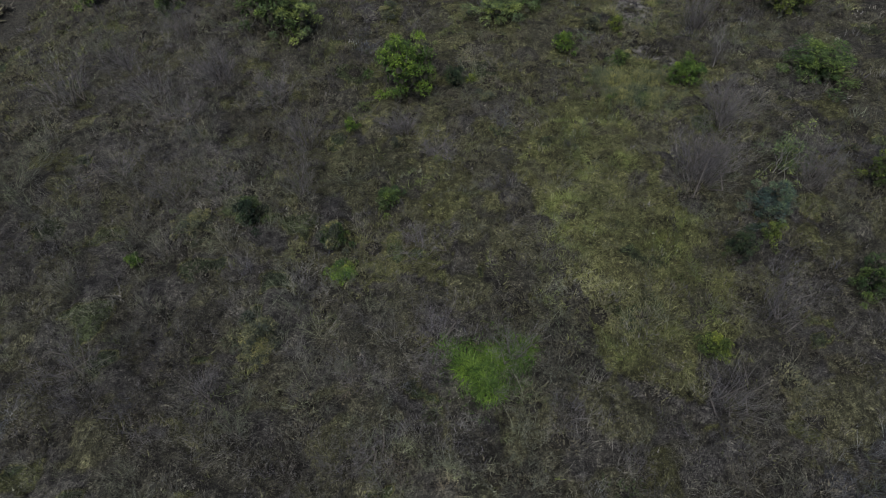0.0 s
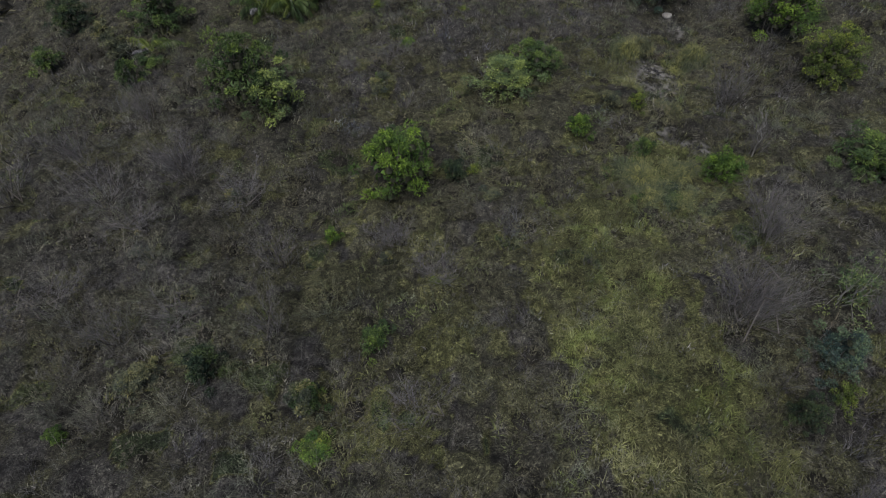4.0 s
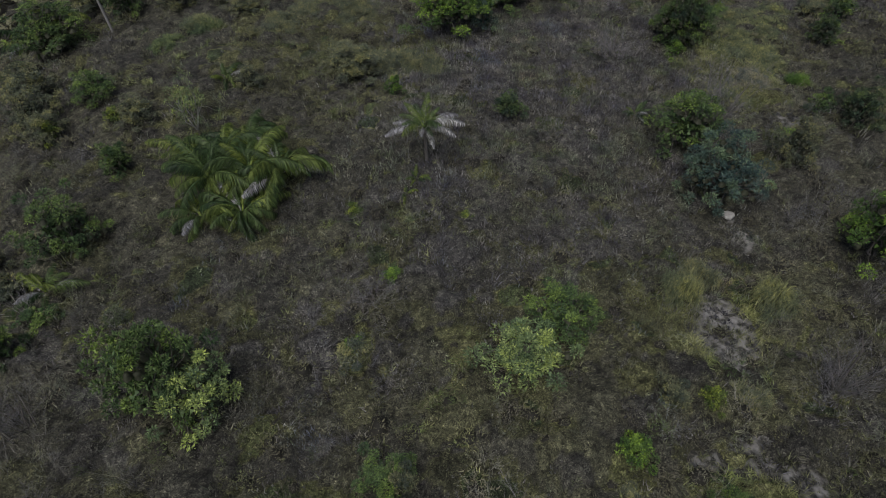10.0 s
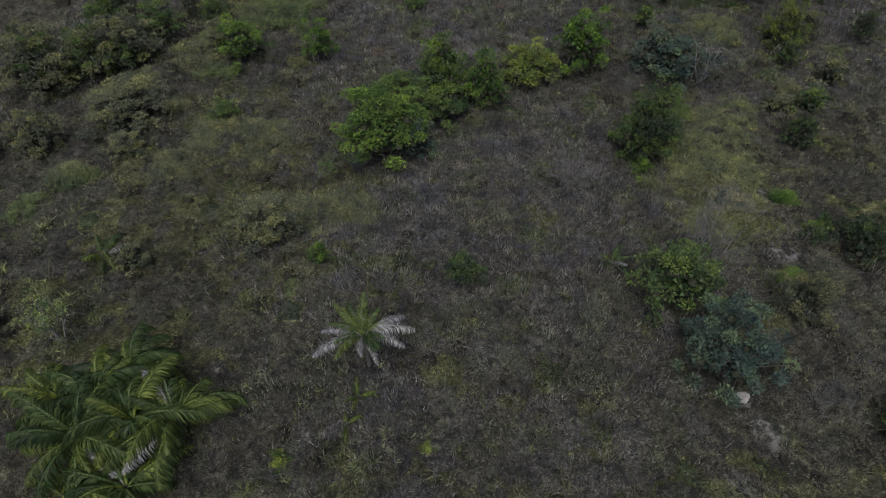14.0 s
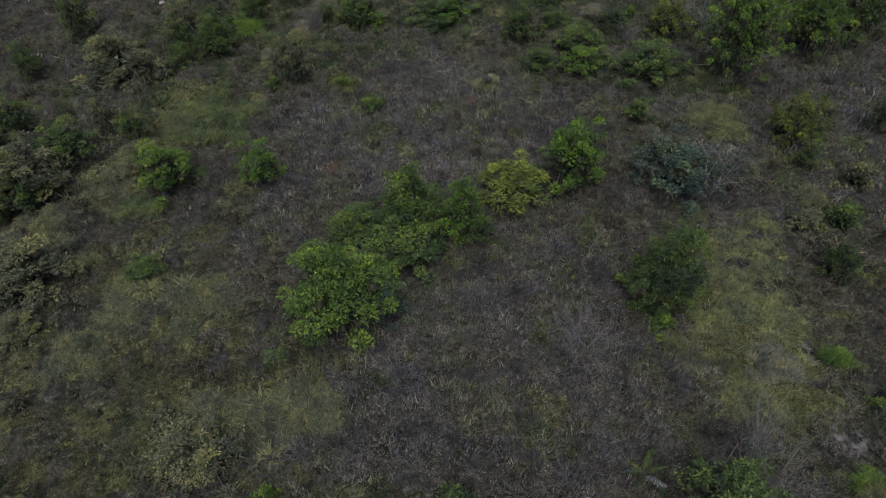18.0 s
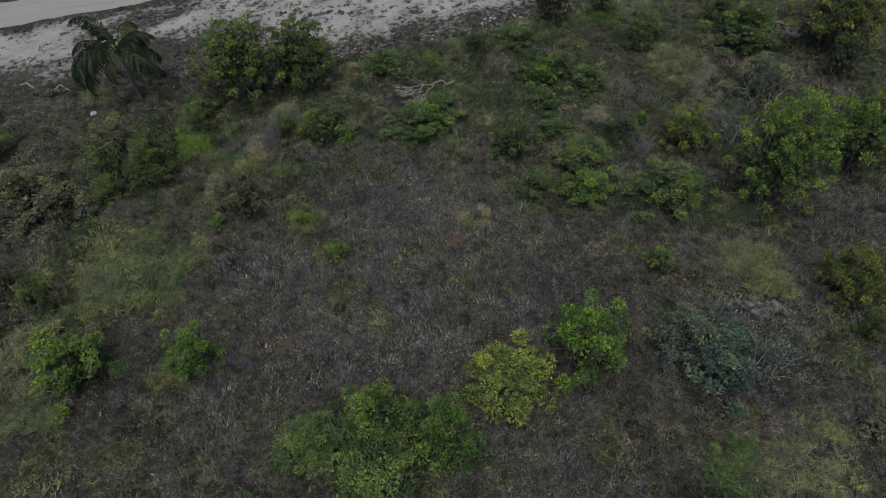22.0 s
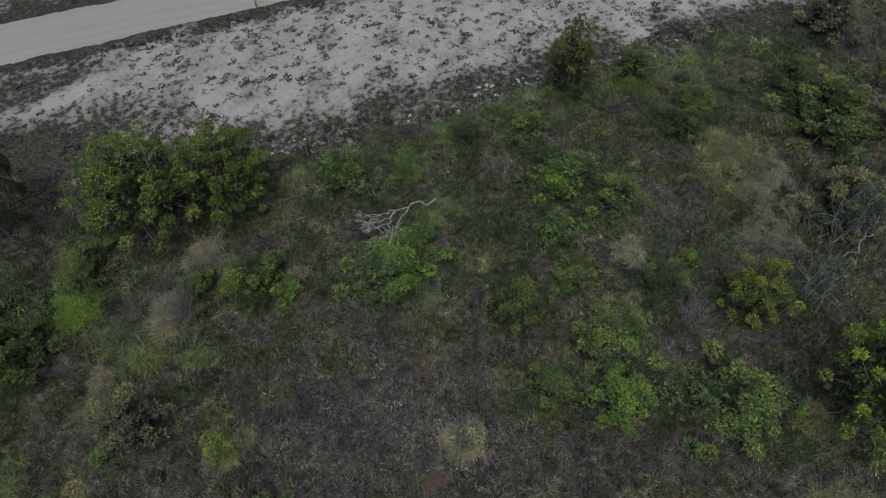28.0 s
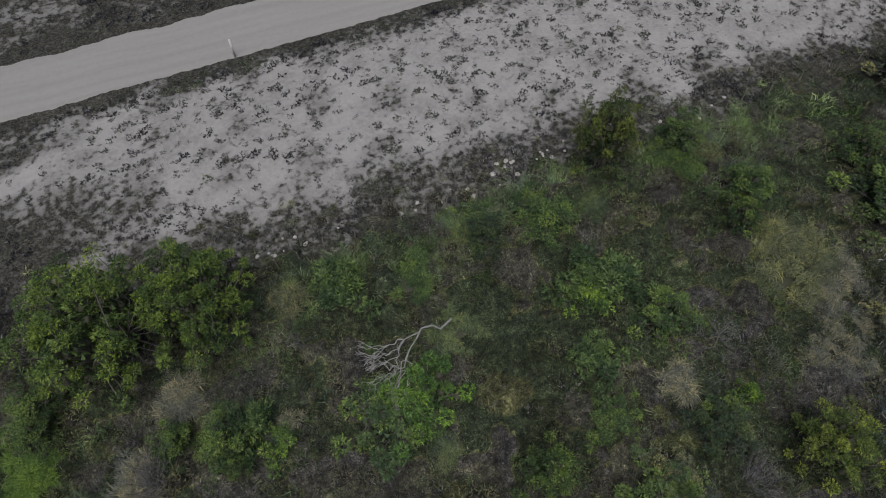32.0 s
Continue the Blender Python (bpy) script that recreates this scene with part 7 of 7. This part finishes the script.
def utility_pole(x, y, height, turn, label, transformer=True):
    ob = new("utility_pole")
    ob.matrix_world = pose(x, y, float(land(x, y)), 0, 0, turn)
    tagged(ob, label, "pole", "power line poles")
    v, f = [], []
    for i in range(6):
        tube(v, f, (0, 0, -0.3 + i * (height + 0.3) / 6), (0, 0, -0.3 + (i + 1) * (height + 0.3) / 6), 0.17 - 0.012 * i, 0.158 - 0.012 * i, 10)
    part("shaft", v, f, M_CONCRETE, ob)
    v, f = [], []
    box(v, f, -1.2, 0.10, height - 0.45, 1.2, 0.22, height - 0.31)
    part("crossarm", v, f, M_WOOD, ob)
    for dx in (-1.1, -0.4, 1.1):
        v, f = [], []
        for j, rr in enumerate((0.05, 0.09, 0.06, 0.08)):
            tube(v, f, (dx, 0.16, height - 0.31 + 0.07 * j), (dx, 0.16, height - 0.25 + 0.07 * j), rr, rr * 0.7, 8)
        part("insulator", v, f, M_PORCELAIN, ob)
    for dx in (-0.6, 0.6):
        v, f = [], []
        tube(v, f, (dx, 0.16, height - 0.45), (0, 0.14, height - 1.0), 0.025, 0.025, 5)
        part("brace", v, f, M_WOOD, ob)
    if transformer:
        v, f = [], []
        tube(v, f, (0.1, -0.5, height - 2.5), (0.1, -0.5, height - 1.5), 0.30, 0.30, 12)
        tube(v, f, (0.1, -0.5, height - 1.5), (0.1, -0.5, height - 1.42), 0.33, 0.12, 12)
        tube(v, f, (0.1, -0.5, height - 2.5), (0.1, -0.5, height - 2.54), 0.30, 0.05, 12)
        tank = part("transformer", v, f, M_PAINT, ob, "pale grey transformer tank")
        for dx in (-0.1, 0.3):
            v, f = [], []
            tube(v, f, (dx, -0.5, height - 1.44), (dx, -0.5, height - 1.18), 0.05, 0.03, 7)
            part("bushing", v, f, M_PORCELAIN, tank)
        v, f = [], []
        box(v, f, -0.15, -0.25, height - 2.1, 0.25, 0.0, height - 1.95)
        part("bracket", v, f, M_CONCRETE, ob)
    return ob


def cable(a, b, sag, rad=0.02):
    v, f = [], []
    a, b = np.array(a, float), np.array(b, float)
    pts = [a + (b - a) * i / 16 - np.array([0, 0, sag * 4 * (i / 16) * (1 - i / 16)]) for i in range(17)]
    for i in range(16):
        tube(v, f, pts[i], pts[i + 1], rad, rad, 4)
    return tagged(new("power_cable", wood_mesh("power_cable", v, f, M_CABLE)), "thin dark power cable slung between poles", "cable", "power cables")


P1, P2 = (-28.7, 104.3), (-26.7, 112.3)
utility_pole(*P1, 8.3, 20, "concrete power pole with crossarm and grey transformer")
utility_pole(*P2, 9.2, 20, "grey concrete power pole standing in scrub", False)
h1, h2 = float(land(*P1)) + 8.0, float(land(*P2)) + 8.9
far_pole = utility_pole(-56, 58, 8.6, 40, "concrete power pole far down the slope", False)
h3 = float(land(-56, 58)) + 8.3
for o in (-1.1, -0.4, 1.1):
    cable((P1[0] + o * 0.94, P1[1] + o * 0.34, h1), (-56 + o * 0.77, 58 + o * 0.64, h3), 0.7)
    cable((P1[0] + o * 0.94, P1[1] + o * 0.34, h1), (P2[0] + o * 0.94, P2[1] + o * 0.34, h2), 0.15)
cable((P1[0], P1[1], h1 - 1.6), (-56, 58, h3 - 1.6), 0.8)

# ---- fence along the foot of the sand ----
FENCE_A, FENCE_B = 152.8, 0.047
fence = new("fence")
fence.matrix_world = pose(0, 0, 0)
tagged(fence, "thin wire fence on short grey wooden posts", "fence")
posts = []
for i in range(38):
    px = 14 + 2.05 * i + 0.3 * math.sin(i * 2.3)
    py = FENCE_A + FENCE_B * px + 0.25 * math.sin(i * 1.7)
    pz = float(land(px, py))
    hh = 1.25 + 0.12 * math.sin(i * 3.1)
    v, f = [], []
    lx, ly = 0.08 * math.sin(i * 5.0), 0.08 * math.cos(i * 4.0)
    tube(v, f, (px, py, pz - 0.1), (px + lx * 0.5, py + ly * 0.5, pz + hh * 0.5), 0.065, 0.06, 6)
    tube(v, f, (px + lx * 0.5, py + ly * 0.5, pz + hh * 0.5), (px + lx, py + ly, pz + hh), 0.06, 0.05, 6)
    tube(v, f, (px + lx, py + ly, pz + hh), (px + lx, py + ly, pz + hh + 0.02), 0.05, 0.005, 6)
    part("post", v, f, M_WOOD, fence)
    posts.append((px + lx, py + ly, pz))
for h in (0.4, 0.75, 1.1):
    v, f = [], []
    for a, b in zip(posts[:-1], posts[1:]):
        tube(v, f, (a[0], a[1], a[2] + h), (b[0], b[1], b[2] + h), 0.006, 0.006, 3)
    part("wire", v, f, M_CABLE, fence)

# marker post beside the road
mp = new("marker_post")
mp.matrix_world = pose(27.7, 177.4, float(land(27.7, 177.4)))
tagged(mp, "pale squared concrete post at the road edge", "post")
v, f = [], []
box(v, f, -0.09, -0.09, -0.2, 0.09, 0.09, 1.9)
part("shaft", v, f, M_PALEPOST, mp)
v, f = [], []
tube(v, f, (0, 0, 1.9), (0, 0, 2.0), 0.125, 0.02, 4)
part("cap", v, f, M_PALEPOST, mp)


# ---- stones ----
def stone_mesh(seed):
    r = np.random.default_rng(seed)
    bm = bmesh.new()
    bmesh.ops.create_icosphere(bm, subdivisions=2, radius=0.5)
    k = r.normal(size=(4, 3))
    for p in bm.verts:
        n = p.co.normalized()
        p.co *= 1 + 0.16 * sum(math.sin(2.2 * n.dot(Vector(q)) + i) for i, q in enumerate(k)) / 2
        p.co.z *= 0.65
    me = bpy.data.meshes.new("stone")
    bm.to_mesh(me)
    bm.free()
    me.materials.append(M_STONE)
    return me


STONES = [stone_mesh(500 + i) for i in range(5)]


def stone(x, y, size, i, label="pale rounded stone lying on the ground"):
    ob = new("stone", STONES[i % 5])
    ob.matrix_world = pose(x, y, float(land(x, y)) + size * 0.12, 0, 0, i * 77) @ Matrix.Diagonal((size, size * 0.8, size * 0.8, 1))
    return tagged(ob, label, "stone", "stones")


stone(30.5, 68.3, 1.1, 0, "pale boulder beside a sandy track")
stone(67.7, 144.4, 0.7, 1)
stone(66.8, 147.2, 0.5, 2)
stone(68.4, 144.9, 0.45, 3)
stone(72.0, 155.4, 0.7, 4)
stone(63.0, 155.0, 0.6, 2)
stone(-1.4, 153.0, 0.9, 1)
r = np.random.default_rng(91)
for cx, cy, n, wide, big in ((46.5, 156.9, 9, 0.9, 0.5), (49.5, 156.7, 6, 0.6, 0.5), (26.5, 155.6, 12, 1.5, 0.45), (38.2, 154.6, 7, 1.6, 0.5),
                             (43.5, 155.3, 8, 1.6, 0.6), (33.3, 154.4, 8, 2.2, 0.5), (55, 156.8, 7, 2.5, 0.5), (63, 156.6, 6, 2.5, 0.5)):
    for i in range(n):
        stone(cx + r.normal() * wide, cy + r.normal() * wide * 0.4, big * r.uniform(0.35, 1.0), int(r.integers(0, 50)), "pale broken stone in a loose heap by the fence")


# ---- fallen wood ----
def fallen(x, y, length, turn, rad, label):
    r = np.random.default_rng(int(abs(x) * 10))
    v, f = [], []
    pts = limb(v, f, (-length / 2, 0, rad), (length / 2, 0, rad * 1.4), rad, rad * 0.55, r, 0.12, 5, 8)
    for i in (2, 3, 4):
        e = pts[i] + np.array([0.5, r.choice([-1, 1]) * 0.6, 0.25]) * length * 0.2
        limb(v, f, pts[i], e, rad * 0.35, rad * 0.12, r, 0.3, 3, 5)
    ob = new("fallen_log", wood_mesh("fallen_log", v, f, M_PALEBARK))
    ob.matrix_world = pose(x, y, float(land(x, y)), 0, 0, turn)
    return tagged(ob, label, "log")


fallen(-6.5, 159.2, 6.5, -32, 0.12, "long bleached fallen log on bare soil")
fallen(-10, 138.8, 5.0, -15, 0.09, "grey fallen branch in dark scrub")
